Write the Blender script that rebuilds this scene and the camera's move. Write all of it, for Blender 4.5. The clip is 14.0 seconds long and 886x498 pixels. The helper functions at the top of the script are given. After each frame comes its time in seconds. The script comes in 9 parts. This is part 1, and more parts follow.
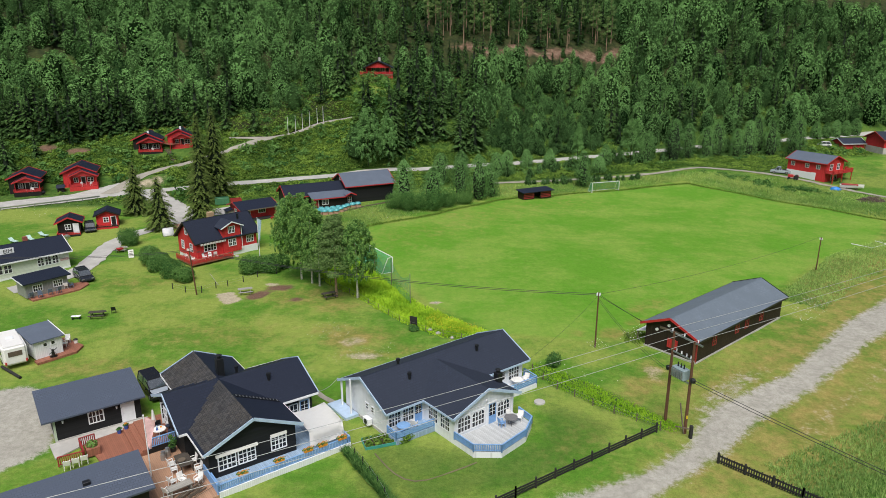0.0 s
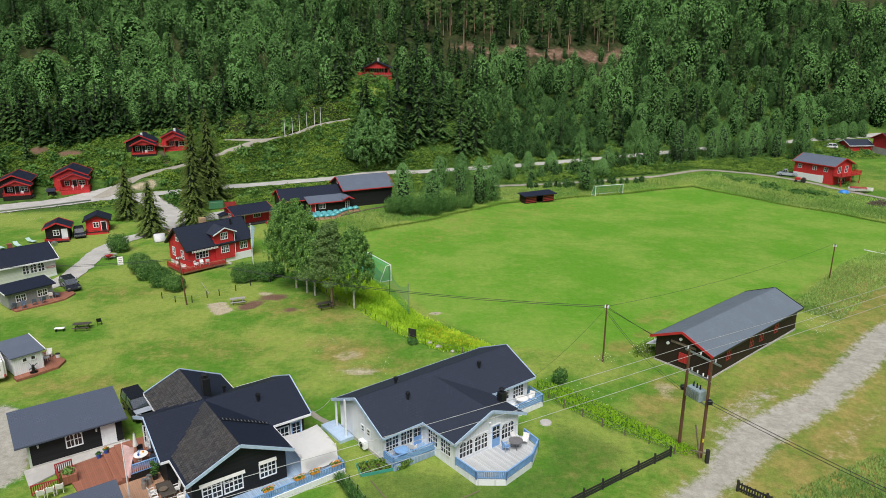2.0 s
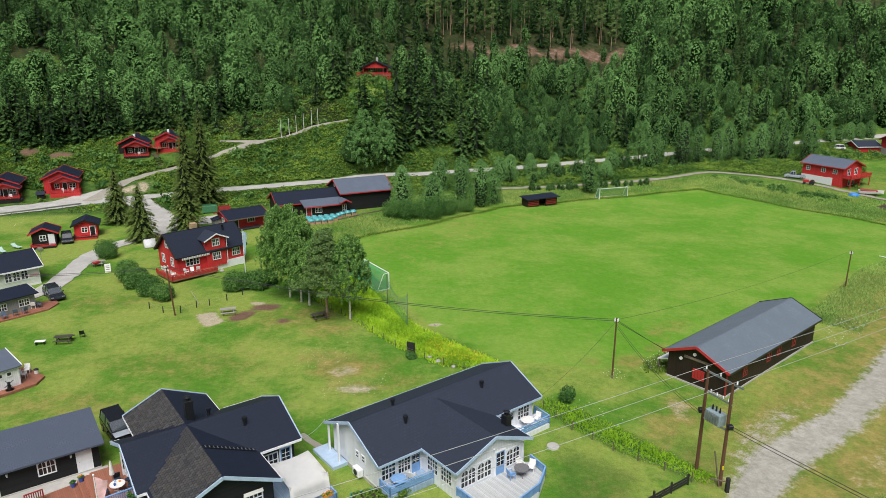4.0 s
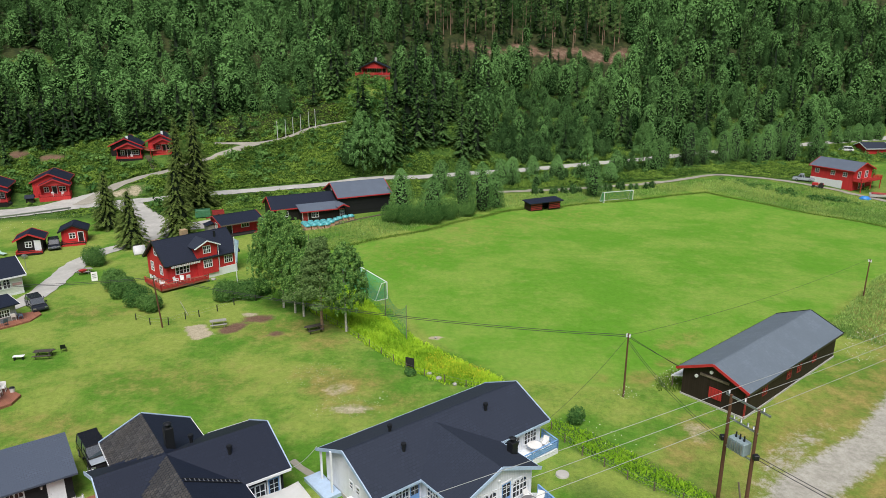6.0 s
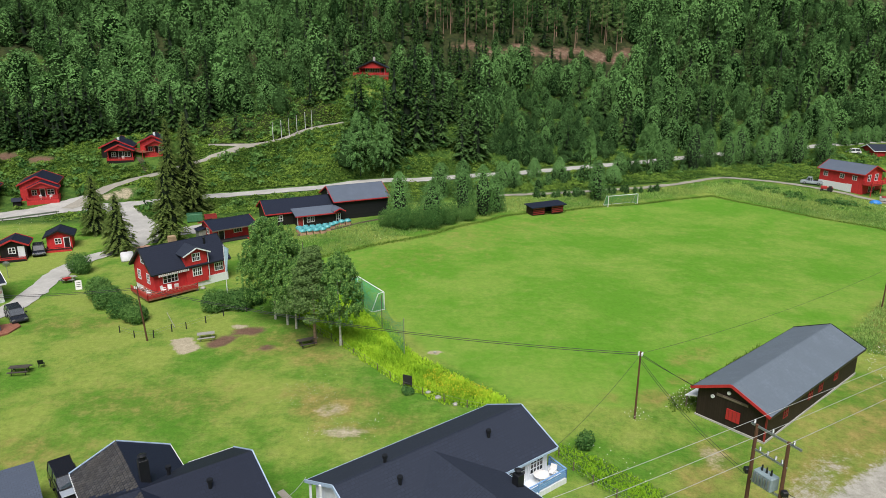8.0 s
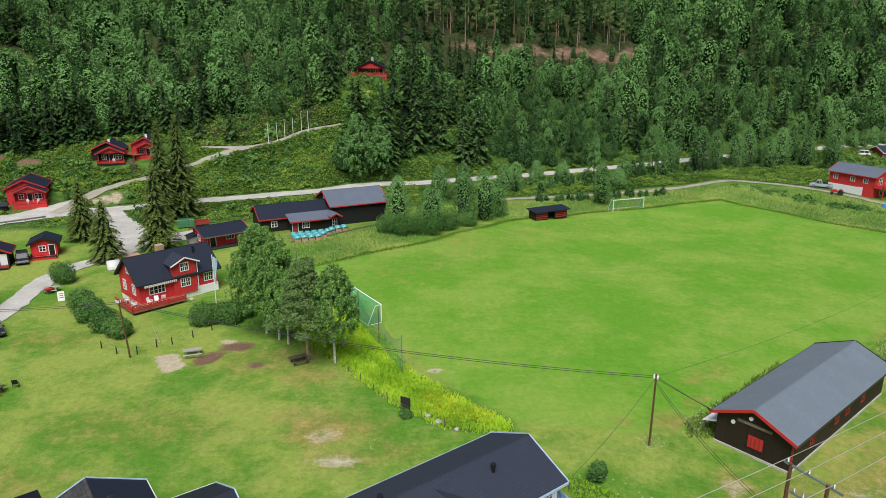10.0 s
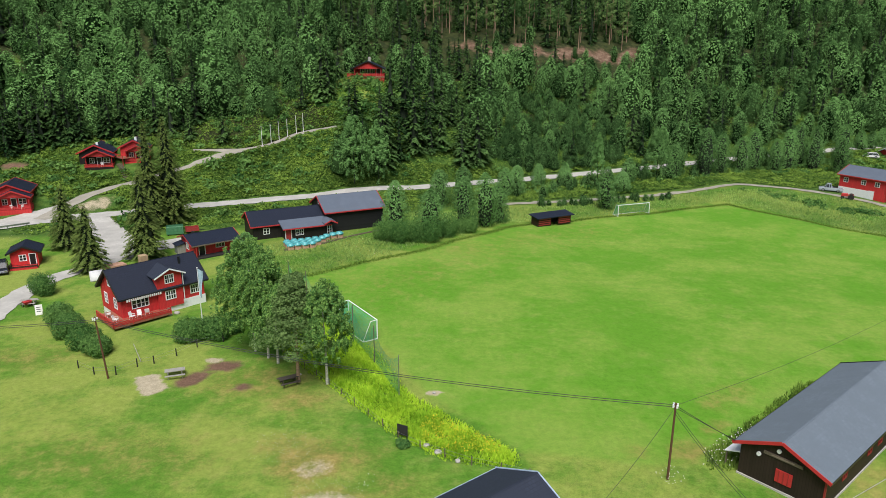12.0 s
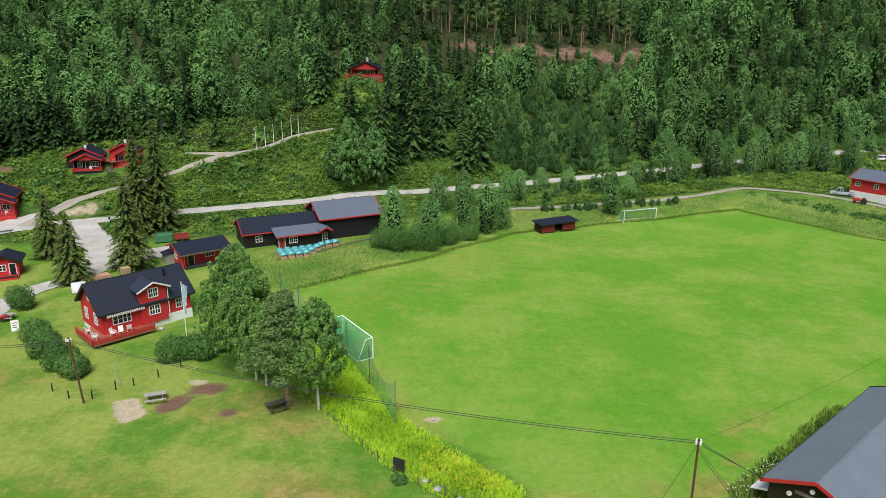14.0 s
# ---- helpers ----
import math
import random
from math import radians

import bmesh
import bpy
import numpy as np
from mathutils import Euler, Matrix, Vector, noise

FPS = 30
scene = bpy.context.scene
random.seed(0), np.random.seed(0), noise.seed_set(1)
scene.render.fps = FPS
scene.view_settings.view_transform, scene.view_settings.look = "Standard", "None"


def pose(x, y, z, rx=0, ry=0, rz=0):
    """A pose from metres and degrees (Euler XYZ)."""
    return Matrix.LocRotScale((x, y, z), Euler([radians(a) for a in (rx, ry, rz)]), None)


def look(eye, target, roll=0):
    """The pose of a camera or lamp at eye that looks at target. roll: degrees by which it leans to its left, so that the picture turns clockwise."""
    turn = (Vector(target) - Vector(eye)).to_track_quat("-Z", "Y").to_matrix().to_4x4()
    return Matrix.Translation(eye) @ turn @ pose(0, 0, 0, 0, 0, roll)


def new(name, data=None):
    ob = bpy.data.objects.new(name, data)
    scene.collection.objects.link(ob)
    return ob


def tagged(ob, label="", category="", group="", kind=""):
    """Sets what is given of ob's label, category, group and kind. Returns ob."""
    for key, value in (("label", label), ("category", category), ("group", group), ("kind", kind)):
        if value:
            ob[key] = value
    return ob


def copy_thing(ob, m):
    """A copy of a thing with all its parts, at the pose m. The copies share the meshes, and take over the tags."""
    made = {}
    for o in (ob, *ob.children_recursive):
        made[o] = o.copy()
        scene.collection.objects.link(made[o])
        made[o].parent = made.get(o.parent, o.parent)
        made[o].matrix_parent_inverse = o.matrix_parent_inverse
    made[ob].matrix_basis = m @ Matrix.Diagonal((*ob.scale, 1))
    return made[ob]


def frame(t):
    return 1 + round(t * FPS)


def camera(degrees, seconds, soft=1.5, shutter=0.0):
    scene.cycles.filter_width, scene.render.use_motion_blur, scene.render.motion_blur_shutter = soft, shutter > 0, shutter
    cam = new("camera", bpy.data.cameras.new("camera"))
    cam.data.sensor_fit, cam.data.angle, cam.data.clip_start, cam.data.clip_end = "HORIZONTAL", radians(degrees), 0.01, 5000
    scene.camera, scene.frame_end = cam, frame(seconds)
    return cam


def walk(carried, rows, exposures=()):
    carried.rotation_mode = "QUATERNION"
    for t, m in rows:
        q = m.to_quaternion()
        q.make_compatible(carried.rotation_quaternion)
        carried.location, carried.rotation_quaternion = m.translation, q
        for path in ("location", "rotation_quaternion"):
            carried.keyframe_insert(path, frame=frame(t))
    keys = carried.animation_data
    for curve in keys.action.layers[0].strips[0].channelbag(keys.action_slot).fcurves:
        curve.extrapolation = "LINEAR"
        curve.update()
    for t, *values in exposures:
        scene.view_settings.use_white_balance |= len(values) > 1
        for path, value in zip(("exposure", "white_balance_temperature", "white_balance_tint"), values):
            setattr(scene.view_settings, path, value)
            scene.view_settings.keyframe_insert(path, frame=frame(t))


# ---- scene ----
cam = camera(65.0, 14.0, soft=0.9)
PATH = [
    (0, (0.598, 2.961, 33.343), (0.586, 4.876, 32.764), 0.1),
    (0.5, (0.575, 3.854, 33.335), (0.564, 5.769, 32.757), 0.1),
    (1, (0.537, 4.842, 33.321), (0.526, 6.757, 32.743), 0.2),
    (1.5, (0.518, 5.79, 33.286), (0.507, 7.705, 32.708), 0.2),
    (2, (0.503, 6.796, 33.246), (0.492, 8.711, 32.668), 0.1),
    (2.5, (0.48, 7.834, 33.204), (0.469, 9.748, 32.625), 0.2),
    (3, (0.473, 8.891, 33.175), (0.462, 10.805, 32.596), 0.1),
    (5.5, (0.378, 14.078, 32.868), (0.367, 15.993, 32.291), 0.1),
    (6, (0.344, 15.162, 32.833), (0.333, 17.077, 32.256), 0.1),
    (6.5, (0.315, 16.163, 32.777), (0.305, 18.078, 32.2), 0.2),
    (7, (0.284, 17.221, 32.744), (0.275, 19.136, 32.167), 0.1),
    (7.5, (0.272, 18.281, 32.694), (0.262, 20.196, 32.118), 0.2),
    (8, (0.27, 19.416, 32.667), (0.261, 21.331, 32.09), 0.2),
    (10.5, (0.14, 25.085, 32.596), (0.133, 27.0, 32.018), 0.2),
    (11, (0.119, 26.277, 32.569), (0.114, 28.192, 31.991), 0.2),
    (11.5, (0.116, 27.526, 32.499), (0.11, 29.441, 31.922), 0.2),
    (12, (0.039, 28.847, 32.466), (0.035, 30.762, 31.889), 0.2),
    (12.5, (-0.05, 30.072, 32.468), (-0.053, 31.987, 31.891), 0.2),
    (13, (-0.025, 31.313, 32.451), (-0.028, 33.228, 31.875), 0.2),
    (13.5, (-0.025, 32.533, 32.459), (-0.028, 34.448, 31.881), 0.2),
    (14, (0.0, 33.763, 32.484), (-0.003, 35.678, 31.906), 0.2),
]
walk(cam, [(r[0], look(*r[1:])) for r in PATH], [(0, 0.4), (3, 0.41), (8, 0.47), (14, 0.53)])

# world and light: a bright overcast summer day
world = bpy.data.worlds.new("overcast_sky")
scene.world = world
world.use_nodes = True
wn, wl = world.node_tree.nodes, world.node_tree.links
sky = wn.new("ShaderNodeTexSky")
sky.sky_type = "NISHITA"
sky.sun_disc = False
sky.sun_elevation, sky.sun_rotation = radians(58.5), radians(183.3)
sky.air_density, sky.dust_density, sky.ozone_density = 1.0, 6.0, 1.0
wl.new(sky.outputs[0], wn["Background"].inputs[0])
wn["Background"].inputs[1].default_value = 0.058
sun_data = bpy.data.lights.new("sun", "SUN")
sun_data.energy, sun_data.angle, sun_data.color = 2.45, radians(36), (1.0, 0.985, 0.96)
sun = new("sun", sun_data)
sun.matrix_world = look((-3, -52, 85), (0, 0, 0))


# ---- materials ----
def nodes_of(name):
    m = bpy.data.materials.new(name)
    m.use_nodes = True
    nt = m.node_tree
    return m, nt.nodes, nt.links, nt.nodes["Principled BSDF"]


def coords(n, l, scale=1.0, kind="Object"):
    tc = n.new("ShaderNodeTexCoord")
    if scale == 1.0:
        return tc.outputs[kind]
    mp = n.new("ShaderNodeMapping")
    mp.inputs["Scale"].default_value = (scale, scale, scale) if isinstance(scale, (int, float)) else scale
    l.new(tc.outputs[kind], mp.inputs[0])
    return mp.outputs[0]


def noise_tex(n, l, co, scale, detail=4, rough=0.55):
    t = n.new("ShaderNodeTexNoise")
    t.inputs["Scale"].default_value, t.inputs["Detail"].default_value, t.inputs["Roughness"].default_value = scale, detail, rough
    l.new(co, t.inputs["Vector"])
    return t.outputs["Fac"]


def ramp(n, l, fac, lo, hi):
    r = n.new("ShaderNodeMapRange")
    r.interpolation_type = "SMOOTHSTEP"
    r.inputs["From Min"].default_value, r.inputs["From Max"].default_value = lo, hi
    l.new(fac, r.inputs["Value"])
    return r.outputs[0]


def mix(n, l, fac, a, b):
    m = n.new("ShaderNodeMix")
    m.data_type = "RGBA"
    for key, v in ((0, fac), (6, a), (7, b)):
        if isinstance(v, (int, float)):
            m.inputs[key].default_value = v
        elif isinstance(v, tuple):
            m.inputs[key].default_value = (*v, 1)
        else:
            l.new(v, m.inputs[key])
    return m.outputs[2]


def math_node(n, l, op, a, b=0.0):
    m = n.new("ShaderNodeMath")
    m.operation = op
    for key, v in ((0, a), (1, b)):
        if isinstance(v, (int, float)):
            m.inputs[key].default_value = v
        else:
            l.new(v, m.inputs[key])
    return m.outputs[0]


def bump(n, l, bsdf, height, strength=0.3, distance=0.02):
    b = n.new("ShaderNodeBump")
    b.inputs["Strength"].default_value, b.inputs["Distance"].default_value = strength, distance
    l.new(height, b.inputs["Height"])
    l.new(b.outputs[0], bsdf.inputs["Normal"])


def tone(c, k):
    return tuple(min(1.0, v * k) for v in c)


def plain(name, color, rough=0.6, metal=0.0, vary=0.15, scale=3.0):
    """Paint, plastic, metal: one colour with faint wear at two scales."""
    m, n, l, b = nodes_of(name)
    co = coords(n, l)
    f = math_node(n, l, "MULTIPLY", noise_tex(n, l, co, scale), noise_tex(n, l, co, scale * 9))
    l.new(mix(n, l, ramp(n, l, f, 0.1, 0.45), tone(color, 1 - vary), tone(color, 1 + vary)), b.inputs["Base Color"])
    b.inputs["Roughness"].default_value, b.inputs["Metallic"].default_value = rough, metal
    return m


def boards(name, color, upright=True, pitch=0.16, rough=0.65, vary=0.22, line=0.45):
    """Painted weatherboards: joints, board to board tone, weathering."""
    m, n, l, b = nodes_of(name)
    co = coords(n, l)
    sp = n.new("ShaderNodeSeparateXYZ")
    l.new(co, sp.inputs[0])
    run = math_node(n, l, "ADD", sp.outputs[0], sp.outputs[1]) if upright else sp.outputs[2]
    step = math_node(n, l, "DIVIDE", run, pitch)
    part_way = math_node(n, l, "FRACT", step)
    joint = math_node(n, l, "MULTIPLY", ramp(n, l, part_way, 0.0, 0.1), math_node(n, l, "SUBTRACT", 1.0, ramp(n, l, part_way, 0.9, 1.0)))
    wn_ = n.new("ShaderNodeTexWhiteNoise")
    wn_.noise_dimensions = "1D"
    l.new(math_node(n, l, "FLOOR", step), wn_.inputs["W"])
    st = n.new("ShaderNodeMapping")
    st.inputs["Scale"].default_value = (4, 4, 0.6) if upright else (0.6, 0.6, 4)
    l.new(co, st.inputs[0])
    grain = noise_tex(n, l, st.outputs[0], 6, 5)
    tone_f = math_node(n, l, "ADD", math_node(n, l, "MULTIPLY", wn_.outputs[0], 0.5), math_node(n, l, "MULTIPLY", grain, 0.5))
    face = mix(n, l, tone_f, tone(color, 1 - vary), tone(color, 1 + vary))
    stain = ramp(n, l, noise_tex(n, l, co, 0.7, 5), 0.52, 0.75)
    face = mix(n, l, math_node(n, l, "MULTIPLY", stain, 0.35), face, tone(color, 0.65))
    l.new(mix(n, l, joint, tone(color, line), face), b.inputs["Base Color"])
    b.inputs["Roughness"].default_value = rough
    b.inputs["Specular IOR Level"].default_value = 0.3
    bump(n, l, b, joint, 0.5, 0.015)
    return m


def shingles(name, color, rough=0.75, course=0.33, vary=0.25, second=None, joint=0.5):
    """Felt shingles in courses, with streaks and patches."""
    m, n, l, b = nodes_of(name)
    co = coords(n, l)
    br = n.new("ShaderNodeTexBrick")
    br.inputs["Scale"].default_value = 1.0
    br.inputs["Brick Width"].default_value, br.inputs["Row Height"].default_value = course, course * 0.75
    br.inputs["Mortar Size"].default_value = 0.018
    br.inputs["Color1"].default_value = (*tone(color, 1 - vary), 1)
    br.inputs["Color2"].default_value = (*tone(second or color, 1 + vary), 1)
    br.inputs["Mortar"].default_value = (*tone(color, joint), 1)
    l.new(co, br.inputs["Vector"])
    patch = noise_tex(n, l, co, 0.45, 6, 0.65)
    fine = noise_tex(n, l, co, 14, 3)
    c = mix(n, l, ramp(n, l, patch, 0.35, 0.7), tone(color, 0.85), br.outputs["Color"])
    c = mix(n, l, math_node(n, l, "MULTIPLY", fine, 0.35), c, tone(second or color, 1.5))
    l.new(c, b.inputs["Base Color"])
    b.inputs["Roughness"].default_value = rough
    b.inputs["Specular IOR Level"].default_value = 0.25
    bump(n, l, b, br.outputs["Fac"], 0.35, 0.01)
    return m


def planks(name, color, pitch=0.14, axis=0, rough=0.7):
    m, n, l, b = nodes_of(name)
    co = coords(n, l)
    sp = n.new("ShaderNodeSeparateXYZ")
    l.new(co, sp.inputs[0])
    step = math_node(n, l, "DIVIDE", sp.outputs[axis], pitch)
    f = math_node(n, l, "FRACT", step)
    joint = ramp(n, l, f, 0.0, 0.12)
    w = n.new("ShaderNodeTexWhiteNoise")
    w.noise_dimensions = "1D"
    l.new(math_node(n, l, "FLOOR", step), w.inputs["W"])
    wear = noise_tex(n, l, co, 1.3, 5)
    face = mix(n, l, math_node(n, l, "ADD", math_node(n, l, "MULTIPLY", w.outputs[0], 0.45), math_node(n, l, "MULTIPLY", wear, 0.5)), tone(color, 0.72), tone(color, 1.25))
    l.new(mix(n, l, joint, tone(color, 0.4), face), b.inputs["Base Color"])
    b.inputs["Roughness"].default_value = rough
    bump(n, l, b, joint, 0.5, 0.01)
    return m


def glass_pane(name="window_glass"):
    m, n, l, b = nodes_of(name)
    b.inputs["Base Color"].default_value = (0.02, 0.024, 0.028, 1)
    b.inputs["Roughness"].default_value = 0.06
    b.inputs["Specular IOR Level"].default_value = 0.7
    return m


def foliage(name, dark, light, through_light=0.35, per_tree=True):
    """Leaves: tone from clump to clump and from tree to tree, some light through them."""
    m = bpy.data.materials.new(name)
    m.use_nodes = True
    n, l = m.node_tree.nodes, m.node_tree.links
    out = n["Material Output"]
    n.remove(n["Principled BSDF"])
    geo = n.new("ShaderNodeNewGeometry")
    fac = geo.outputs["Random Per Island"]
    if per_tree:
        at = n.new("ShaderNodeAttribute")
        at.attribute_name = "tint"
        fac = math_node(n, l, "ADD", math_node(n, l, "MULTIPLY", fac, 0.3), math_node(n, l, "MULTIPLY", at.outputs["Fac"], 0.72))
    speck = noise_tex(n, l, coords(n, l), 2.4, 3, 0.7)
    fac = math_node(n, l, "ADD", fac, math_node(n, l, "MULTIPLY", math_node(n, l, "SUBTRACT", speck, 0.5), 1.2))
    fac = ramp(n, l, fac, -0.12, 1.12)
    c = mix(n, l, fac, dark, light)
    d, t, ms = n.new("ShaderNodeBsdfDiffuse"), n.new("ShaderNodeBsdfTranslucent"), n.new("ShaderNodeAddShader")
    l.new(c, d.inputs[0])
    l.new(mix(n, l, through_light, (0, 0, 0), c), t.inputs[0])
    l.new(d.outputs[0], ms.inputs[0])
    l.new(t.outputs[0], ms.inputs[1])
    l.new(ms.outputs[0], out.inputs[0])
    return m


def gravel(name, color, pebble=7.0):
    m, n, l, b = nodes_of(name)
    co = coords(n, l)
    big = noise_tex(n, l, co, 0.35, 6, 0.6)
    mid = noise_tex(n, l, co, 2.2, 6, 0.7)
    vo = n.new("ShaderNodeTexVoronoi")
    vo.inputs["Scale"].default_value = pebble
    l.new(co, vo.inputs["Vector"])
    c = mix(n, l, ramp(n, l, big, 0.3, 0.7), tone(color, 0.8), tone(color, 1.15))
    c = mix(n, l, ramp(n, l, mid, 0.4, 0.7), c, tone(color, 0.86))
    c = mix(n, l, math_node(n, l, "MULTIPLY", vo.outputs["Color"], 0.13), c, tone(color, 1.35))
    l.new(c, b.inputs["Base Color"])
    b.inputs["Roughness"].default_value = 0.95
    bump(n, l, b, mid, 0.25, 0.04)
    return m


def ground_material():
    """Lawn, dry grass, lush grass, soil and gravel, laid out by the sheet's zones."""
    m, n, l, b = nodes_of("ground_grass")
    co = coords(n, l)
    za, zb = n.new("ShaderNodeAttribute"), n.new("ShaderNodeAttribute")
    za.attribute_name, zb.attribute_name = "zone_a", "zone_b"
    sa, sb = n.new("ShaderNodeSeparateColor"), n.new("ShaderNodeSeparateColor")
    l.new(za.outputs["Color"], sa.inputs[0])
    l.new(zb.outputs["Color"], sb.inputs[0])
    n1, n2 = noise_tex(n, l, co, 0.07, 7, 0.66), noise_tex(n, l, co, 0.6, 6, 0.65)
    streak = n.new("ShaderNodeMapping")
    streak.inputs["Rotation"].default_value = (0, 0, -0.72)
    streak.inputs["Scale"].default_value = (0.16, 0.5, 1)
    l.new(co, streak.inputs[0])
    n6 = noise_tex(n, l, streak.outputs[0], 1.0, 5, 0.6)
    n3, n4 = noise_tex(n, l, co, 3.0, 6, 0.75), noise_tex(n, l, co, 9.0, 6, 0.8)

    def zone(mask, soft=0.5):
        wob = math_node(n, l, "ADD", mask, math_node(n, l, "MULTIPLY", math_node(n, l, "SUBTRACT", n2, 0.5), 0.9))
        wob = math_node(n, l, "ADD", wob, math_node(n, l, "MULTIPLY", math_node(n, l, "SUBTRACT", n3, 0.5), 0.5))
        return ramp(n, l, wob, 0.5 - soft / 2, 0.5 + soft / 2)

    lawn = mix(n, l, ramp(n, l, n1, 0.42, 0.58), LAWN_A, LAWN_B)
    lawn = mix(n, l, math_node(n, l, "MULTIPLY", ramp(n, l, n2, 0.46, 0.76), 0.34), lawn, LAWN_DRY)
    rut = math_node(n, l, "ADD", math_node(n, l, "MULTIPLY", n1, 0.82), math_node(n, l, "MULTIPLY", n2, 0.18))
    pitch_c = mix(n, l, ramp(n, l, rut, 0.4, 0.62), PITCH_A, PITCH_B)
    pitch_c = mix(n, l, math_node(n, l, "MULTIPLY", math_node(n, l, "MULTIPLY", ramp(n, l, n2, 0.4, 0.75), ramp(n, l, n6, 0.4, 0.7)), 0.32), pitch_c, PITCH_DRY)
    lush = mix(n, l, ramp(n, l, n2, 0.35, 0.65), LUSH_A, LUSH_B)
    dry = mix(n, l, ramp(n, l, n2, 0.3, 0.7), DRY_A, DRY_B)
    soil = mix(n, l, n2, (0.10, 0.055, 0.04), (0.2, 0.13, 0.09))
    sand = mix(n, l, n3, (0.28, 0.24, 0.16), (0.5, 0.45, 0.34))
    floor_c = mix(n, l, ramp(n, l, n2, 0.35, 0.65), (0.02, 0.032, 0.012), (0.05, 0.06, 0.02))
    stone = mix(n, l, ramp(n, l, n2, 0.3, 0.7), (0.33, 0.32, 0.28), (0.4, 0.39, 0.345))
    c = mix(n, l, zone(sb.outputs[0], 0.9), lawn, pitch_c)
    c = mix(n, l, zone(sa.outputs[2], 0.7), c, lush)
    c = mix(n, l, zone(sa.outputs[1], 0.9), c, dry)
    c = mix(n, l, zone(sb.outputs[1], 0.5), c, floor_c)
    c = mix(n, l, zone(sb.outputs[2], 0.6), c, soil)
    c = mix(n, l, zone(zb.outputs["Alpha"], 0.4), c, sand)
    spill = math_node(n, l, "ADD", sa.outputs[0], math_node(n, l, "MULTIPLY", math_node(n, l, "SUBTRACT", n2, 0.5), 0.6))
    spill = math_node(n, l, "ADD", spill, math_node(n, l, "MULTIPLY", math_node(n, l, "SUBTRACT", n4, 0.5), 0.6))
    spill = math_node(n, l, "ADD", spill, math_node(n, l, "MULTIPLY", math_node(n, l, "SUBTRACT", noise_tex(n, l, co, 1.7, 5, 0.8), 0.5), 0.9))
    stone = mix(n, l, ramp(n, l, n4, 0.52, 0.68), stone, (0.21, 0.2, 0.17))
    c = mix(n, l, ramp(n, l, spill, 0.3, 0.62), c, stone)
    n5 = noise_tex(n, l, co, 1.7, 5, 0.8)
    grain = math_node(n, l, "ADD", math_node(n, l, "MULTIPLY", n4, 0.55), math_node(n, l, "MULTIPLY", n5, 0.45))
    fine = mix(n, l, ramp(n, l, grain, 0.36, 0.64), (0.7, 0.72, 0.68), (1.3, 1.28, 1.32))
    mul = n.new("ShaderNodeMix")
    mul.data_type, mul.blend_type = "RGBA", "MULTIPLY"
    l.new(math_node(n, l, "SUBTRACT", 0.9, math_node(n, l, "MULTIPLY", sb.outputs[0], 0.28)), mul.inputs[0])
    l.new(c, mul.inputs[6])
    l.new(fine, mul.inputs[7])
    l.new(mul.outputs[2], b.inputs["Base Color"])
    b.inputs["Roughness"].default_value = 0.95
    b.inputs["Specular IOR Level"].default_value = 0.15
    bump(n, l, b, n4, 0.5, 0.04)
    return m


LAWN_A, LAWN_B, LAWN_DRY = (0.082, 0.2, 0.02), (0.215, 0.285, 0.056), (0.3, 0.31, 0.1)
PITCH_A, PITCH_B, PITCH_DRY = (0.1, 0.26, 0.02), (0.182, 0.305, 0.047), (0.28, 0.32, 0.1)
LUSH_A, LUSH_B = (0.036, 0.09, 0.016), (0.085, 0.155, 0.028)
DRY_A, DRY_B = (0.15, 0.185, 0.038), (0.3, 0.245, 0.08)

M_GROUND = ground_material()
M_ROAD = gravel("road_gravel", (0.43, 0.425, 0.405), 5.0)
M_TRACK = gravel("track_gravel", (0.31, 0.295, 0.25), 4.0)
M_CONC = gravel("concrete", (0.45, 0.44, 0.42), 20.0)
M_ROOFL = shingles("light_slate_felt", (0.078, 0.097, 0.138), 0.6, vary=0.1)
M_CANVAS = plain("white_canvas", (0.86, 0.86, 0.85), 0.8, vary=0.03)
M_WHITE = boards("white_boards", (0.8, 0.83, 0.87), True, 0.17, line=0.75, vary=0.06)
M_WHITEP = plain("white_paint", (0.81, 0.835, 0.87), 0.5, vary=0.05)
M_BLUE = plain("blue_paint", (0.2, 0.38, 0.68), 0.5, vary=0.12)
M_PALEBLUE = plain("pale_blue_paint", (0.42, 0.55, 0.72), 0.55, vary=0.1)
M_BLACKB = boards("black_boards", (0.012, 0.013, 0.015), False, 0.18, line=0.4, vary=0.3)
M_BLACKV = boards("black_upright_boards", (0.016, 0.014, 0.013), True, 0.2, line=0.4, vary=0.3)
M_BROWNB = boards("brown_black_boards", (0.028, 0.018, 0.015), True, 0.22, line=0.35, vary=0.35)
M_REDB = boards("red_boards", (0.57, 0.04, 0.042), True, 0.17, line=0.6, vary=0.15)
M_RED = plain("red_paint", (0.48, 0.03, 0.034), 0.55, vary=0.12)
M_DKRED = plain("dull_red_paint", (0.3, 0.03, 0.03), 0.6, vary=0.2)
M_GREYB = boards("grey_green_boards", (0.66, 0.7, 0.64), False, 0.18, line=0.7, vary=0.08)
M_DGREYB = boards("dark_grey_boards", (0.27, 0.285, 0.275), True, 0.18, line=0.6, vary=0.12)
M_LOGB = boards("dark_log_boards", (0.035, 0.018, 0.013), False, 0.24, line=0.4, vary=0.3)
M_ROOF = shingles("slate_blue_shingles", (0.027, 0.035, 0.056), vary=0.15)
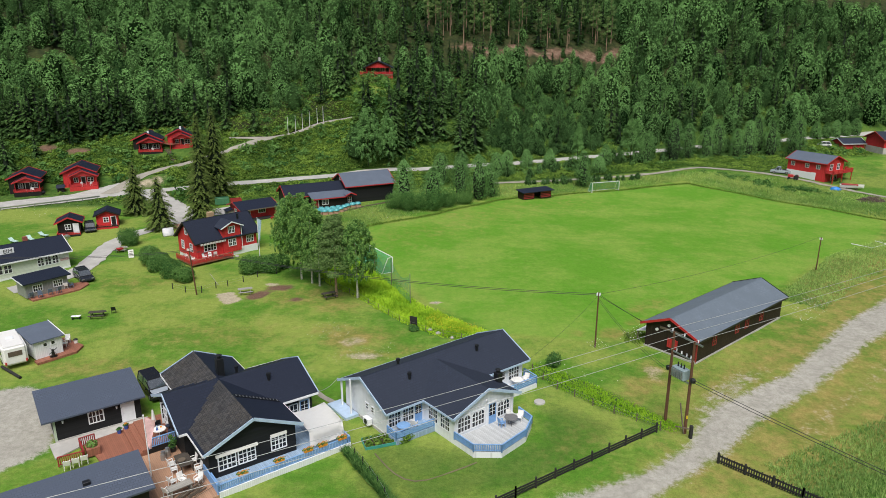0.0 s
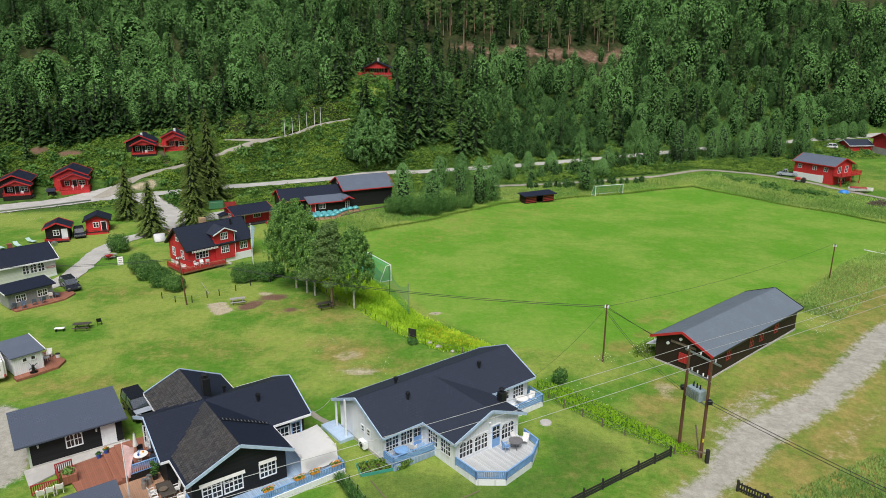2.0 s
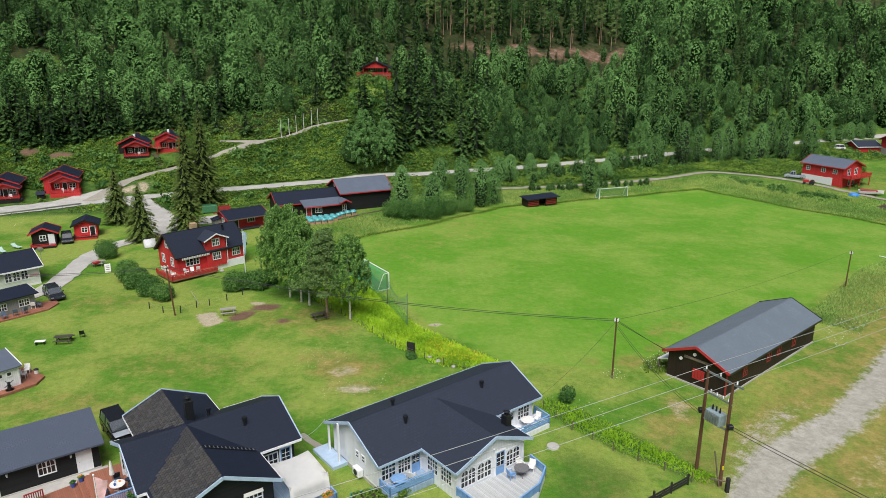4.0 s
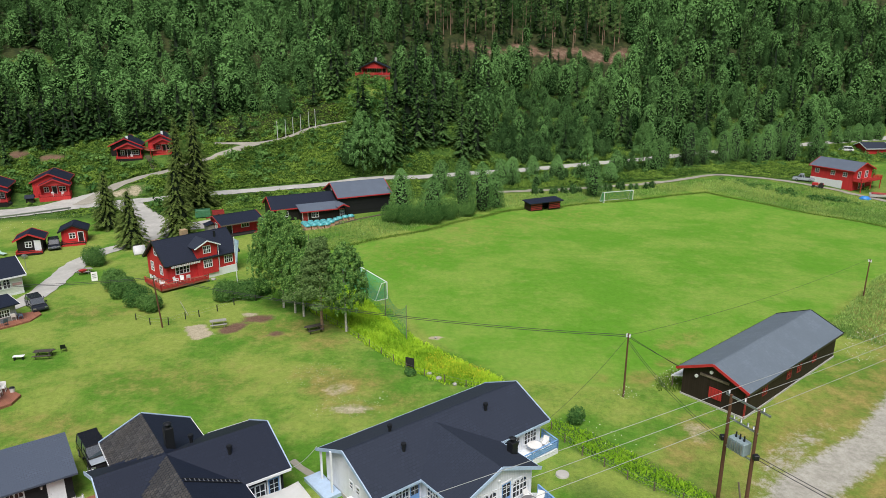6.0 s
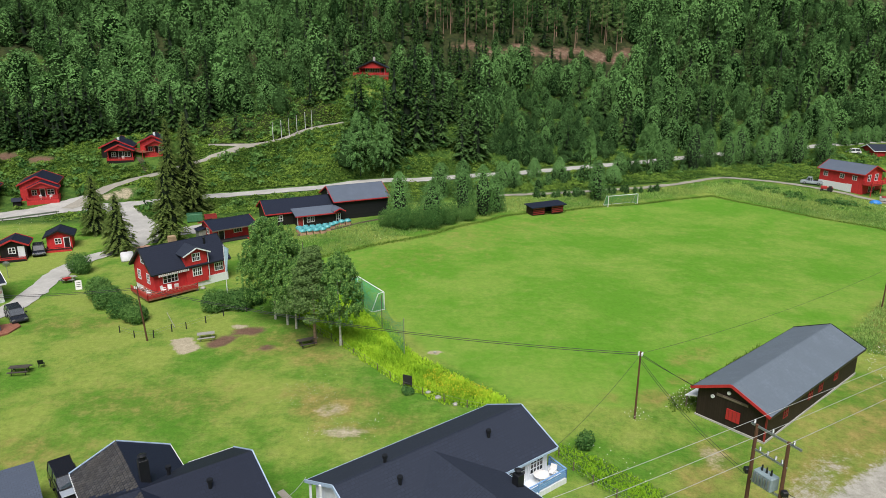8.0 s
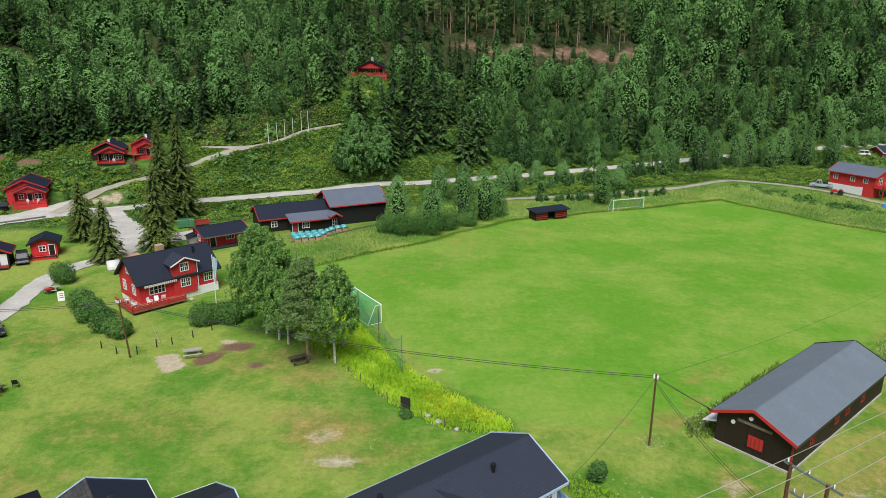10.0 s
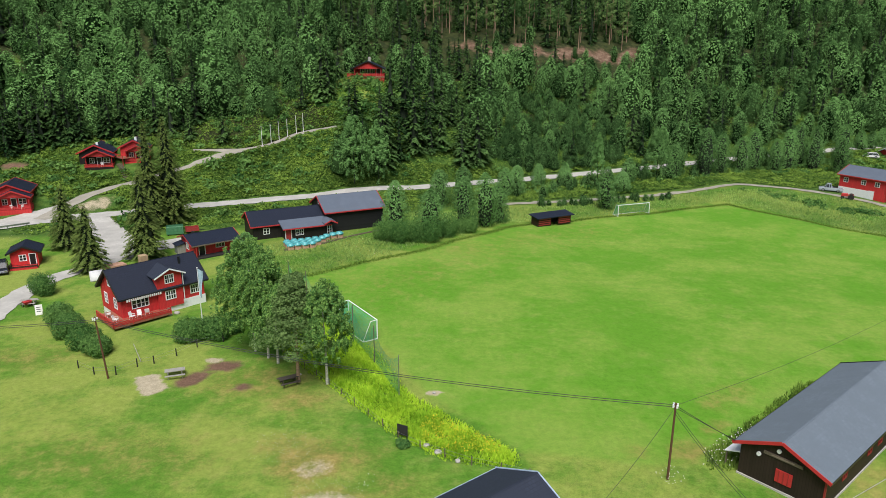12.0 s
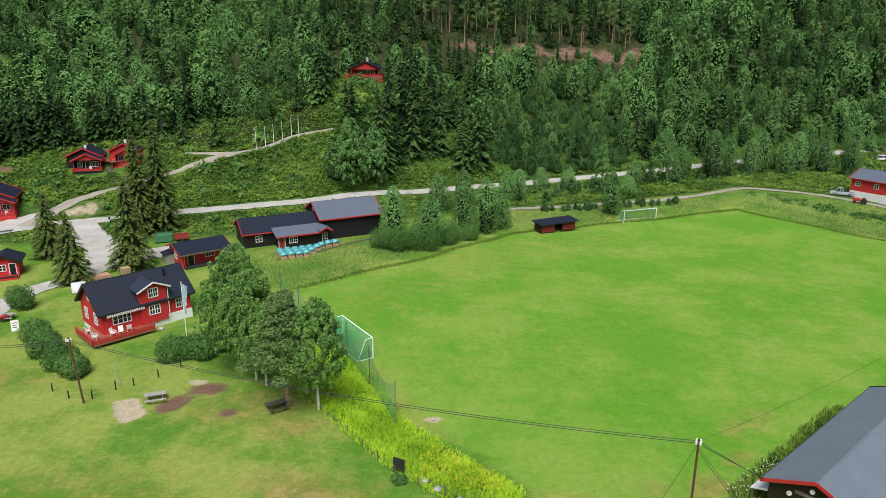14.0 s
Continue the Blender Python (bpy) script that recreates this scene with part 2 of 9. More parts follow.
M_ROOFK = shingles("black_shingles", (0.014, 0.0195, 0.037), 0.6, vary=0.15)
M_BARNROOF = shingles("barn_roofing_felt", (0.132, 0.165, 0.205), vary=0.1, joint=0.9)
M_ROOFG = shingles("grey_roofing", (0.105, 0.13, 0.175), vary=0.05, joint=0.93)
M_DECKR = planks("red_brown_deck", (0.3, 0.12, 0.075))
M_DECKT = planks("worn_tan_deck", (0.4, 0.235, 0.15))
M_DECKG = planks("grey_deck", (0.5, 0.52, 0.53))
M_DECKB = planks("blue_deck", (0.3, 0.42, 0.58))
M_GLASS = glass_pane()
M_CURTAIN = plain("curtain", (0.7, 0.7, 0.68), 0.9, vary=0.1)
M_METAL = plain("galvanised_steel", (0.45, 0.47, 0.48), 0.4, 0.8)
M_DARKMETAL = plain("dark_sheet_metal", (0.02, 0.022, 0.026), 0.4, 0.3)
M_POLE = boards("pole_timber", (0.13, 0.064, 0.04), True, 0.08, line=0.7)
M_POSTW = boards("weathered_post", (0.16, 0.13, 0.1), True, 0.06, line=0.7)
M_FENCEK = plain("tarred_fence", (0.02, 0.02, 0.02), 0.8)
M_RUBBER = plain("rubber", (0.015, 0.015, 0.015), 0.85)
M_WIRE = plain("wire", (0.55, 0.56, 0.57), 0.5, 0.5)
M_WIREK = plain("black_cable", (0.03, 0.03, 0.035), 0.6)
M_PLASTIC = plain("white_plastic", (0.8, 0.8, 0.79), 0.4, vary=0.03)
M_TEAL = plain("teal_wrap", (0.1, 0.42, 0.46), 0.35, vary=0.3, scale=6)
M_PINKW = plain("peach_wrap", (0.5, 0.3, 0.22), 0.6, vary=0.2)
M_BARK = boards("bark", (0.09, 0.065, 0.045), True, 0.1, line=0.5, vary=0.4)
M_PINEBARK = plain("pine_bark", (0.34, 0.23, 0.16), 0.9, vary=0.4)
M_BIRCHBARK = plain("birch_bark", (0.6, 0.58, 0.54), 0.7, vary=0.4, scale=5)
# near-black: shade inside the crowns put into the colour; wood stems share it
M_CROWNSHADE = plain("crown_shade", (0.008, 0.02, 0.007), 0.95, vary=0.4)
# darkened copy of the leaf colour: shade behind the outer sprays painted in
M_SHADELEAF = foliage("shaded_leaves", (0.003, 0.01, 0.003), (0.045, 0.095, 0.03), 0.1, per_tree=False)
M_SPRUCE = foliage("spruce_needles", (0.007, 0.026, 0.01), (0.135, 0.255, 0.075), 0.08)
M_PINE = foliage("pine_needles", (0.026, 0.07, 0.024), (0.165, 0.25, 0.085), 0.35)
M_SPRUCEN = foliage("yard_spruce_needles", (0.026, 0.068, 0.02), (0.2, 0.255, 0.07), 0.4)
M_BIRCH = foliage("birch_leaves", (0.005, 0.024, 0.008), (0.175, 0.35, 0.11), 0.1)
M_BIRCHN = foliage("near_birch_leaves", (0.036, 0.105, 0.03), (0.19, 0.32, 0.085), 0.55, per_tree=False)
M_BUSH = foliage("bush_leaves", (0.022, 0.08, 0.022), (0.155, 0.275, 0.075), 0.45)
M_MEADOW = foliage("meadow_grass", (0.13, 0.26, 0.018), (0.33, 0.45, 0.04), 0.8)
M_HERB = foliage("slope_herbs", (0.016, 0.055, 0.012), (0.18, 0.28, 0.05), 0.35)
M_ROUGH = foliage("rough_grass_blades", (0.095, 0.18, 0.05), (0.29, 0.39, 0.125), 0.75)
M_YELLOW = plain("yellow_flowers", (0.7, 0.55, 0.02), 0.8)
M_FLOWERW = plain("white_flowers", (0.75, 0.75, 0.7), 0.8)


def honeycomb():
    """Weathered felt shingles: tone from piece to piece, rust-brown patches over the roof."""
    m, n, l, b = nodes_of("weathered_shingle")
    oi = n.new("ShaderNodeObjectInfo")
    patch = ramp(n, l, noise_tex(n, l, oi.outputs["Location"], 0.55, 4), 0.42, 0.68)
    c = mix(n, l, oi.outputs["Random"], (0.046, 0.047, 0.051), (0.095, 0.094, 0.095))
    c = mix(n, l, math_node(n, l, "MULTIPLY", patch, 0.45), c, (0.095, 0.086, 0.075))
    co = coords(n, l)
    c = mix(n, l, math_node(n, l, "MULTIPLY", noise_tex(n, l, co, 18, 3), 0.5), c, (0.02, 0.02, 0.022))
    l.new(c, b.inputs["Base Color"])
    b.inputs["Roughness"].default_value = 0.85
    b.inputs["Specular IOR Level"].default_value = 0.2
    return m


M_HEX = honeycomb()


M_CARGLASS = plain("car_window_glass", (0.05, 0.065, 0.08), 0.05, vary=0.02)
M_CARGLASS.node_tree.nodes["Principled BSDF"].inputs["Specular IOR Level"].default_value = 1.0
M_CARGLASS.node_tree.nodes["Principled BSDF"].inputs["IOR"].default_value = 1.9


# ---- mesh helpers ----
def link_mesh(name, bm, mat, smooth=False):
    me = bpy.data.meshes.new(name)
    bm.normal_update()
    bm.to_mesh(me)
    bm.free()
    for mm in (mat if isinstance(mat, (list, tuple)) else [mat]):
        me.materials.append(mm)
    if smooth:
        me.polygons.foreach_set("use_smooth", [True] * len(me.polygons))
    return new(name, me)


def part(name, bm, mat, parent, label="", smooth=False):
    ob = link_mesh(name, bm, mat, smooth)
    ob.parent = parent
    return tagged(ob, label)


def thing(name, m, label, category, group="", kind=""):
    ob = new(name)
    ob.empty_display_size = 0.3
    ob.matrix_world = m
    return tagged(ob, label, category, group, kind)


def box(bm, x0, x1, y0, y1, z0, z1, bevel=0.0):
    r = bmesh.ops.create_cube(bm, size=1.0)
    for v in r["verts"]:
        v.co = Vector(((x0 + x1) / 2 + v.co.x * (x1 - x0), (y0 + y1) / 2 + v.co.y * (y1 - y0), (z0 + z1) / 2 + v.co.z * (z1 - z0)))
    if bevel:
        es = {e for v in r["verts"] for e in v.link_edges}
        bmesh.ops.bevel(bm, geom=list(es), offset=bevel, segments=1, affect="EDGES")
    return bm


def bx(*a, **k):
    return box(bmesh.new(), *a, **k)


def beam(bm, a, b, w, h=None):
    """A straight timber from a to b, w wide and h high."""
    a, b = Vector(a), Vector(b)
    h = h or w
    d = (b - a).normalized()
    up = Vector((0, 0, 1)) if abs(d.z) < 0.95 else Vector((0, 1, 0))
    r = d.cross(up).normalized()
    u = r.cross(d)
    vs = [bm.verts.new(p + r * sx * w / 2 + u * sy * h / 2) for p in (a, b) for sx, sy in ((-1, -1), (1, -1), (1, 1), (-1, 1))]
    for f in ((0, 1, 2, 3), (7, 6, 5, 4), (0, 4, 5, 1), (1, 5, 6, 2), (2, 6, 7, 3), (3, 7, 4, 0)):
        bm.faces.new([vs[i] for i in f])
    return bm


def rod(bm, a, b, r0, r1=None, n=8):
    """A round bar from a to b, tapering from r0 to r1."""
    a, b = Vector(a), Vector(b)
    r1 = r0 if r1 is None else r1
    d = (b - a).normalized()
    up = Vector((0, 0, 1)) if abs(d.z) < 0.95 else Vector((1, 0, 0))
    s = d.cross(up).normalized()
    u = s.cross(d)
    rings = [[bm.verts.new(p + (s * math.cos(k * math.tau / n) + u * math.sin(k * math.tau / n)) * r) for k in range(n)] for p, r in ((a, r0), (b, r1))]
    for k in range(n):
        bm.faces.new((rings[0][k], rings[0][(k + 1) % n], rings[1][(k + 1) % n], rings[1][k]))
    bm.faces.new(rings[0][::-1])
    bm.faces.new(rings[1])
    return bm


def slab(bm, pts, t):
    """A plate with the corners pts on its upper side, t thick."""
    pts = [Vector(p) for p in pts]
    nrm = (pts[1] - pts[0]).cross(pts[2] - pts[0]).normalized()
    if nrm.z < 0:
        pts, nrm = pts[::-1], -nrm
    top = [bm.verts.new(p) for p in pts]
    low = [bm.verts.new(p - Vector((0, 0, t))) for p in pts]
    bm.faces.new(top)
    bm.faces.new(low[::-1])
    k = len(pts)
    for i in range(k):
        bm.faces.new((top[i], low[i], low[(i + 1) % k], top[(i + 1) % k]))
    return bm


def raw_mesh(name, V, F, mats, mat_index=None, tint=None):
    """A mesh from arrays: V (n, 3), F triangles (m, 3)."""
    me = bpy.data.meshes.new(name)
    V, F = np.ascontiguousarray(V, np.float32), np.ascontiguousarray(F, np.int32)
    me.vertices.add(len(V))
    me.vertices.foreach_set("co", V.ravel())
    k = F.shape[1]
    me.loops.add(F.size)
    me.loops.foreach_set("vertex_index", F.ravel())
    me.polygons.add(len(F))
    me.polygons.foreach_set("loop_start", np.arange(0, F.size, k, dtype=np.int32))
    me.polygons.foreach_set("loop_total", np.full(len(F), k, np.int32))
    for mm in mats:
        me.materials.append(mm)
    if mat_index is not None:
        me.polygons.foreach_set("material_index", np.ascontiguousarray(mat_index, np.int32))
    if tint is not None:
        at = me.attributes.new("tint", "FLOAT", "POINT")
        at.data.foreach_set("value", np.ascontiguousarray(tint, np.float32))
    me.update(calc_edges=True)
    return me


# ---- the ground ----
def sm(v, a, b):
    u = np.clip((v - a) / (b - a), 0, 1)
    return u * u * (3 - 2 * u)


def clearing_y(x):
    return np.interp(x, [0, 16, 32, 49, 62, 70], [255, 260, 264, 270, 274, 278])


def clearing_off(x, y):
    """Distance from the felled strip's uneven middle line, in its half widths."""
    mid = clearing_y(x) - 1.0 + 1.9 * np.sin(x * 0.31) + 1.1 * np.sin(x * 0.83 + 1)
    return np.abs(y - mid) / (4.9 + 1.7 * np.sin(x * 0.47 + 2) + 0.8 * np.sin(x * 1.1))


def hill_foot(x):
    return np.interp(x, [-300, -120, -90, -50, -20, 0, 55, 100, 200, 400], [135, 146, 151, 155, 163, 175, 199, 212, 238, 290])


def terrain(x, y):
    x, y = np.asarray(x, float), np.asarray(y, float)
    d = np.maximum(y - hill_foot(x), 0)
    z = -0.5 * sm(x, 14, 26) * (1 - sm(y, 150, 190)) - 0.9 * sm(y, 90, 150) * sm(x, -15, 10) * (1 - sm(y, 165, 195))
    z = z - 1.0 * sm(x, 64, 84) * sm(y, 146, 166) * (1 - sm(y, 188, 206))
    # added rise behind the camera, never in view, to block low sky light
    z = z + 0.55 * np.maximum(-130 - y, 0)
    z = z + 0.46 * d * d / (d + 15) + 8 * np.exp(-((x + 18) ** 2 + (y - 200) ** 2) / 450)
    return z + 0.3 * np.sin(x * 0.11 + 1) * np.sin(y * 0.09) * sm(d, 0, 30)


def tz(x, y):
    return float(terrain(x, y))


def poly_mask(X, Y, poly, soft):
    """1 inside the polygon, falling to 0 over soft metres across its edge."""
    P = np.array(poly, float)
    inside = np.zeros(X.shape, bool)
    dist = np.full(X.shape, 1e9)
    for (x0, y0), (x1, y1) in zip(P, np.roll(P, -1, 0)):
        cross = ((y0 > Y) != (y1 > Y)) & (X < (x1 - x0) * (Y - y0) / (y1 - y0 + 1e-12) + x0)
        inside ^= cross
        t = np.clip(((X - x0) * (x1 - x0) + (Y - y0) * (y1 - y0)) / ((x1 - x0) ** 2 + (y1 - y0) ** 2 + 1e-9), 0, 1)
        dist = np.minimum(dist, np.hypot(X - x0 - t * (x1 - x0), Y - y0 - t * (y1 - y0)))
    return np.clip(0.5 + np.where(inside, dist, -dist) / soft, 0, 1)


def line_mask(X, Y, line, half, soft):
    dist = np.full(X.shape, 1e9)
    for (x0, y0), (x1, y1) in zip(line, line[1:]):
        t = np.clip(((X - x0) * (x1 - x0) + (Y - y0) * (y1 - y0)) / ((x1 - x0) ** 2 + (y1 - y0) ** 2), 0, 1)
        dist = np.minimum(dist, np.hypot(X - x0 - t * (x1 - x0), Y - y0 - t * (y1 - y0)))
    return np.clip(0.5 + (half - dist) / soft, 0, 1)


def spot(X, Y, x, y, r, ry=None, turn=0.0):
    c, s = math.cos(turn), math.sin(turn)
    u, v = (X - x) * c + (Y - y) * s, -(X - x) * s + (Y - y) * c
    return np.clip(1.5 - np.hypot(u / r, v / (ry or r)), 0, 1)


MAIN_ROAD = [(-150, 112), (-120, 124), (-91, 141), (-82.5, 146.9), (-75, 153), (-67, 156.4), (-58.2, 159), (-48.7, 161.9), (-35.9, 165.9), (-25.5, 168.4), (-6.7, 175.5),
             (9.3, 184.9), (26.8, 193.5), (44, 201.7), (60.6, 209), (85.8, 218.6), (110.6, 227), (132.5, 234.3), (148, 239.1), (200, 254)]
UPPER_ROAD = [(-75, 153.8), (-73.7, 159.8), (-71.6, 164.3), (-67.8, 167.8), (-62.9, 170.4), (-57.3, 174.8), (-52.5, 178.1), (-46.3, 182.2), (-39.5, 184.6), (-34.7, 186.5), (-32, 187.0), (-29.5, 187.3), (-24, 188.5)]
TURNING = [(-36.5, 186.0), (-33.5, 187.6), (-30.5, 188.0), (-27.0, 187.9)]
SIDE_ROAD = [(-40.5, 184.6), (-46, 183.6), (-57, 183)]
YARD_ROAD = [(-66.0, 155.2), (-61.8, 149.8), (-57.3, 144.1), (-52.9, 137.5), (-50.7, 132.5), (-50.6, 128.6), (-52.8, 125.4), (-55.1, 122.0), (-56.1, 116.6), (-55.2, 109), (-54.2, 102), (-55.5, 97), (-60, 92)]
SHOP_ROAD = [(-54, 138.0), (-48.4, 137.0), (-44.6, 139.0), (-41, 142)]
FAR_TRACK = [(8, 170), (24.4, 174.5), (34.7, 176.9), (48.5, 180.5), (58.5, 185), (69.2, 191.3), (79.8, 190.9), (85.3, 188.3), (89.5, 183.7), (92.9, 180.5), (95.3, 176.1), (112, 152), (128, 146)]
PITCH = [(-20, 122), (-15, 126), (-9, 131), (-1, 139), (11.6, 153), (22, 158.2), (33.5, 163), (46.5, 167.2), (60, 172.8), (68, 163.7), (77, 153.8), (88, 137.7),
         (75, 120), (58, 107), (45, 94), (24, 79.5), (17, 77), (6.5, 79), (-1.5, 88.5), (-5.5, 97), (-11, 107)]
STRIP = [(-18.5, 99), (-10.8, 89.9), (-3.5, 80.5), (0, 77.8), (5.6, 76.6), (6.2, 78.4), (1, 83.6), (-3.6, 88.5), (-7, 97), (-12.5, 106), (-17, 105)]
STRIP_B = [(9.3, 69.5), (11, 66.3), (15, 61.8), (20.5, 57.8), (22.3, 58.6), (17.5, 64), (12.5, 69), (10, 71)]
DRIVE_L = [(-22, 30), (-6, 40), (4, 45.5), (9.6, 48.2), (13.4, 49.8), (17.1, 52.0), (21.2, 55.3), (23.5, 59.1), (26.2, 62.8), (31.4, 66.2), (37.1, 70.0), (44.1, 77.2), (50.8, 84.0), (64, 95)]
DRIVE_R = [(66, 91), (53.5, 80.5), (50.1, 78.0), (44.6, 72.8), (37.6, 66.3), (34.0, 63.4), (29.6, 60.2), (25.0, 55.5), (17.6, 49.1), (10, 43), (-2, 35), (-18, 24)]


def grid_lines(spans):
    out = []
    for a, b, step in spans:
        out.extend(np.arange(a, b - 1e-6, step))
    out.append(spans[-1][1])
    return np.array(out)


gx = grid_lines([(-900, -420, 60), (-420, -110, 9), (-110, -70, 1.6), (-70, 70, 0.7), (70, 120, 1.6), (120, 420, 9), (420, 900, 60)])
gy = grid_lines([(-700, -100, 60), (-100, 30, 8), (30, 130, 0.7), (130, 205, 1.3), (205, 300, 3), (300, 480, 9), (480, 900, 60)])
X, Y = np.meshgrid(gx, gy)
near = sm(X, -72, -66) * (1 - sm(X, 66, 72)) * (1 - sm(Y, 125, 135))
wave = 0.05 * np.sin(X * 0.9 + 1.3 * np.sin(Y * 0.33)) * np.sin(Y * 0.8 + np.sin(X * 0.41))
Z = terrain(X, Y) + wave * (1 - poly_mask(X, Y, PITCH, 3)) * near
d_hill = Y - hill_foot(X)


def nearest_on(line, X, Y):
    """Distance to a line, and the raw ground height at its nearest point."""
    dist, zr = np.full(X.shape, 1e9), np.zeros(X.shape)
    for (x0, y0), (x1, y1) in zip(line, line[1:]):
        t = np.clip(((X - x0) * (x1 - x0) + (Y - y0) * (y1 - y0)) / ((x1 - x0) ** 2 + (y1 - y0) ** 2), 0, 1)
        qx, qy = x0 + t * (x1 - x0), y0 + t * (y1 - y0)
        d = np.hypot(X - qx, Y - qy)
        zr = np.where(d < dist, terrain(qx, qy), zr)
        dist = np.minimum(dist, d)
    return dist, zr


# the roads are cut level into the slope
cut = [nearest_on(line, X, Y) for line in (MAIN_ROAD, UPPER_ROAD, SIDE_ROAD, TURNING)]
weight = [(1 - sm(dist, 2.8, 6.0)) / (0.3 + dist) ** 2 for dist, _ in cut]
level = sum(w * zr for w, (_, zr) in zip(weight, cut)) / np.maximum(sum(weight), 1e-9)
Z = Z + (level - Z) * np.maximum.reduce([1 - sm(dist, 2.8, 6.0) for dist, _ in cut])
za, zb = np.zeros((*X.shape, 4), np.float32), np.zeros((*X.shape, 4), np.float32)
drive = poly_mask(X, Y, DRIVE_L + DRIVE_R, 2.6)
court = poly_mask(X, Y, [(-75, 66), (-46, 64), (-41, 65.2), (-37, 63), (-34.6, 58), (-33, 54), (-36, 50), (-35, 40), (-75, 30)], 2.0)
za[..., 0] = np.maximum.reduce([drive * 0.86, court * 0.9, poly_mask(X, Y, [(20, 55), (25, 65), (31, 70.5), (37, 72), (31, 65), (24, 57)], 3) * 0.42, poly_mask(X, Y, [(30, 58), (45, 71), (52, 77), (54, 74), (40, 62), (32, 55)], 3) * 0.3])
dry_line = poly_mask(X, Y, [(9, 45), (20.6, 57), (25, 71), (30, 73), (46, 86), (52, 98), (62, 110), (90, 125), (110, 120), (90, 90), (60, 66), (34, 52), (24, 47)], 8)
za[..., 1] = np.maximum.reduce([dry_line * 0.66, spot(X, Y, 35.5, 61.2, 10.5, 2.4, 0.68) * 0.9, spot(X, Y, 56, 94, 9, 3.0, 0.75) * 0.85, spot(X, Y, 32.7, 70, 4, 1.4, 0.75) * 0.7, spot(X, Y, 22.8, 69, 1.8, 3.2) * 0.75, spot(X, Y, -10.6, 77.4, 3.0, 2.8) * 1.0, spot(X, Y, -13.0, 79.5, 2.8, 2.0) * 0.6, spot(X, Y, -8.5, 73, 3.2, 1.6) * 0.62, spot(X, Y, -7.2, 78, 3.0, 2.6) * 0.5, spot(X, Y, -13.5, 87.5, 3.0, 2.5) * 0.62, spot(X, Y, -4.5, 74, 3.5, 2.0) * 0.45,
                                spot(X, Y, -36, 69, 8, 3.0) * 0.5, spot(X, Y, -18, 91, 7, 4) * 0.5, spot(X, Y, -27, 78, 10, 4) * 0.38, spot(X, Y, 20, 66, 2.0, 3.5, -0.6) * 0.62,
                                spot(X, Y, -44, 96, 6, 3) * 0.42, spot(X, Y, 20.5, 79.5, 2.2, 1.4, 0.7) * 0.7, spot(X, Y, 24, 83.5, 2.0, 1.0, 0.7) * 0.55, spot(X, Y, 16, 79, 1.6, 1.0) * 0.5, spot(X, Y, 27, 89, 5, 1.6, 0.7) * 0.42, spot(X, Y, 12, 56, 2, 5, -0.9) * 0.3, poly_mask(X, Y, [(55, 103), (90, 133), (110, 128), (70, 98)], 6) * 0.5,
                                poly_mask(X, Y, [(-19, 121), (-8, 131), (10, 151), (30, 160), (34, 152), (14, 138), (2, 122), (-8, 112)], 14) * 0.3, spot(X, Y, 3, 139, 6, 3, 0.8) * 0.36, spot(X, Y, 14, 146, 7, 2, 0.6) * 0.34])
clearing = np.clip(1.25 - clearing_off(X, Y), 0, 1) * sm(X, -2, 6) * (1 - sm(X, 62, 72))
lush_slope = sm(d_hill, -14, -6) * (1 - sm(d_hill, 24, 40)) * (1 - 0.5 * sm(X, 80, 130) * (1 - sm(X, 140, 160)))
behind = poly_mask(X, Y, [(-22, 121), (-9, 134), (10, 156), (60, 175), (68, 166), (90, 139), (130, 150), (120, 200), (40, 190), (-20, 165), (-40, 140)], 2)
za[..., 2] = np.maximum.reduce([poly_mask(X, Y, [(10, 172), (35, 178), (58, 186), (67, 192), (77, 192), (88, 186), (100, 175), (115, 200), (110, 215), (60, 199), (20, 182)], 3), poly_mask(X, Y, STRIP, 1.5), poly_mask(X, Y, STRIP_B, 1.5), lush_slope * 1.1, behind * 0.42, poly_mask(X, Y, [(-46, 96), (-36, 98), (-28, 101), (-18, 112), (-25, 130), (-44, 125), (-57, 113)], 4) * 0.22,
                                poly_mask(X, Y, [(28, 45), (27, 53), (40, 60), (60, 72), (80, 60), (60, 30)], 5) * 0.7, poly_mask(X, Y, [(45, 92), (56, 104), (64, 112), (72, 110), (60, 98), (50, 88)], 3) * 0.6,
                                poly_mask(X, Y, [(-8, 45), (-6, 56), (2, 55), (8, 56), (10, 64), (17, 58), (8, 49)], 3) * 0.55])
zb[..., 0] = poly_mask(X, Y, PITCH, 1.5)
# the -Y term puts dark forest floor on the unseen added rise
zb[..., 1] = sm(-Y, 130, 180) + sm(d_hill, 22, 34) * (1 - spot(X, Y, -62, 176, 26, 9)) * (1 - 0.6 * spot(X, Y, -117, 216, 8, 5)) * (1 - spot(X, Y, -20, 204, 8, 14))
zb[..., 2] = np.maximum.reduce([spot(X, Y, -22.6, 94.2, 1.9, 1.2), spot(X, Y, -25, 91.3, 1.2, 1.9, -0.5), spot(X, Y, -19.5, 89.8, 1.0, 0.9) * 0.8, clearing * 0.8,
                                spot(X, Y, -98.5, 174.5, 3.2, 2.0) * 0.8, spot(X, Y, -90.5, 174.2, 3.8, 1.7) * 0.8, spot(X, Y, -68.5, 161, 4.5, 1.6, 0.5) * 0.5, spot(X, Y, -24, 205, 6, 4) * 0.6])
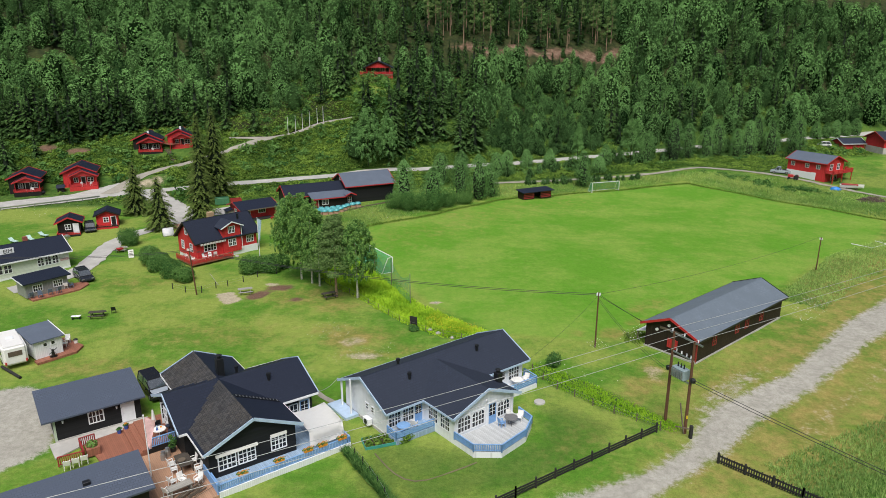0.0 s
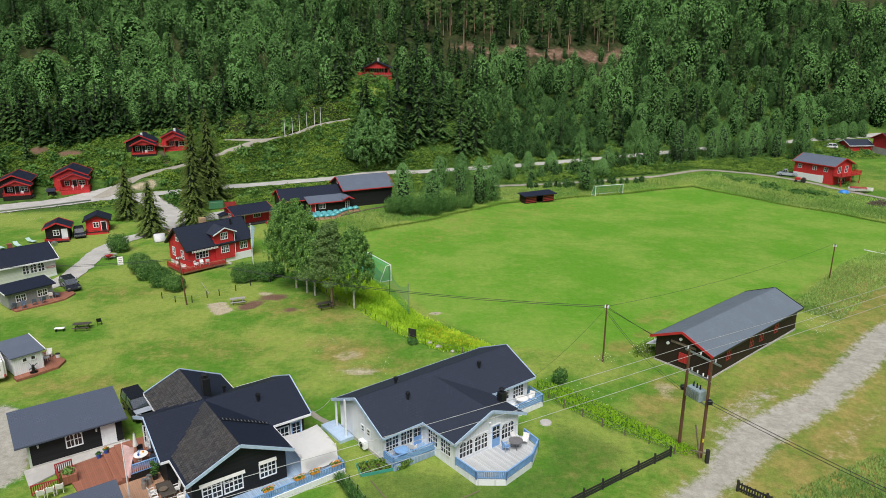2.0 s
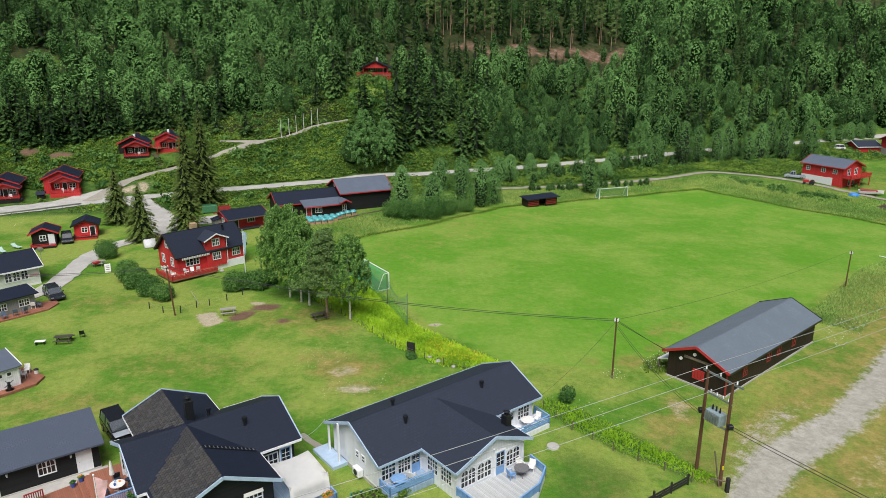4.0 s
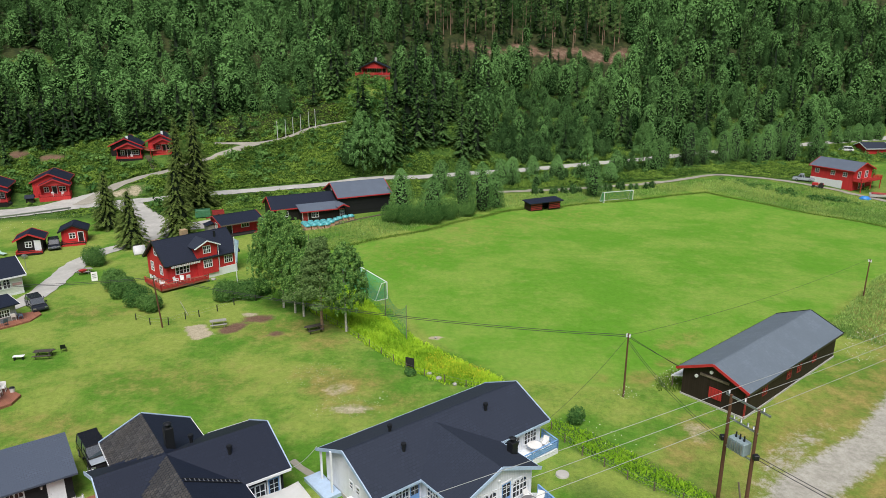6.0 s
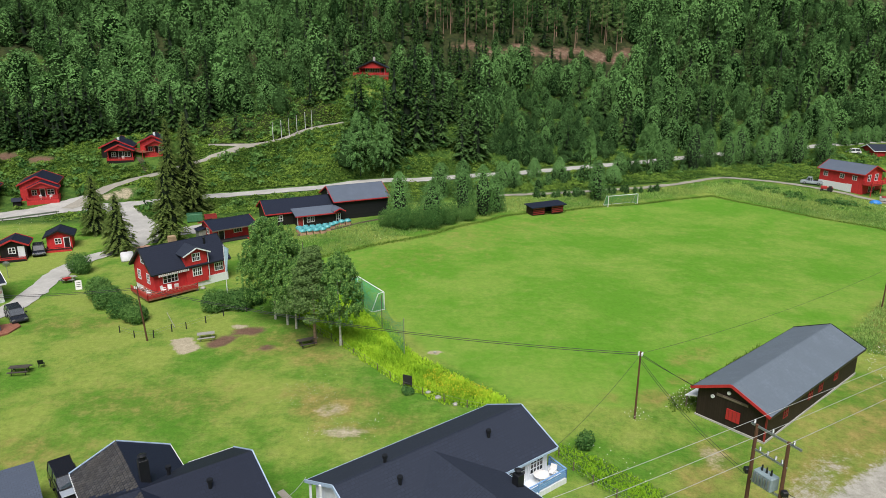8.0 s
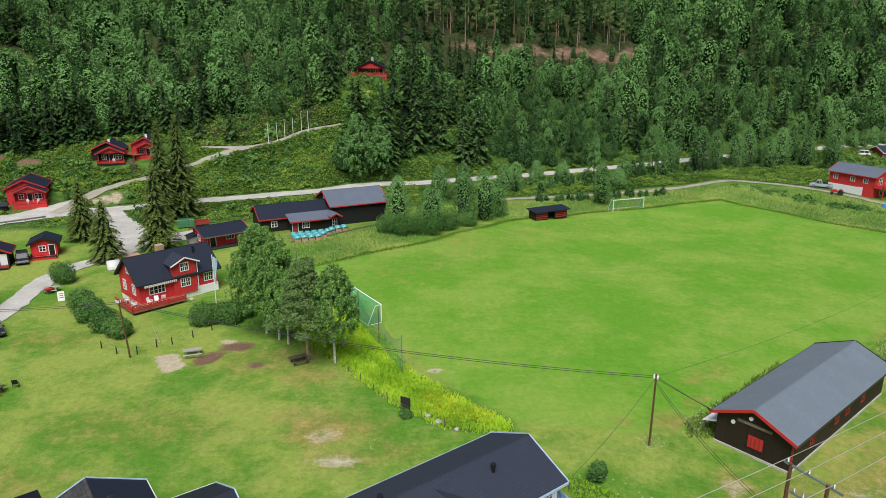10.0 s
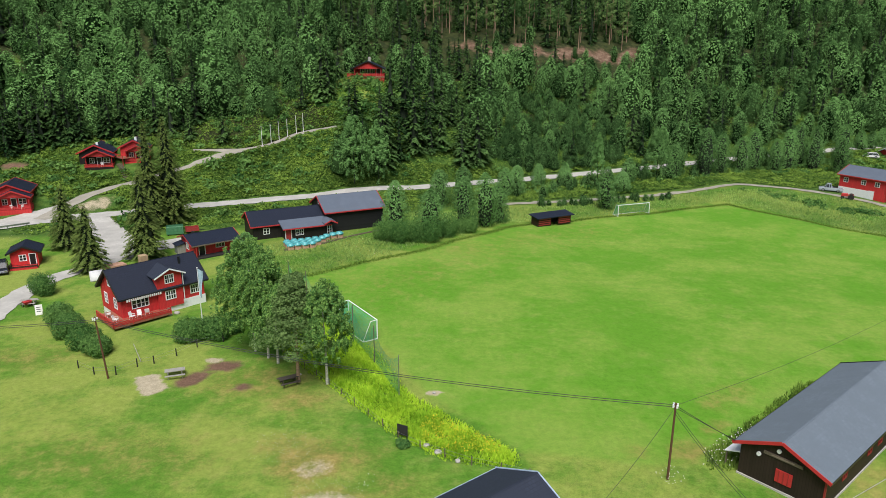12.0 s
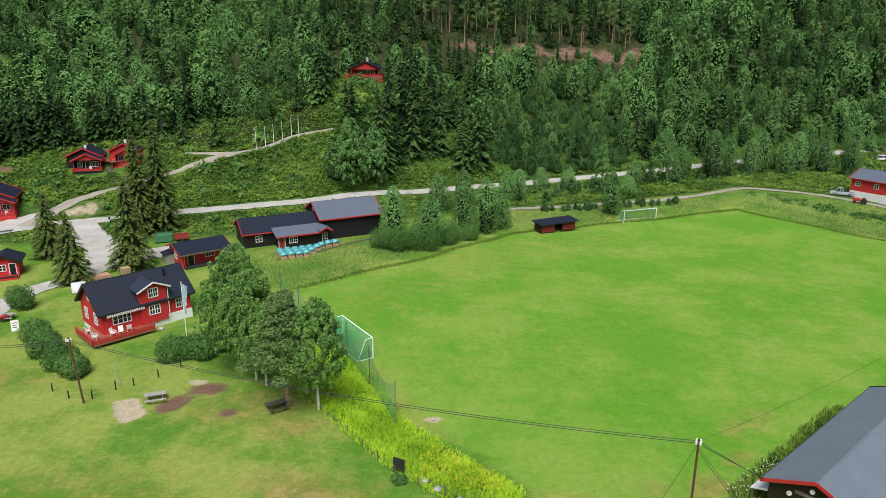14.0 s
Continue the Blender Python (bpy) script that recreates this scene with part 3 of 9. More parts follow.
zb[..., 3] = np.maximum.reduce([poly_mask(X, Y, [(-31, 91.5), (-29, 92.5), (-26.6, 89.4), (-28.4, 87.6)], 0.7), spot(X, Y, -24.2, 95.6, 1.1, 0.7) * 0.8, spot(X, Y, -0.9, 88.7, 0.8, 0.6),
                                spot(X, Y, -8.6, 72.6, 2.2, 0.9) * 0.72, spot(X, Y, 22.6, 69.5, 1.6, 2.0) * 0.5, spot(X, Y, -10.3, 76.4, 1.8, 1.6) * 0.5, clearing * 0.36, spot(X, Y, -68.5, 161, 4.5, 1.5, 0.5) * 0.6])
n_y, n_x = X.shape
ids = np.arange(n_x * n_y).reshape(n_y, n_x)
quads = np.stack([ids[:-1, :-1], ids[:-1, 1:], ids[1:, 1:], ids[1:, :-1]], -1).reshape(-1, 4)
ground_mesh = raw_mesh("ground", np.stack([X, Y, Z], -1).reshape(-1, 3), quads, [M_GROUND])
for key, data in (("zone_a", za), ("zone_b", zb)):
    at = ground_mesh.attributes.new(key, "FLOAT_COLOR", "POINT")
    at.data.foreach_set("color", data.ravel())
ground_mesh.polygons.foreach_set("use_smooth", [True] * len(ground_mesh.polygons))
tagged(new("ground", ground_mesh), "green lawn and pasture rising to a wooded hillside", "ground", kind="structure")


def sheet_z(x, y):
    """Height of the finished ground sheet."""
    x, y = np.asarray(x, float), np.asarray(y, float)
    i, j = np.clip(np.searchsorted(gx, x) - 1, 0, len(gx) - 2), np.clip(np.searchsorted(gy, y) - 1, 0, len(gy) - 2)
    u, v = (x - gx[i]) / (gx[i + 1] - gx[i]), (y - gy[j]) / (gy[j + 1] - gy[j])
    return (Z[j, i] * (1 - u) + Z[j, i + 1] * u) * (1 - v) + (Z[j + 1, i] * (1 - u) + Z[j + 1, i + 1] * u) * v


def road_strip(name, line, half, mat, label, lift=0.05, level=False):
    """A gravel road laid over the ground, with uneven edges."""
    P = np.array(line, float)
    seg = np.r_[0, np.cumsum(np.hypot(*np.diff(P, axis=0).T))]
    s_ = np.arange(0, seg[-1], 1.2)
    cx, cy = np.interp(s_, seg, P[:, 0]), np.interp(s_, seg, P[:, 1])
    for _ in range(4):
        cx[1:-1], cy[1:-1] = (cx[:-2] + 2 * cx[1:-1] + cx[2:]) / 4, (cy[:-2] + 2 * cy[1:-1] + cy[2:]) / 4
    tx, ty = np.gradient(cx), np.gradient(cy)
    ln = np.hypot(tx, ty)
    nx_, ny_ = -ty / ln, tx / ln
    rng = np.random.default_rng(len(line))
    rows = []
    for o in (-1, -0.6, -0.2, 0.2, 0.6, 1):
        w = half * o + (rng.normal(0, min(0.14, half * 0.35), len(s_)) if abs(o) == 1 else 0)
        x, y = cx + nx_ * w, cy + ny_ * w
        rows.append(np.stack([x, y, sheet_z(x, y) + lift + 0.05 * (1 - abs(o))], -1))
    V = np.stack(rows, 1)
    k = len(s_)
    i = np.arange(k * 6).reshape(k, 6)
    Q = np.stack([i[:-1, :-1], i[:-1, 1:], i[1:, 1:], i[1:, :-1]], -1).reshape(-1, 4)[:, ::-1]
    me = raw_mesh(name, V.reshape(-1, 3), Q, [mat])
    me.polygons.foreach_set("use_smooth", [True] * len(me.polygons))
    return tagged(new(name, me), label, "road", kind="structure")


road_strip("road", MAIN_ROAD, 2.15, M_ROAD, "pale grey gravel road along the hill foot", 0.12, True)
road_strip("road_upper", UPPER_ROAD, 1.7, M_TRACK, "narrow gravel road climbing the slope", 0.14, True)
road_strip("road_turning", TURNING, 1.7, M_TRACK, "gravel turning place at the end of the narrow road", 0.13, True)
road_strip("road_side", SIDE_ROAD, 1.0, M_TRACK, "faint gravel side track on the slope", 0.14, True)
road_strip("road_yard", YARD_ROAD, 1.6, M_ROAD, "gravel driveway winding between cabins and spruces", 0.08)
road_strip("road_junction", [(-66, 155.4), (-61.8, 149.8), (-57.3, 144.1), (-52.9, 137.5), (-51.2, 133.0), (-51, 129.5)], 2.9, M_ROAD, "wide gravel junction before the spruces", 0.05)
road_strip("road_apron", [(-97.5, 141.5), (-91, 145.2), (-86.5, 148.2), (-82.8, 150.2), (-80.2, 152.6), (-78.0, 155.0), (-76.0, 157.2), (-73.6, 159.6)], 2.6, M_ROAD, "gravel apron before the red cottages", 0.09)
road_strip("road_shop", SHOP_ROAD, 2.8, M_ROAD, "gravel yard lane to the red shop", 0.06)
road_strip("track", FAR_TRACK, 0.8, M_TRACK, "gravel farm track behind the pitch", 0.12)

M_SOIL = gravel("bare_soil", (0.15, 0.13, 0.075), 9.0)
road_strip("bed_edge", [(-5.4, 53.8), (-3.9, 51.3), (-2.9, 49.7), (-2.6, 49.25), (-2.1, 49.4), (0.4, 50.8), (3.3, 52.8)], 0.07, M_SOIL, "thin bare soil edge of an old garden bed", 0.03)
road_strip("garden_path", [(-12.1, 64.3), (-10.9, 63.0), (-9.9, 62.0), (-8.7, 60.7), (-7.6, 59.4)], 0.28, M_TRACK, "trodden stone path between two houses", 0.04)


# ---- building helpers ----
def prism(bm, x0, x1, half, eave, ridge, z0=0.0, axis="x", c=0.0):
    """A gabled body: along x from x0 to x1 (or along y), half wide to each side of c."""
    prof = [(-half, z0), (half, z0), (half, eave), (0, ridge), (-half, eave)]
    ends = []
    for s in (x0, x1):
        ends.append([bm.verts.new((s, c + a, z) if axis == "x" else (c - a, s, z)) for a, z in prof])
    bm.faces.new(ends[0][::-1])
    bm.faces.new(ends[1])
    for i in range(5):
        j = (i + 1) % 5
        bm.faces.new((ends[0][i], ends[0][j], ends[1][j], ends[1][i]))
    bmesh.ops.recalc_face_normals(bm, faces=bm.faces)
    return bm


def window(parent, x, y, z, w, h, turn, cols=2, rows=2, frame_mat=None, arch=False, name="window", double=True):
    """A window on a wall: x, y, z the middle of its sill on the wall's face, turn the way that it faces in degrees."""
    fm = frame_mat or M_WHITEP
    m = pose(x, y, z, 0, 0, turn - 90)
    bm = bmesh.new()
    f = 0.09
    xs, zs = [(-w / 2 - f, 1), (-w / 2, 0)], [(-f, 1), (0.0, 0)]
    for i in range(1, cols):
        wide = 0.045 if (double and cols % 2 == 0 and i == cols // 2) else 0.022
        xs += [(-w / 2 + i * w / cols - wide, 1), (-w / 2 + i * w / cols + wide, 0)]
    for j in range(1, rows):
        zs += [(h * j / rows - 0.022, 1), (h * j / rows + 0.022, 0)]
    xs += [(w / 2, 1), (w / 2 + f, 0)]
    zs += [(h, 1), (h + f, 0)]
    grid = [[bm.verts.new((x_, 0.06, z_)) for z_, _ in zs] for x_, _ in xs]
    for i in range(len(xs) - 1):
        for j in range(len(zs) - 1):
            if xs[i][1] or zs[j][1]:
                bm.faces.new((grid[i][j], grid[i][j + 1], grid[i + 1][j + 1], grid[i + 1][j]))
    ext = bmesh.ops.extrude_face_region(bm, geom=bm.faces[:])
    bmesh.ops.translate(bm, verts=[v for v in ext["geom"] if isinstance(v, bmesh.types.BMVert)], vec=(0, -0.08, 0))
    bmesh.ops.recalc_face_normals(bm, faces=bm.faces)
    if arch:
        k = max(1, cols // 2)
        for i in range(k):
            for s in (-1, 1):
                a, b = -w / 2 + i * w / k, -w / 2 + (i + 1) * w / k
                ex = a if s < 0 else b
                vs = [(ex, 0.063, h), (ex, 0.063, h - 0.28), (ex - s * 0.12, 0.063, h - 0.1), (ex - s * 0.3, 0.063, h)]
                face = bm.faces.new([bm.verts.new(v) for v in (vs if s < 0 else vs[::-1])])
    bm.transform(m)
    ob = part(name, bm, fm, parent)
    bm = box(bmesh.new(), -w / 2, w / 2, -0.02, 0.015, 0, h)
    bm.transform(m)
    part("pane", bm, M_GLASS, ob)
    return ob


def door(parent, x, y, z, w, h, turn, mat, frame_mat=None, glazed=False):
    m = pose(x, y, z, 0, 0, turn - 90)
    bm = bmesh.new()
    box(bm, -w / 2, w / 2, -0.02, 0.04, 0, h)
    if not glazed:
        for a, b in ((0.1, 0.45), (0.52, 0.92)):
            box(bm, -w / 2 + 0.14, w / 2 - 0.14, 0.0, 0.055, h * a, h * b)
    bm.transform(m)
    ob = part("door", bm, mat, parent)
    bm = bmesh.new()
    for a in ((-w / 2 - 0.1, -w / 2, 0, h + 0.1), (w / 2, w / 2 + 0.1, 0, h + 0.1), (-w / 2, w / 2, h, h + 0.1)):
        box(bm, a[0], a[1], -0.03, 0.07, a[2], a[3])
    bm.transform(m)
    part("door_frame", bm, frame_mat or M_WHITEP, ob)
    bm = rod(bmesh.new(), (w / 2 - 0.1, 0.03, h * 0.48), (w / 2 - 0.1, 0.1, h * 0.48), 0.03)
    bm.transform(m)
    part("handle", bm, M_METAL, ob)
    if glazed:
        bm = box(bmesh.new(), -w / 2 + 0.1, w / 2 - 0.1, 0.03, 0.05, h * 0.4, h * 0.94)
        bm.transform(m)
        part("pane", bm, M_GLASS, ob)
        bm = bmesh.new()
        box(bm, -0.02, 0.02, 0.04, 0.065, h * 0.4, h * 0.94)
        for k in (0.58, 0.76):
            box(bm, -w / 2 + 0.1, w / 2 - 0.1, 0.04, 0.06, h * k - 0.02, h * k + 0.02)
        bm.transform(m)
        part("glazing_bar", bm, M_WHITEP, ob)
    return ob


def gable_roof(parent, x0, x1, half, eave, ridge, mat, fascia, axis="x", c=0.0, t=0.12, names=("roof", "roof"), ends=(True, True), back=None):
    """Two roof slabs with barge boards and eave boards. The heights are those of the upper face at the eave line and ridge."""
    def at(s, a, z):
        return (s, c + a, z) if axis == "x" else (c - a, s, z)
    for k, sg in enumerate((-1, 1)):
        part(names[k], slab(bmesh.new(), [at(x0, 0, ridge), at(x1, 0, ridge), at(x1, sg * half, eave), at(x0, sg * half, eave)], t), mat[k] if isinstance(mat, (list, tuple)) else mat, parent)
        if fascia:
            bm = bmesh.new()
            beam(bm, at(x0, sg * (half + 0.02), eave - 0.1), at(x1, sg * (half + 0.02), eave - 0.1), 0.05, 0.2)
            part("eave_board", bm, fascia, parent)
            for s, on in ((x0 - 0.02, ends[0]), (x1 + 0.02, ends[1])):
                if on:
                    bm = bmesh.new()
                    beam(bm, at(s, 0, ridge - 0.06), at(s, sg * (half + 0.03), eave - 0.06), 0.07, 0.24)
                    part("barge_board", bm, fascia, parent)
    bm = bmesh.new()
    beam(bm, at(x0, 0, ridge + 0.005), at(x1, 0, ridge + 0.005), 0.14, 0.012)
    part("ridge_cap", bm, mat[0] if isinstance(mat, (list, tuple)) else mat, parent)


def chimney(parent, x, y, z0, z1, w=0.5, mat=None, cap=True):
    ob = part("chimney", bx(x - w / 2, x + w / 2, y - w / 2, y + w / 2, z0, z1, bevel=0.02), mat or M_DARKMETAL, parent)
    if cap:
        bm = bmesh.new()
        rod(bm, (x, y, z1), (x, y, z1 + 0.25), w * 0.28, n=10)
        rod(bm, (x, y, z1 + 0.28), (x, y, z1 + 0.36), w * 0.5, w * 0.2, n=10)
        part("chimney_cap", bm, M_DARKMETAL, ob)
    return ob


def vent(parent, x, y, z):
    bm = bmesh.new()
    rod(bm, (x, y, z - 0.15), (x, y, z + 0.45), 0.13, n=10)
    rod(bm, (x, y, z + 0.42), (x, y, z + 0.62), 0.2, n=10)
    part("roof_vent", bm, M_DARKMETAL, parent)


def railing(parent, pts, z0, h, mat, closed=False, slats=True, boards_=0, gap=0.14):
    """Posts, a top rail and balusters (or boards_ flat boards) along pts."""
    for (xa, ya), (xb, yb) in zip(pts, pts[1:]):
        L = math.hypot(xb - xa, yb - ya)
        bm = beam(bmesh.new(), (xa, ya, z0 + h), (xb, yb, z0 + h), 0.12, 0.05)
        part("top_rail", bm, mat, parent)
        bm = bmesh.new()
        if boards_:
            for k in range(boards_):
                zz = z0 + 0.1 + (h - 0.25) * (k + 0.5) / boards_
                beam(bm, (xa, ya, zz), (xb, yb, zz), 0.03, (h - 0.2) / boards_ * 0.72)
            part("rail_board", bm, mat, parent)
        elif slats:
            beam(bm, (xa, ya, z0 + 0.1), (xb, yb, z0 + 0.1), 0.06, 0.06)
            k = max(2, int(L / gap))
            for i in range(k + 1):
                f = i / k
                x, y = xa + (xb - xa) * f, ya + (yb - ya) * f
                beam(bm, (x, y, z0 + 0.1), (x, y, z0 + h), 0.07, 0.07)
            tagged(part("baluster_infill", bm, mat, parent), kind="stuff")
        n = max(1, int(L / 2.0))
        for i in range(n + 1):
            f = i / n
            x, y = xa + (xb - xa) * f, ya + (yb - ya) * f
            part("post", beam(bmesh.new(), (x, y, z0 - 0.05), (x, y, z0 + h + 0.02), 0.1), mat, parent)


def flat_deck(bm, pts, z0, z1):
    return slab(bm, [(x, y, z1) for x, y in pts], z1 - z0)


# ---- white house with blue trim ----
# local x along the ridge, local y to the back
wh = thing("house", pose(-7.106, 58.57, 0, 0, 0, 38.6), "white boarded bungalow with blue trim and dark shingle roof", "house")
part("wall", prism(bmesh.new(), 0.5, 16.8, 3.45, 2.85, 4.42), M_WHITE, wh)
part("wall", prism(bmesh.new(), -7.85, 0, 3.45, 2.75, 4.18, axis="y", c=7.9), M_WHITE, wh)
part("foundation", bx(0.45, 16.85, -3.5, 3.5, -0.3, 0.3), M_CONC, wh)
gable_roof(wh, 0, 17.24, 4.05, 2.78, 4.62, M_ROOF, M_PALEBLUE)
for sg in (-1, 1):
    part("wing_roof", slab(bmesh.new(), [(7.9, -8.3, 4.39), (7.9 + sg * 3.9, -8.3, 2.8), (7.9 + sg * 3.9, -3.6, 2.8), (7.9, -0.3, 4.39)], 0.12), M_ROOF, wh)
    part("barge_board", beam(bmesh.new(), (7.9, -8.33, 4.33), (7.9 + sg * 3.95, -8.33, 2.74), 0.07, 0.26), M_PALEBLUE, wh)
    part("eave_board", beam(bmesh.new(), (7.9 + sg * 3.92, -8.3, 2.7), (7.9 + sg * 3.92, -3.9, 2.7), 0.05, 0.2), M_PALEBLUE, wh)
vent(wh, 4.2, 0.12, 4.55), vent(wh, 4.2, -1.68, 3.86), vent(wh, 12.6, -1.25, 4.05)
chimney(wh, 11.2, -5.9, 2.9, 4.0, 0.6)

# front porch, corner deck and rear porch
part("porch_floor", flat_deck(bmesh.new(), [(0.5, -3.45), (0.5, -4.9), (4.45, -5.1), (4.45, -3.45)], 0.0, 0.5), M_DECKB, wh)
railing(wh, [(0.5, -3.5), (0.5, -4.85), (4.4, -5.05)], 0.5, 0.75, M_BLUE, boards_=3)
DECK = [(4.45, -7.85), (4.5, -10.3), (6.3, -11.8), (9.6, -11.3), (11.5, -10.1), (11.75, -8.2), (11.35, -7.85)]
part("deck_skirt", flat_deck(bmesh.new(), DECK, -0.3, 0.52), M_WHITE, wh)
part("deck_floor", flat_deck(bmesh.new(), [(x * 0.99 + 0.08, y * 0.99 - 0.08) for x, y in DECK], 0.52, 0.58), M_DECKG, wh, "weathered grey plank deck")
railing(wh, DECK[:-1], 0.58, 0.68, M_BLUE)
part("porch_floor", flat_deck(bmesh.new(), [(11.35, -3.45), (11.35, -5.0), (17.4, -5.0), (17.6, -3.0), (16.8, -3.0)], -0.2, 0.5), M_WHITE, wh)
railing(wh, [(11.4, -4.95), (17.35, -4.95), (17.55, -3.0)], 0.5, 0.78, M_BLUE, boards_=3)
part("porch_floor", flat_deck(bmesh.new(), [(-0.9, 1.2), (0.5, 1.2), (0.5, 4.6), (-0.9, 4.6)], -0.1, 0.3), M_PALEBLUE, wh)
for px_, py_ in ((0.15, 3.6), (-0.1, 1.6)):
    part("porch_post", beam(bmesh.new(), (px_, py_, 0.3), (px_, py_, 2.9 if py_ > 2 else 3.8), 0.14), M_WHITEP, wh)
window(wh, 1.3, -3.45, 0.95, 1.2, 1.35, 270, 4, 3), window(wh, 2.75, -3.45, 0.95, 1.1, 1.35, 270, 4, 3)
door(wh, 3.85, -3.45, 0.5, 0.85, 2.0, 270, M_BLUE, glazed=True)
window(wh, 4.45, -4.9, 0.95, 1.2, 1.3, 180, 4, 3), window(wh, 4.45, -6.6, 0.95, 1.2, 1.3, 180, 4, 3)
window(wh, 5.5, -7.85, 0.95, 1.35, 1.4, 270, 4, 3, arch=True), window(wh, 7.1, -7.85, 0.95, 1.35, 1.4, 270, 4, 3, arch=True)
door(wh, 8.75, -7.85, 0.58, 0.9, 2.0, 270, M_BLUE, glazed=True)
window(wh, 10.1, -7.85, 0.95, 1.35, 1.4, 270, 4, 3, arch=True)
window(wh, 12.6, -3.45, 1.1, 0.8, 1.1, 270, 2, 3)
door(wh, 14.0, -3.45, 0.5, 0.9, 2.0, 270, M_WHITEP, glazed=True)
window(wh, 15.6, -3.45, 1.0, 1.3, 1.2, 270, 4, 3)
window(wh, 0.5, -1.2, 1.5, 0.4, 0.5, 180, 1, 2), window(wh, 0.5, -0.3, 1.5, 0.4, 0.5, 180, 1, 2)
part("gable_lamp", rod(bmesh.new(), (8.0, -7.9, 3.1), (8.0, -8.02, 3.05), 0.12), M_WHITEP, wh)

# ---- black house with a cross-shaped roof ----
kh = thing("house", pose(-19.4, 57.75, 0, 0, 0, 36.4), "black boarded house with cross-gabled shingle roof and blue barge boards", "house")
KA, KC, KB, KD, KW, KE, KR = 7.5, -4.75, -8.2, 6.9, 4.1, 3.0, 4.85
part("wall", prism(bmesh.new(), KC + 0.5, KA - 0.45, 3.6, 2.95, 4.6), M_BLACKB, kh)
part("wall", prism(bmesh.new(), KB + 0.5, 0.0, 3.6, 2.95, 4.6, axis="y"), M_BLACKB, kh)
part("wall", prism(bmesh.new(), 0.0, KD - 0.45, 2.8, 3.3, 4.6, axis="y"), M_BLACKB, kh)
for tip, sx in ((KA, 1), (KC, -1)):
    for sg in (-1, 1):
        part("roof", slab(bmesh.new(), [(tip, 0, KR), (tip, sg * KW, KE), (sx * KW, sg * KW, KE), (0, 0, KR)], 0.13), M_ROOFK, kh)
        part("barge_board", beam(bmesh.new(), (tip + sx * 0.03, 0, KR - 0.06), (tip + sx * 0.03, sg * KW, KE - 0.06), 0.07, 0.26), M_PALEBLUE, kh)
        if abs(tip) > KW:
            part("eave_board", beam(bmesh.new(), (tip, sg * (KW + 0.02), KE - 0.1), (sx * KW, sg * (KW + 0.02), KE - 0.1), 0.05, 0.2), M_WHITEP, kh)
honeycomb_faces = []
for tip, sy in ((KB, -1), (KD, 1)):
    for sg in (-1, 1):
        wg = KW if sy < 0 else (3.2 if sg < 0 else 3.65)
        ze = KR - (KR - KE) * wg / KW
        face = part("roof", slab(bmesh.new(), [(0, tip, KR + 0.01), (sg * wg, tip, ze), (sg * wg, sy * wg, ze), (0, 0, KR + 0.01)], 0.13), M_ROOFK, kh, "weathered brown honeycomb shingles" if sg < 0 else "")
        if sg < 0:
            honeycomb_faces.append((face, tip, sy, wg))
        part("barge_board", beam(bmesh.new(), (0, tip + sy * 0.03, KR - 0.06), (sg * wg, tip + sy * 0.03, ze - 0.06), 0.07, 0.26), M_PALEBLUE, kh)
        part("eave_board", beam(bmesh.new(), (sg * (wg + 0.02), tip, ze - 0.1), (sg * (wg + 0.02), sy * wg, ze - 0.1), 0.05, 0.2), M_WHITEP, kh)
chimney(kh, 0.6, 1.2, 4.2, 6.2, 0.62), vent(kh, 2.2, 1.6, 4.2), vent(kh, 4.0, -1.5, 4.2)
window(kh, -0.6, KB + 0.5, 1.0, 1.3, 1.2, 270, 4, 3), window(kh, -2.2, KB + 0.5, 1.0, 1.3, 1.2, 270, 4, 3), window(kh, 2.1, KB + 0.5, 1.2, 1.2, 1.15, 270, 4, 3)
window(kh, 4.9, -3.6, 1.1, 1.4, 1.1, 270, 4, 2)
door(kh, 6.3, -3.6, 0.4, 0.85, 2.0, 270, M_BLUE, glazed=True)
window(kh, KC + 0.5, 1.8, 0.6, 0.9, 1.9, 180, 2, 3)
part("awning", slab(bmesh.new(), [(-3.1, KB + 0.42, 2.45), (0.3, KB + 0.42, 2.45), (0.3, KB + 0.3, 2.25), (-3.1, KB + 0.3, 2.25)], 0.04), M_CURTAIN, kh)
part("awning", slab(bmesh.new(), [(1.4, KB + 0.42, 2.65), (2.8, KB + 0.42, 2.62), (2.8, KB + 0.3, 2.42), (1.4, KB + 0.3, 2.42)], 0.04), M_CURTAIN, kh)
part("deck_floor", flat_deck(bmesh.new(), [(-3.5, -9.6), (7.65, -9.4), (7.65, -3.6), (3.6, -3.6), (3.6, -7.7), (-3.5, -7.7)], 0.0, 0.42), M_DECKB, kh, "pale blue painted plank deck")
part("deck_skirt", slab(bmesh.new(), [(-3.6, -9.75, 0.5), (7.75, -9.5, 0.5), (7.75, -9.4, 0.5), (-3.6, -9.65, 0.5)], 0.7), M_WHITE, kh)
railing(kh, [(-3.6, -9.6), (7.7, -9.4), (7.7, -6.5)], 0.45, 0.62, M_BLUE)
railing(kh, [(-3.6, -9.6), (-3.6, -8.0)], 0.45, 0.8, M_BLUE)
cp = bmesh.new()
N_ = 7
cg = [[(4.5 + 3.1 * i / N_, -5.0 - 3.4 * j / N_, 2.35 - 0.16 * math.sin(math.pi * i / N_) - 0.25 * (j / N_) ** 2) for j in range(N_ + 1)] for i in range(N_ + 1)]
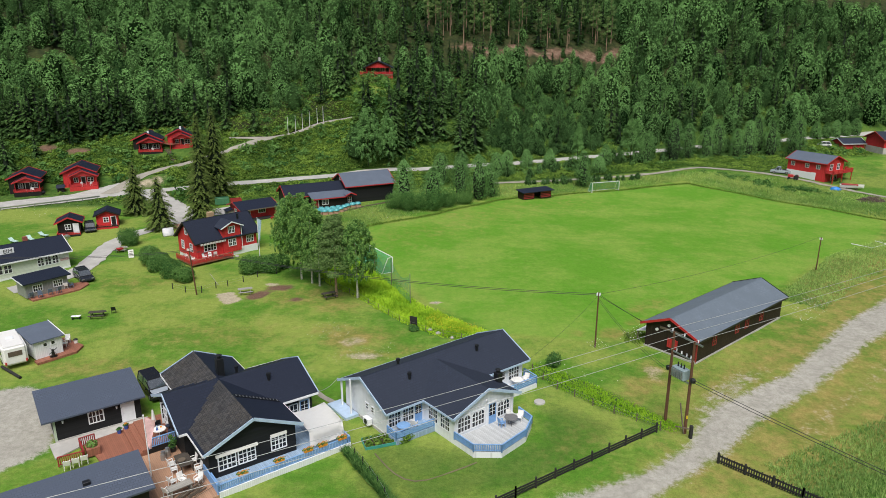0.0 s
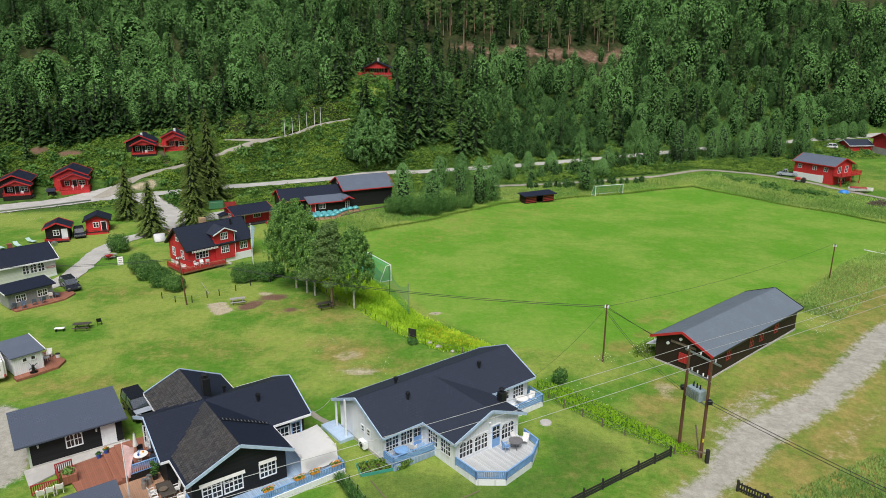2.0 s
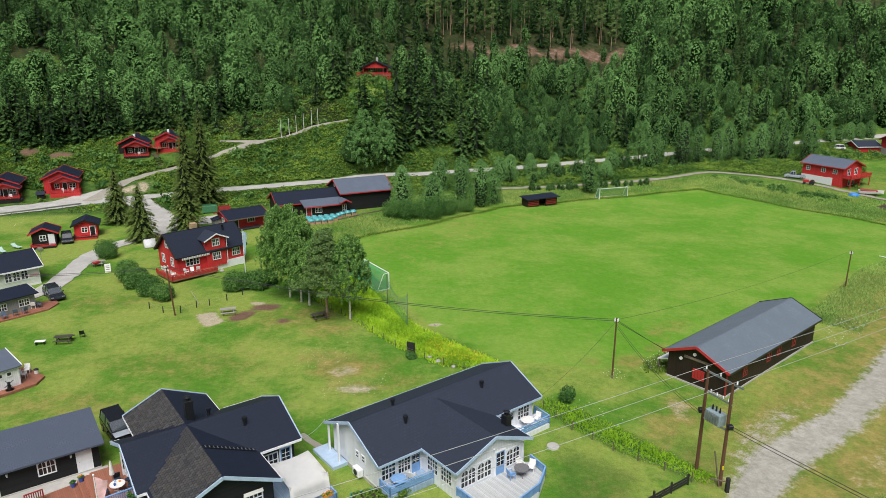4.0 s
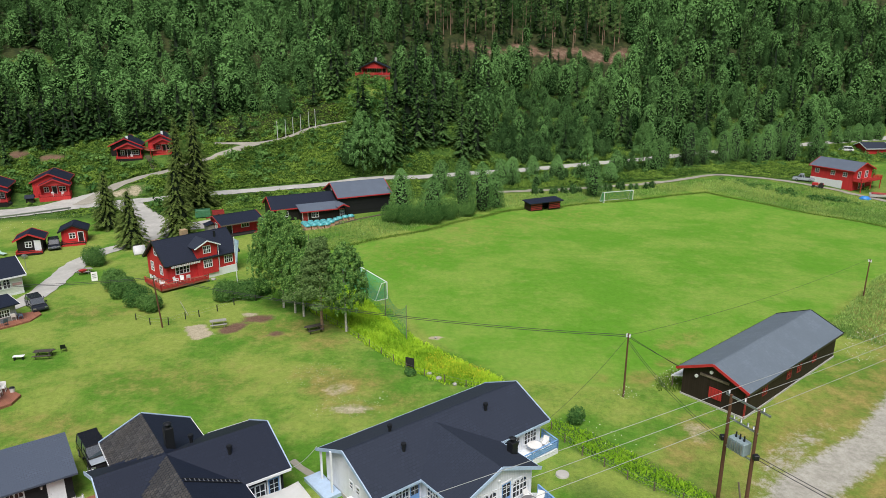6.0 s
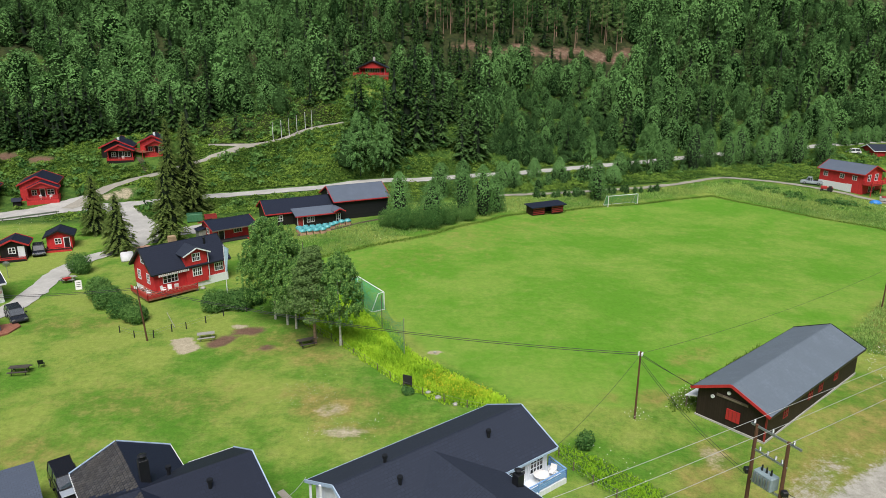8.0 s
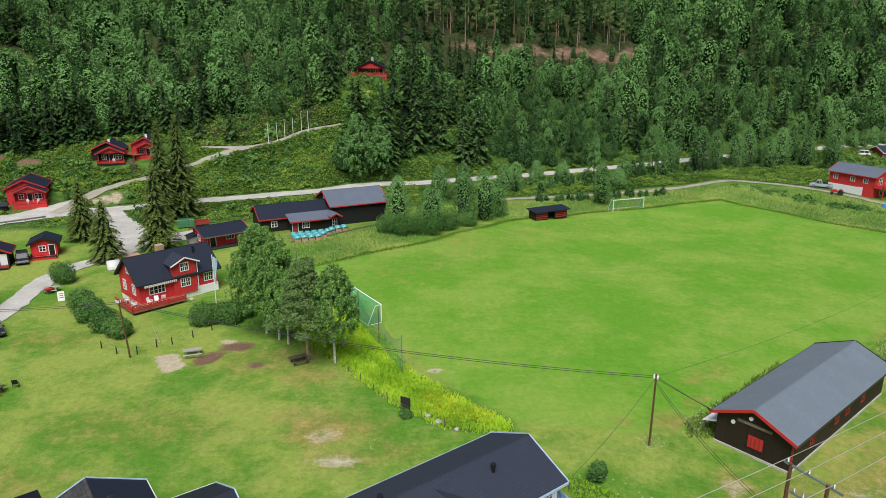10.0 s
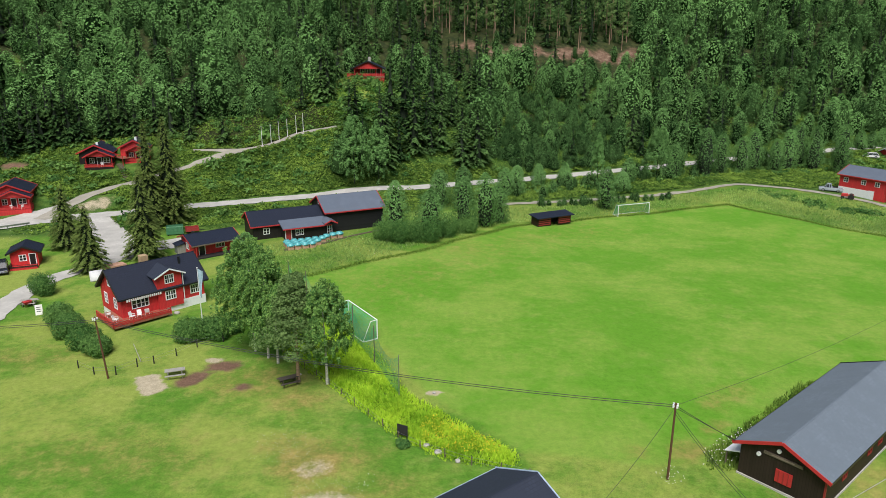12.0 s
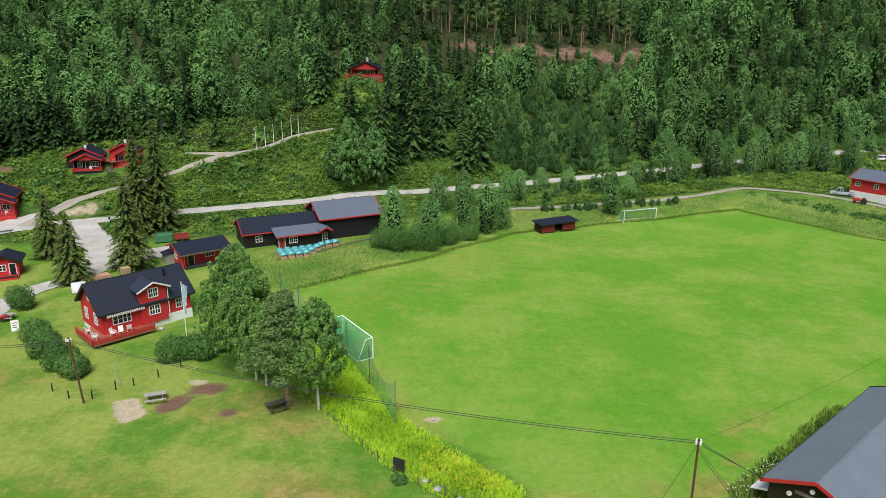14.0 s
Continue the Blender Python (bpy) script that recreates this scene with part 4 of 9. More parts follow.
for i in range(N_ + 1):
    cg[i] += [(cg[i][-1][0], -8.45 - 0.06 * k, 2.05 - 0.4 * k - 0.1 * math.sin(math.pi * i / N_)) for k in range(1, 4)]
cv = [[cp.verts.new(c) for c in row] for row in cg]
for i in range(N_):
    for j in range(len(cg[0]) - 1):
        cp.faces.new((cv[i][j], cv[i + 1][j], cv[i + 1][j + 1], cv[i][j + 1]))
bmesh.ops.solidify(cp, geom=cp.faces[:], thickness=0.03)
gazebo = thing("canopy", pose(-19.4, 57.75, 0, 0, 0, 36.4), "white cloth canopy over the blue deck", "canopy")
part("cloth", cp, M_CANVAS, gazebo, smooth=True)
for px_, py_ in ((4.55, -5.05), (7.55, -5.05), (4.55, -8.4), (7.55, -8.4)):
    part("pole", rod(bmesh.new(), (px_, py_, 0.42), (px_, py_, 2.3), 0.04), M_WHITEP, gazebo)

# ---- garages beside the black house ----
def garage(m, L, D, front, back, roof, label, over=0.5, over_left=0.4):
    """A shed roof building; local x along its front, y to the back, front wall on y = 0."""
    g = thing("garage", m, label, "garage")
    bm = bmesh.new()
    zf, zb_ = front + 0.0, back - 0.1
    vs = [bm.verts.new(v) for v in ((0, 0, 0), (L, 0, 0), (L, D, 0), (0, D, 0), (0, 0, zf), (L, 0, zf), (L, D, zb_), (0, D, zb_))]
    for f in ((3, 2, 1, 0), (4, 5, 6, 7), (0, 1, 5, 4), (1, 2, 6, 5), (2, 3, 7, 6), (3, 0, 4, 7)):
        bm.faces.new([vs[i] for i in f])
    part("wall", bm, M_BLACKB, g)
    sl = (back - front) / D
    part("roof", slab(bmesh.new(), [(-over_left, -over, front + 0.12 - sl * over), (L + 0.4, -over, front + 0.12 - sl * over), (L + 0.4, D + 0.2, back + 0.1), (-over_left, D + 0.2, back + 0.1)], 0.14), roof, g)
    part("foundation", bx(-0.05, L + 0.05, -0.08, D, -0.2, 0.22), M_CONC, g)
    return g

ga = garage(pose(-32.9, 55.1, 0, 0, 0, 36), 7.0, 4.6, 2.4, 3.05, M_ROOFL, "black boarded garage with a slate-blue felt roof", 0.55, 0.9)
window(ga, 3.3, 0, 1.0, 1.1, 1.15, 270, 4, 2, arch=True)
door(ga, 5.9, 0, 0.15, 0.95, 2.0, 270, M_WHITEP)
for xx in (0.7, 5.0):
    part("wall_lamp", rod(bmesh.new(), (xx, -0.14, 1.75), (xx, -0.14, 2.0), 0.05, 0.09), M_WHITEP, ga)
part("corner_board", bx(-0.06, 0.12, -0.05, 0.05, 0.2, 2.35), plain("pale_green_paint", (0.45, 0.55, 0.42)), ga)
gb = garage(pose(-28.3, 40.4, 0, 0, 0, 36.9), 9.2, 3.8, 2.4, 3.1, M_ROOFL, "black outbuilding with a slate-blue felt roof and vent")
part("vent", bx(5.35, 5.85, 1.9, 2.3, 2.85, 3.12, bevel=0.03), M_DARKMETAL, gb)

# ---- long dark barn beside the pitch ----
ba = thing("barn", pose(25.15, 74.06, -0.6, 0, 0, 41), "long dark brown boarded barn with grey roof and red trim", "barn")
part("wall", prism(bmesh.new(), 0.5, 20.6, 3.2, 2.95, 4.35, z0=0.25), M_BROWNB, ba)
part("foundation", bx(0.42, 20.65, -3.28, 3.28, -0.6, 0.28), M_CONC, ba)
gable_roof(ba, 0, 21.1, 3.65, 2.98, 4.55, M_BARNROOF, M_DARKMETAL, ends=(False, True))
for sg in (-1, 1):
    part("barge_board", beam(bmesh.new(), (-0.03, 0, 4.49), (-0.03, sg * 3.68, 2.92), 0.07, 0.26), M_RED, ba)
for xx in (4.2, 9.3, 11.6, 15.2):
    window(ba, xx, -3.2, 1.35, 0.7, 0.9, 270, 2, 2, frame_mat=M_DKRED)
part("hatch", bx(0.42, 0.5, -0.9, 0.35, 0.95, 2.0), M_RED, ba, "red barred hatch")
part("hatch_bars", box(box(box(bmesh.new(), 0.38, 0.42, -0.65, -0.6, 0.95, 2.0), 0.38, 0.42, -0.3, -0.25, 0.95, 2.0), 0.38, 0.42, 0.05, 0.1, 0.95, 2.0), M_DKRED, ba)
part("sign_board", bx(0.4, 0.5, -1.5, 1.4, 2.85, 3.1), M_POSTW, ba, "weathered plank sign with worn lettering")
part("sign_bars", bx(0.38, 0.4, -0.9, 0.8, 2.93, 3.03), plain("faded_ink", (0.25, 0.2, 0.16)), ba)
for yy, zz in ((1.75, 2.6), (0.3, 3.5)):
    part("lamp", rod(bmesh.new(), (0.5, yy, zz), (0.36, yy, zz), 0.17, n=10), M_WHITEP, ba)
part("corner_board", bx(0.44, 0.56, -3.26, -3.12, 0.25, 2.9), M_DKRED, ba)
part("lean_to_roof", slab(bmesh.new(), [(0.6, 3.15, 2.0), (0.6, 4.5, 1.55), (3.6, 4.5, 1.55), (3.6, 3.15, 2.0)], 0.08), M_WHITEP, ba, "white sheet roof of a small lean-to")
part("lean_to_post", bx(0.7, 0.8, 4.3, 4.4, -0.2, 1.52), M_POSTW, ba)
part("lean_to_post", bx(3.4, 3.5, 4.3, 4.4, -0.2, 1.52), M_POSTW, ba)

# ---- red two-storey house ----
rh = thing("house", pose(-40.55, 107.15, 0.1, 0, 0, 45.2), "red boarded one-and-a-half-storey house with black roof and white windows", "house")
part("wall", prism(bmesh.new(), 0.45, 10.8, 3.15, 3.15, 5.75, z0=0.5), M_REDB, rh)
part("foundation", bx(0.5, 10.75, -3.1, 3.1, -0.5, 0.55), M_WHITEP, rh)
part("foundation_front", bx(5.2, 10.85, -3.24, -3.1, -0.5, 1.05), M_WHITEP, rh)
gable_roof(rh, 0, 11.25, 3.6, 3.05, 5.95, M_ROOFK, M_DARKMETAL)
part("dormer", prism(bmesh.new(), -3.45, 0, 1.55, 4.75, 5.5, z0=0.6, axis="y", c=6.3), M_REDB, rh)
for sg in (-1, 1):
    part("dormer_roof", slab(bmesh.new(), [(6.3, -3.85, 5.62), (6.3 + sg * 1.95, -3.85, 4.7), (6.3 + sg * 1.95, -1.2, 4.7), (6.3, -0.2, 5.62)], 0.1), M_ROOF, rh)
    part("barge_board", beam(bmesh.new(), (6.3, -3.88, 5.56), (6.3 + sg * 1.98, -3.88, 4.64), 0.06, 0.16), M_WHITEP, rh)
window(rh, 6.3, -3.45, 3.75, 1.0, 0.95, 270, 4, 2), window(rh, 6.3, -3.45, 1.65, 1.15, 1.0, 270, 4, 2)
window(rh, 9.6, -3.15, 1.6, 1.15, 1.0, 270, 4, 2), window(rh, 2.2, -3.15, 1.5, 1.0, 0.95, 270, 2, 2), window(rh, 3.2, -3.15, 1.5, 0.8, 0.95, 270, 2, 2)
window(rh, 0.45, -1.4, 1.4, 0.8, 1.2, 180, 2, 3), window(rh, 0.45, 1.5, 1.4, 0.8, 1.2, 180, 2, 3), window(rh, 0.45, 0, 3.9, 0.8, 0.9, 180, 2, 2)
window(rh, 8.0, -3.22, 0.35, 0.7, 0.35, 270, 2, 1)
part("downpipe", rod(bmesh.new(), (8.0, -3.5, 0.8), (8.0, -3.5, 4.7), 0.05), M_WHITEP, rh)
bm = bmesh.new()
for k in range(17):
    box(bm, 0.9 + k * 0.25, 1.07 + k * 0.25, -3.72, -3.68, 2.62, 2.9)
part("awning_fringe", bm, M_CURTAIN, rh)
chimney(rh, 5.2, 1.0, 5.2, 6.5, 0.9, plain("yellow_brick", (0.42, 0.3, 0.18)), cap=False)
part("stove_pipe", rod(rod(bmesh.new(), (8.8, -1.0, 5.0), (8.8, -1.0, 5.9), 0.14), (8.8, -1.0, 5.9), (8.8, -1.0, 6.0), 0.2), M_DARKMETAL, rh)
part("deck_floor", flat_deck(bmesh.new(), [(-1.3, -4.9), (5.5, -4.9), (5.5, -3.15), (0.45, -3.15), (0.45, 0.3), (-1.3, 0.3)], 0.2, 0.55), M_DECKR, rh)
railing(rh, [(-1.3, 0.3), (-1.3, -4.9), (5.5, -4.9)], 0.35, 0.75, M_RED, boards_=3)

# ---- black farm building with a low wing ----
fb = thing("farm_building", pose(-20.9, 146.0, -0.1, 0, 0, 26.6), "black boarded farm building with red trim, tall part and low wing", "building")
part("wall", prism(bmesh.new(), 0.3, 11.0, 4.2, 3.8, 5.75, c=4.2, z0=-0.5), M_BLACKB, fb)
gable_roof(fb, 0, 11.4, 4.7, 3.75, 5.9, M_ROOFG, M_RED, c=4.2)
part("wall", prism(bmesh.new(), -12.2, 0.3, 3.4, 2.5, 4.2, c=4.0), M_BLACKV, fb)
gable_roof(fb, -12.6, 0.2, 3.8, 2.5, 4.35, M_ROOFK, M_RED, c=4.0, ends=(True, False))
part("wall", bx(-7.3, 0.0, -1.9, 0.7, -0.3, 2.2), M_BLACKV, fb)
part("roof", slab(bmesh.new(), [(-7.8, -2.5, 2.25), (0.6, -2.5, 2.25), (0.6, 0.9, 3.0), (-7.8, 0.9, 3.0)], 0.12), M_ROOFG, fb)
part("eave_board", beam(bmesh.new(), (-7.8, -2.53, 2.15), (0.6, -2.53, 2.15), 0.05, 0.2), M_RED, fb)
for sg in (-1, 1):
    part("porch_roof", slab(bmesh.new(), [(0.3, -3.2, 3.1), (0.3 + sg * 1.1, -3.2, 2.55), (0.3 + sg * 1.1, 0, 2.55), (0.3, 0, 3.1)], 0.1), M_ROOFG, fb)
    part("barge_board", beam(bmesh.new(), (0.3, -3.23, 3.04), (0.3 + sg * 1.15, -3.23, 2.5), 0.06, 0.2), M_RED, fb)
window(fb, -9.9, 0.6, 1.0, 0.9, 0.9, 270, 2, 2), window(fb, -4.9, -1.9, 0.9, 1.2, 0.9, 270, 4, 2), window(fb, 0.35, -1.9, 0.4, 0.7, 1.5, 270, 2, 3), window(fb, 0.3, 3.9, 4.55, 0.5, 0.6, 180, 1, 2)
door(fb, -6.8, -1.9, 0.0, 0.9, 1.9, 270, M_DKRED)
part("wall", bx(0.3, 0.4, -1.9, 0.1, 0, 2.5), M_BLACKV, fb)

# ---- red shop with a porch ----
sp_ = thing("cabin", pose(-38.2, 130.2, 0, 0, 0, 38), "small red boarded cabin with black roof drawn over a porch", "cabin")
part("wall", prism(bmesh.new(), 0.2, 7.3, 2.45, 2.3, 3.0, c=3.75, z0=-0.2), M_REDB, sp_)
part("porch_end", bx(0.2, 0.32, 0.35, 1.3, 0.0, 2.25), M_REDB, sp_)
for y0_, z0_, sg in ((-0.1, 2.2, -1), (6.7, 2.25, 1)):
    part("roof", slab(bmesh.new(), [(-0.3, 3.6, 3.25), (7.7, 3.6, 3.25), (7.7, y0_, z0_), (-0.3, y0_, z0_)], 0.12), M_ROOFK, sp_)
    part("barge_board", beam(bmesh.new(), (-0.33, 3.6, 3.19), (-0.33, y0_, z0_ - 0.06), 0.06, 0.2), M_RED, sp_)
    part("barge_board", beam(bmesh.new(), (7.73, 3.6, 3.19), (7.73, y0_, z0_ - 0.06), 0.06, 0.2), M_RED, sp_)
part("eave_board", beam(bmesh.new(), (-0.3, -0.13, 2.12), (7.7, -0.13, 2.12), 0.05, 0.18), M_POSTW, sp_)
part("ridge_cap", beam(bmesh.new(), (-0.3, 3.6, 3.26), (7.7, 3.6, 3.26), 0.16, 0.014), M_ROOFK, sp_)
window(sp_, 0.2, 3.3, 1.0, 1.0, 0.9, 180, 2, 2), window(sp_, 4.6, 1.3, 1.05, 1.3, 0.75, 270, 3, 1)
door(sp_, 1.7, 1.3, 0.2, 0.85, 1.85, 270, M_DARKMETAL)
part("porch_floor", bx(0.3, 6.2, -0.3, 1.28, -0.1, 0.22), M_FENCEK, sp_)
part("lean_to", bx(-1.1, 0.15, 4.2, 5.9, -0.1, 1.5), M_DGREYB, sp_)
part("lean_to_roof", slab(bmesh.new(), [(-1.3, 4.0, 1.5), (0.1, 4.0, 1.85), (0.1, 6.1, 1.85), (-1.3, 6.1, 1.5)], 0.08), M_ROOFK, sp_)
for xx in (0.4, 6.9):
    part("porch_post", beam(bmesh.new(), (xx, 0.05, -0.1), (xx, 0.05, 2.1), 0.2 if xx > 5 else 0.12), M_RED, sp_)
bch = thing("bench", pose(-38.2, 130.2, 0, 0, 0, 38) @ pose(6.2, -1.2, 0), "low red wooden bench before the porch", "bench")
part("seat", bx(-1.0, 1.0, -0.2, 0.2, 0.38, 0.45), M_RED, bch)
for xx in (-0.8, 0.8):
    part("leg", bx(xx - 0.05, xx + 0.05, -0.18, 0.18, 0, 0.38), M_RED, bch)

# ---- pale grey-green house, grey guest cabin ----
gh = thing("house", pose(-56.7, 103.1, 0, 0, 0, 45.6), "pale grey-green boarded lodge with dark roof and rooftop sign", "house")
part("wall", prism(bmesh.new(), -14, 0, 3.4, 2.75, 4.2, c=3.4), M_GREYB, gh)
gable_roof(gh, -14.4, 0.45, 3.9, 2.65, 4.35, M_ROOFK, M_WHITEP, c=3.4)
for xx in (-1.9, -2.9, -3.9):
    window(gh, xx, 0, 1.1, 0.75, 1.25, 270, 2, 3, arch=True)
window(gh, -8.2, 0, 1.0, 0.9, 1.1, 270, 2, 2), window(gh, -9.4, 0, 1.0, 0.9, 1.1, 270, 2, 2)
part("faded_banner", bx(-1.25, -0.1, -0.05, 0.0, 1.25, 1.6), plain("faded_pink", (0.5, 0.33, 0.32)), gh)
part("foundation", bx(-14, 0.02, -0.04, 6.8, -0.3, 0.3), M_WHITEP, gh)
sign = part("roof_sign", bx(-10.15, -6.75, 1.25, 1.35, 3.48, 4.28), M_WHITEP, gh, "white roof sign with black letters")
sign_text = bpy.data.curves.new("sign_text", "FONT")
sign_text.body, sign_text.size, sign_text.extrude, sign_text.align_x = "EIM", 0.8, 0.01, "RIGHT"
sign_ob = new("sign_text", sign_text)
sign_ob.parent, sign_ob.matrix_local = sign, pose(-6.95, 1.23, 3.60, 90, 0, 0)
sign_text.materials.append(M_DARKMETAL)
part("chimney", bx(-4.6, -4.0, 4.4, 5.0, 3.6, 4.7), plain("red_brick", (0.3, 0.1, 0.07)), gh)
gc = thing("cabin", pose(-55.2, 89.1, 0, 0, 0, 51), "dark grey boarded guest cabin on a red-brown deck", "cabin")
part("wall", bx(0, 5.4, 0, 2.9, 0.2, 2.3), M_DGREYB, gc)
part("roof", slab(bmesh.new(), [(-0.4, -0.45, 2.3), (5.8, -0.45, 2.3), (5.8, 3.2, 2.65), (-0.4, 3.2, 2.65)], 0.14), M_ROOFK, gc)
for xx in (-0.42, 5.82):
    part("roof_edge", beam(bmesh.new(), (xx, -0.45, 2.24), (xx, 3.2, 2.59), 0.04, 0.16), M_WHITEP, gc)
window(gc, 1.5, 0, 0.9, 1.1, 0.8, 270, 4, 2), window(gc, 4.1, 0, 0.9, 1.1, 0.8, 270, 4, 2)
part("deck_floor", flat_deck(bmesh.new(), [(0.2, -1.4), (6.2, -1.7), (8.0, -0.4), (8.1, 1.0), (5.4, 2.0), (5.4, 0), (0.2, 0)], 0.0, 0.22), M_DECKR, gc)


def cottage(name, m, W, D, eave, ridge, wall, roof, trim, label, porch=2.2, two_tier=True, base=1.0, group="holiday cabins"):
    """A small cabin whose gable faces local -y: a rear body, a lower front gable over a railed porch."""
    c = thing(name, m, label, "cabin", group)
    part("wall", prism(bmesh.new(), 0, D, W / 2, eave, ridge, z0=-base, axis="y"), wall, c)
    gable_roof(c, -0.4, D + 0.4, W / 2 + 0.45, eave, ridge + 0.22, roof, trim, axis="y")
    if two_tier:
        w2, x2 = W * 0.82, W * 0.16
        part("porch_wall", bx(x2 - w2 / 2, x2 - w2 / 2 + 0.12, -porch, 0, -base, eave - 0.4), wall, c)
        part("porch_gable", prism(bmesh.new(), -porch - 0.1, -porch, w2 / 2, eave - 0.45, ridge - 0.75, z0=eave - 0.5, axis="y", c=x2), trim if trim is not M_WHITEP else wall, c)
        gable_roof(c, -porch - 0.5, 0.0, w2 / 2 + 0.4, eave - 0.5, ridge - 0.6, roof, trim, axis="y", c=x2)
        for xx in (x2 - w2 / 2 + 0.1, x2 + w2 / 2 - 0.1):
            part("porch_post", beam(bmesh.new(), (xx, -porch, -0.1), (xx, -porch, eave - 0.5), 0.14), trim, c)
        part("porch_floor", bx(x2 - w2 / 2 - 0.2, x2 + w2 / 2 + 0.2, -porch - 0.5, 0, -base, 0.05), wall, c)
        railing(c, [(x2 - w2 / 2 - 0.15, -0.2), (x2 - w2 / 2 - 0.15, -porch - 0.45), (x2 + w2 / 2 + 0.15, -porch - 0.45), (x2 + w2 / 2 + 0.15, -0.2)], 0.05, 0.72, trim, boards_=3)
        part("front_wall", bx(x2 - w2 / 2 + 0.12, x2 + w2 / 2 - 0.12, -1.1, 0, 0.05, eave - 0.42), wall, c)
        window(c, x2 + w2 * 0.25, -1.1, 0.85, 1.15, 0.95, 270, 2, 2), window(c, x2 - w2 * 0.3, -1.1, 0.85, 0.8, 0.95, 270, 2, 2)
        door(c, x2 - 0.1, -1.1, 0.05, 0.8, 1.9, 270, M_DARKMETAL)
    else:
        window(c, -W * 0.05, 0, 0.8, 0.8, 0.8, 270, 2, 2)
        door(c, W * 0.3, 0, 0.0, 0.75, 1.7, 270, M_WHITEP if trim is M_RED else M_DARKMETAL)
        part("porch_floor", bx(-W / 2, W / 2, -1.6, 0, -base, 0.05), wall, c)
        railing(c, [(-W / 2, -0.1), (-W / 2, -1.55), (W / 2, -1.55)], 0.05, 0.5, trim, boards_=2)
    return c


cottage("cabin", pose(-93.2, 154.0, tz(-92, 154) + 0.6, 0, 0, 20), 6.0, 7, 2.7, 4.0, M_BLACKV, M_ROOFK, M_RED, "black boarded holiday cabin with red trim and porch")
cottage("cabin", pose(-83.2, 158.6, tz(-82, 158) + 0.5, 0, 0, 20), 6.6, 7.2, 2.8, 4.3, M_REDB, M_ROOFK, M_RED, "red boarded holiday cabin with black roof and porch")
sl_a = cottage("cabin", pose(-74.6, 176.6, tz(-73, 175) + 0.1, 0, 0, 14), 6.4, 7, 2.8, 4.3, M_BLACKV, M_ROOFK, M_RED, "black boarded cabin on the slope with red porch rail", base=2.6)
sl_b = cottage("cabin", pose(-67.6, 179.8, tz(-67, 178) - 0.05, 0, 0, 14), 5.6, 6.5, 2.7, 4.1, M_REDB, M_ROOFK, M_RED, "red boarded cabin on the slope with black roof", base=2.2)
for cab_ in (sl_a, sl_b):
    chimney(cab_, 0.35, 1.2, 3.8, 4.85, 0.45, M_WHITEP, cap=False)
cottage("cabin", pose(-66.2, 121.2, 0.2, 0, 0, 22), 3.6, 3.4, 2.0, 2.8, M_BLACKV, M_ROOFK, M_RED, "small black camping hut with red barge boards", two_tier=False, base=0.5, group="camping huts")
cottage("cabin", pose(-62.0, 126.6, 0.2, 0, 0, 22), 3.6, 3.4, 2.0, 2.8, M_REDB, M_ROOFK, M_DARKMETAL, "small red camping hut with dark roof and deck", two_tier=False, base=0.5, group="camping huts")
# cabin high on the slope: a wide gable drawn forward over a veranda
up = thing("cabin", pose(-19.8, 213.0, tz(-20, 212) + 0.4, 0, 0, 4), "red timber cabin with dark gable roof and veranda in the woods", "cabin")
part("wall", prism(bmesh.new(), 0, 6, 3.5, 2.0, 3.5, z0=-2.5, axis="y"), M_REDB, up)
gable_roof(up, -2.1, 6.4, 4.45, 1.85, 3.85, M_ROOFK, M_DARKMETAL, axis="y")
part("gable_panel", prism(bmesh.new(), -1.7, -1.55, 3.3, 2.12, 3.5, z0=2.05, axis="y"), M_REDB, up)
part("tie_beam", beam(bmesh.new(), (-3.6, -1.62, 1.98), (3.6, -1.62, 1.98), 0.16, 0.2), M_RED, up)
for xx in (-3.35, 3.35):
    part("porch_post", beam(bmesh.new(), (xx, -1.62, 0.0), (xx, -1.62, 1.95), 0.18), M_RED, up)
for xx in (-1.35, -0.05, 1.25):
    window(up, xx, 0, 0.75, 1.05, 1.05, 270, 2, 1)
door(up, 2.7, 0, 0.05, 0.85, 1.85, 270, M_DARKMETAL)
part("veranda_floor", bx(-5.2, 4.3, -2.4, 0, -0.25, 0.05), M_DECKR, up)
part("veranda_skirt", bx(-5.1, 4.2, -2.3, -2.15, -2.2, -0.25), M_REDB, up)
railing(up, [(-5.15, -0.1), (-5.15, -2.35), (4.25, -2.35), (4.25, -0.1)], 0.05, 0.75, M_RED, boards_=3)
chimney(up, 0.4, 2.2, 3.0, 4.7, 0.6, M_CONC, cap=False)
# ---- far red house by the track, and two more beyond ----
fr = thing("house", pose(96.7, 178.6, -1.65, 0, 0, 121), "red boarded two-storey house with balcony and white cellar wall", "house")
part("wall", prism(bmesh.new(), 0, 10.5, 3.9, 4.9, 6.4, c=-3.9, z0=0), M_REDB, fr)
part("cellar_wall", bx(3.5, 10.55, -0.1, 0.06, -0.3, 2.0), M_WHITEP, fr)
gable_roof(fr, -0.6, 11, 4.4, 4.8, 6.55, M_ROOFG, M_RED, c=-3.9)
for xx in (2.0, 5.0, 9.0):
    window(fr, xx, 0, 3.2, 0.9, 0.9, 90, 2, 2)
door(fr, 3.0, 0.06, 0, 1.0, 2.0, 90, M_WHITEP)
part("balcony_floor", bx(-2.2, 0, -8.6, 0.1, 2.35, 2.55), M_RED, fr)
railing(fr, [(0, 0.1), (-2.15, 0.1), (-2.15, -8.5), (0, -8.5)], 2.55, 0.85, M_RED, boards_=3)
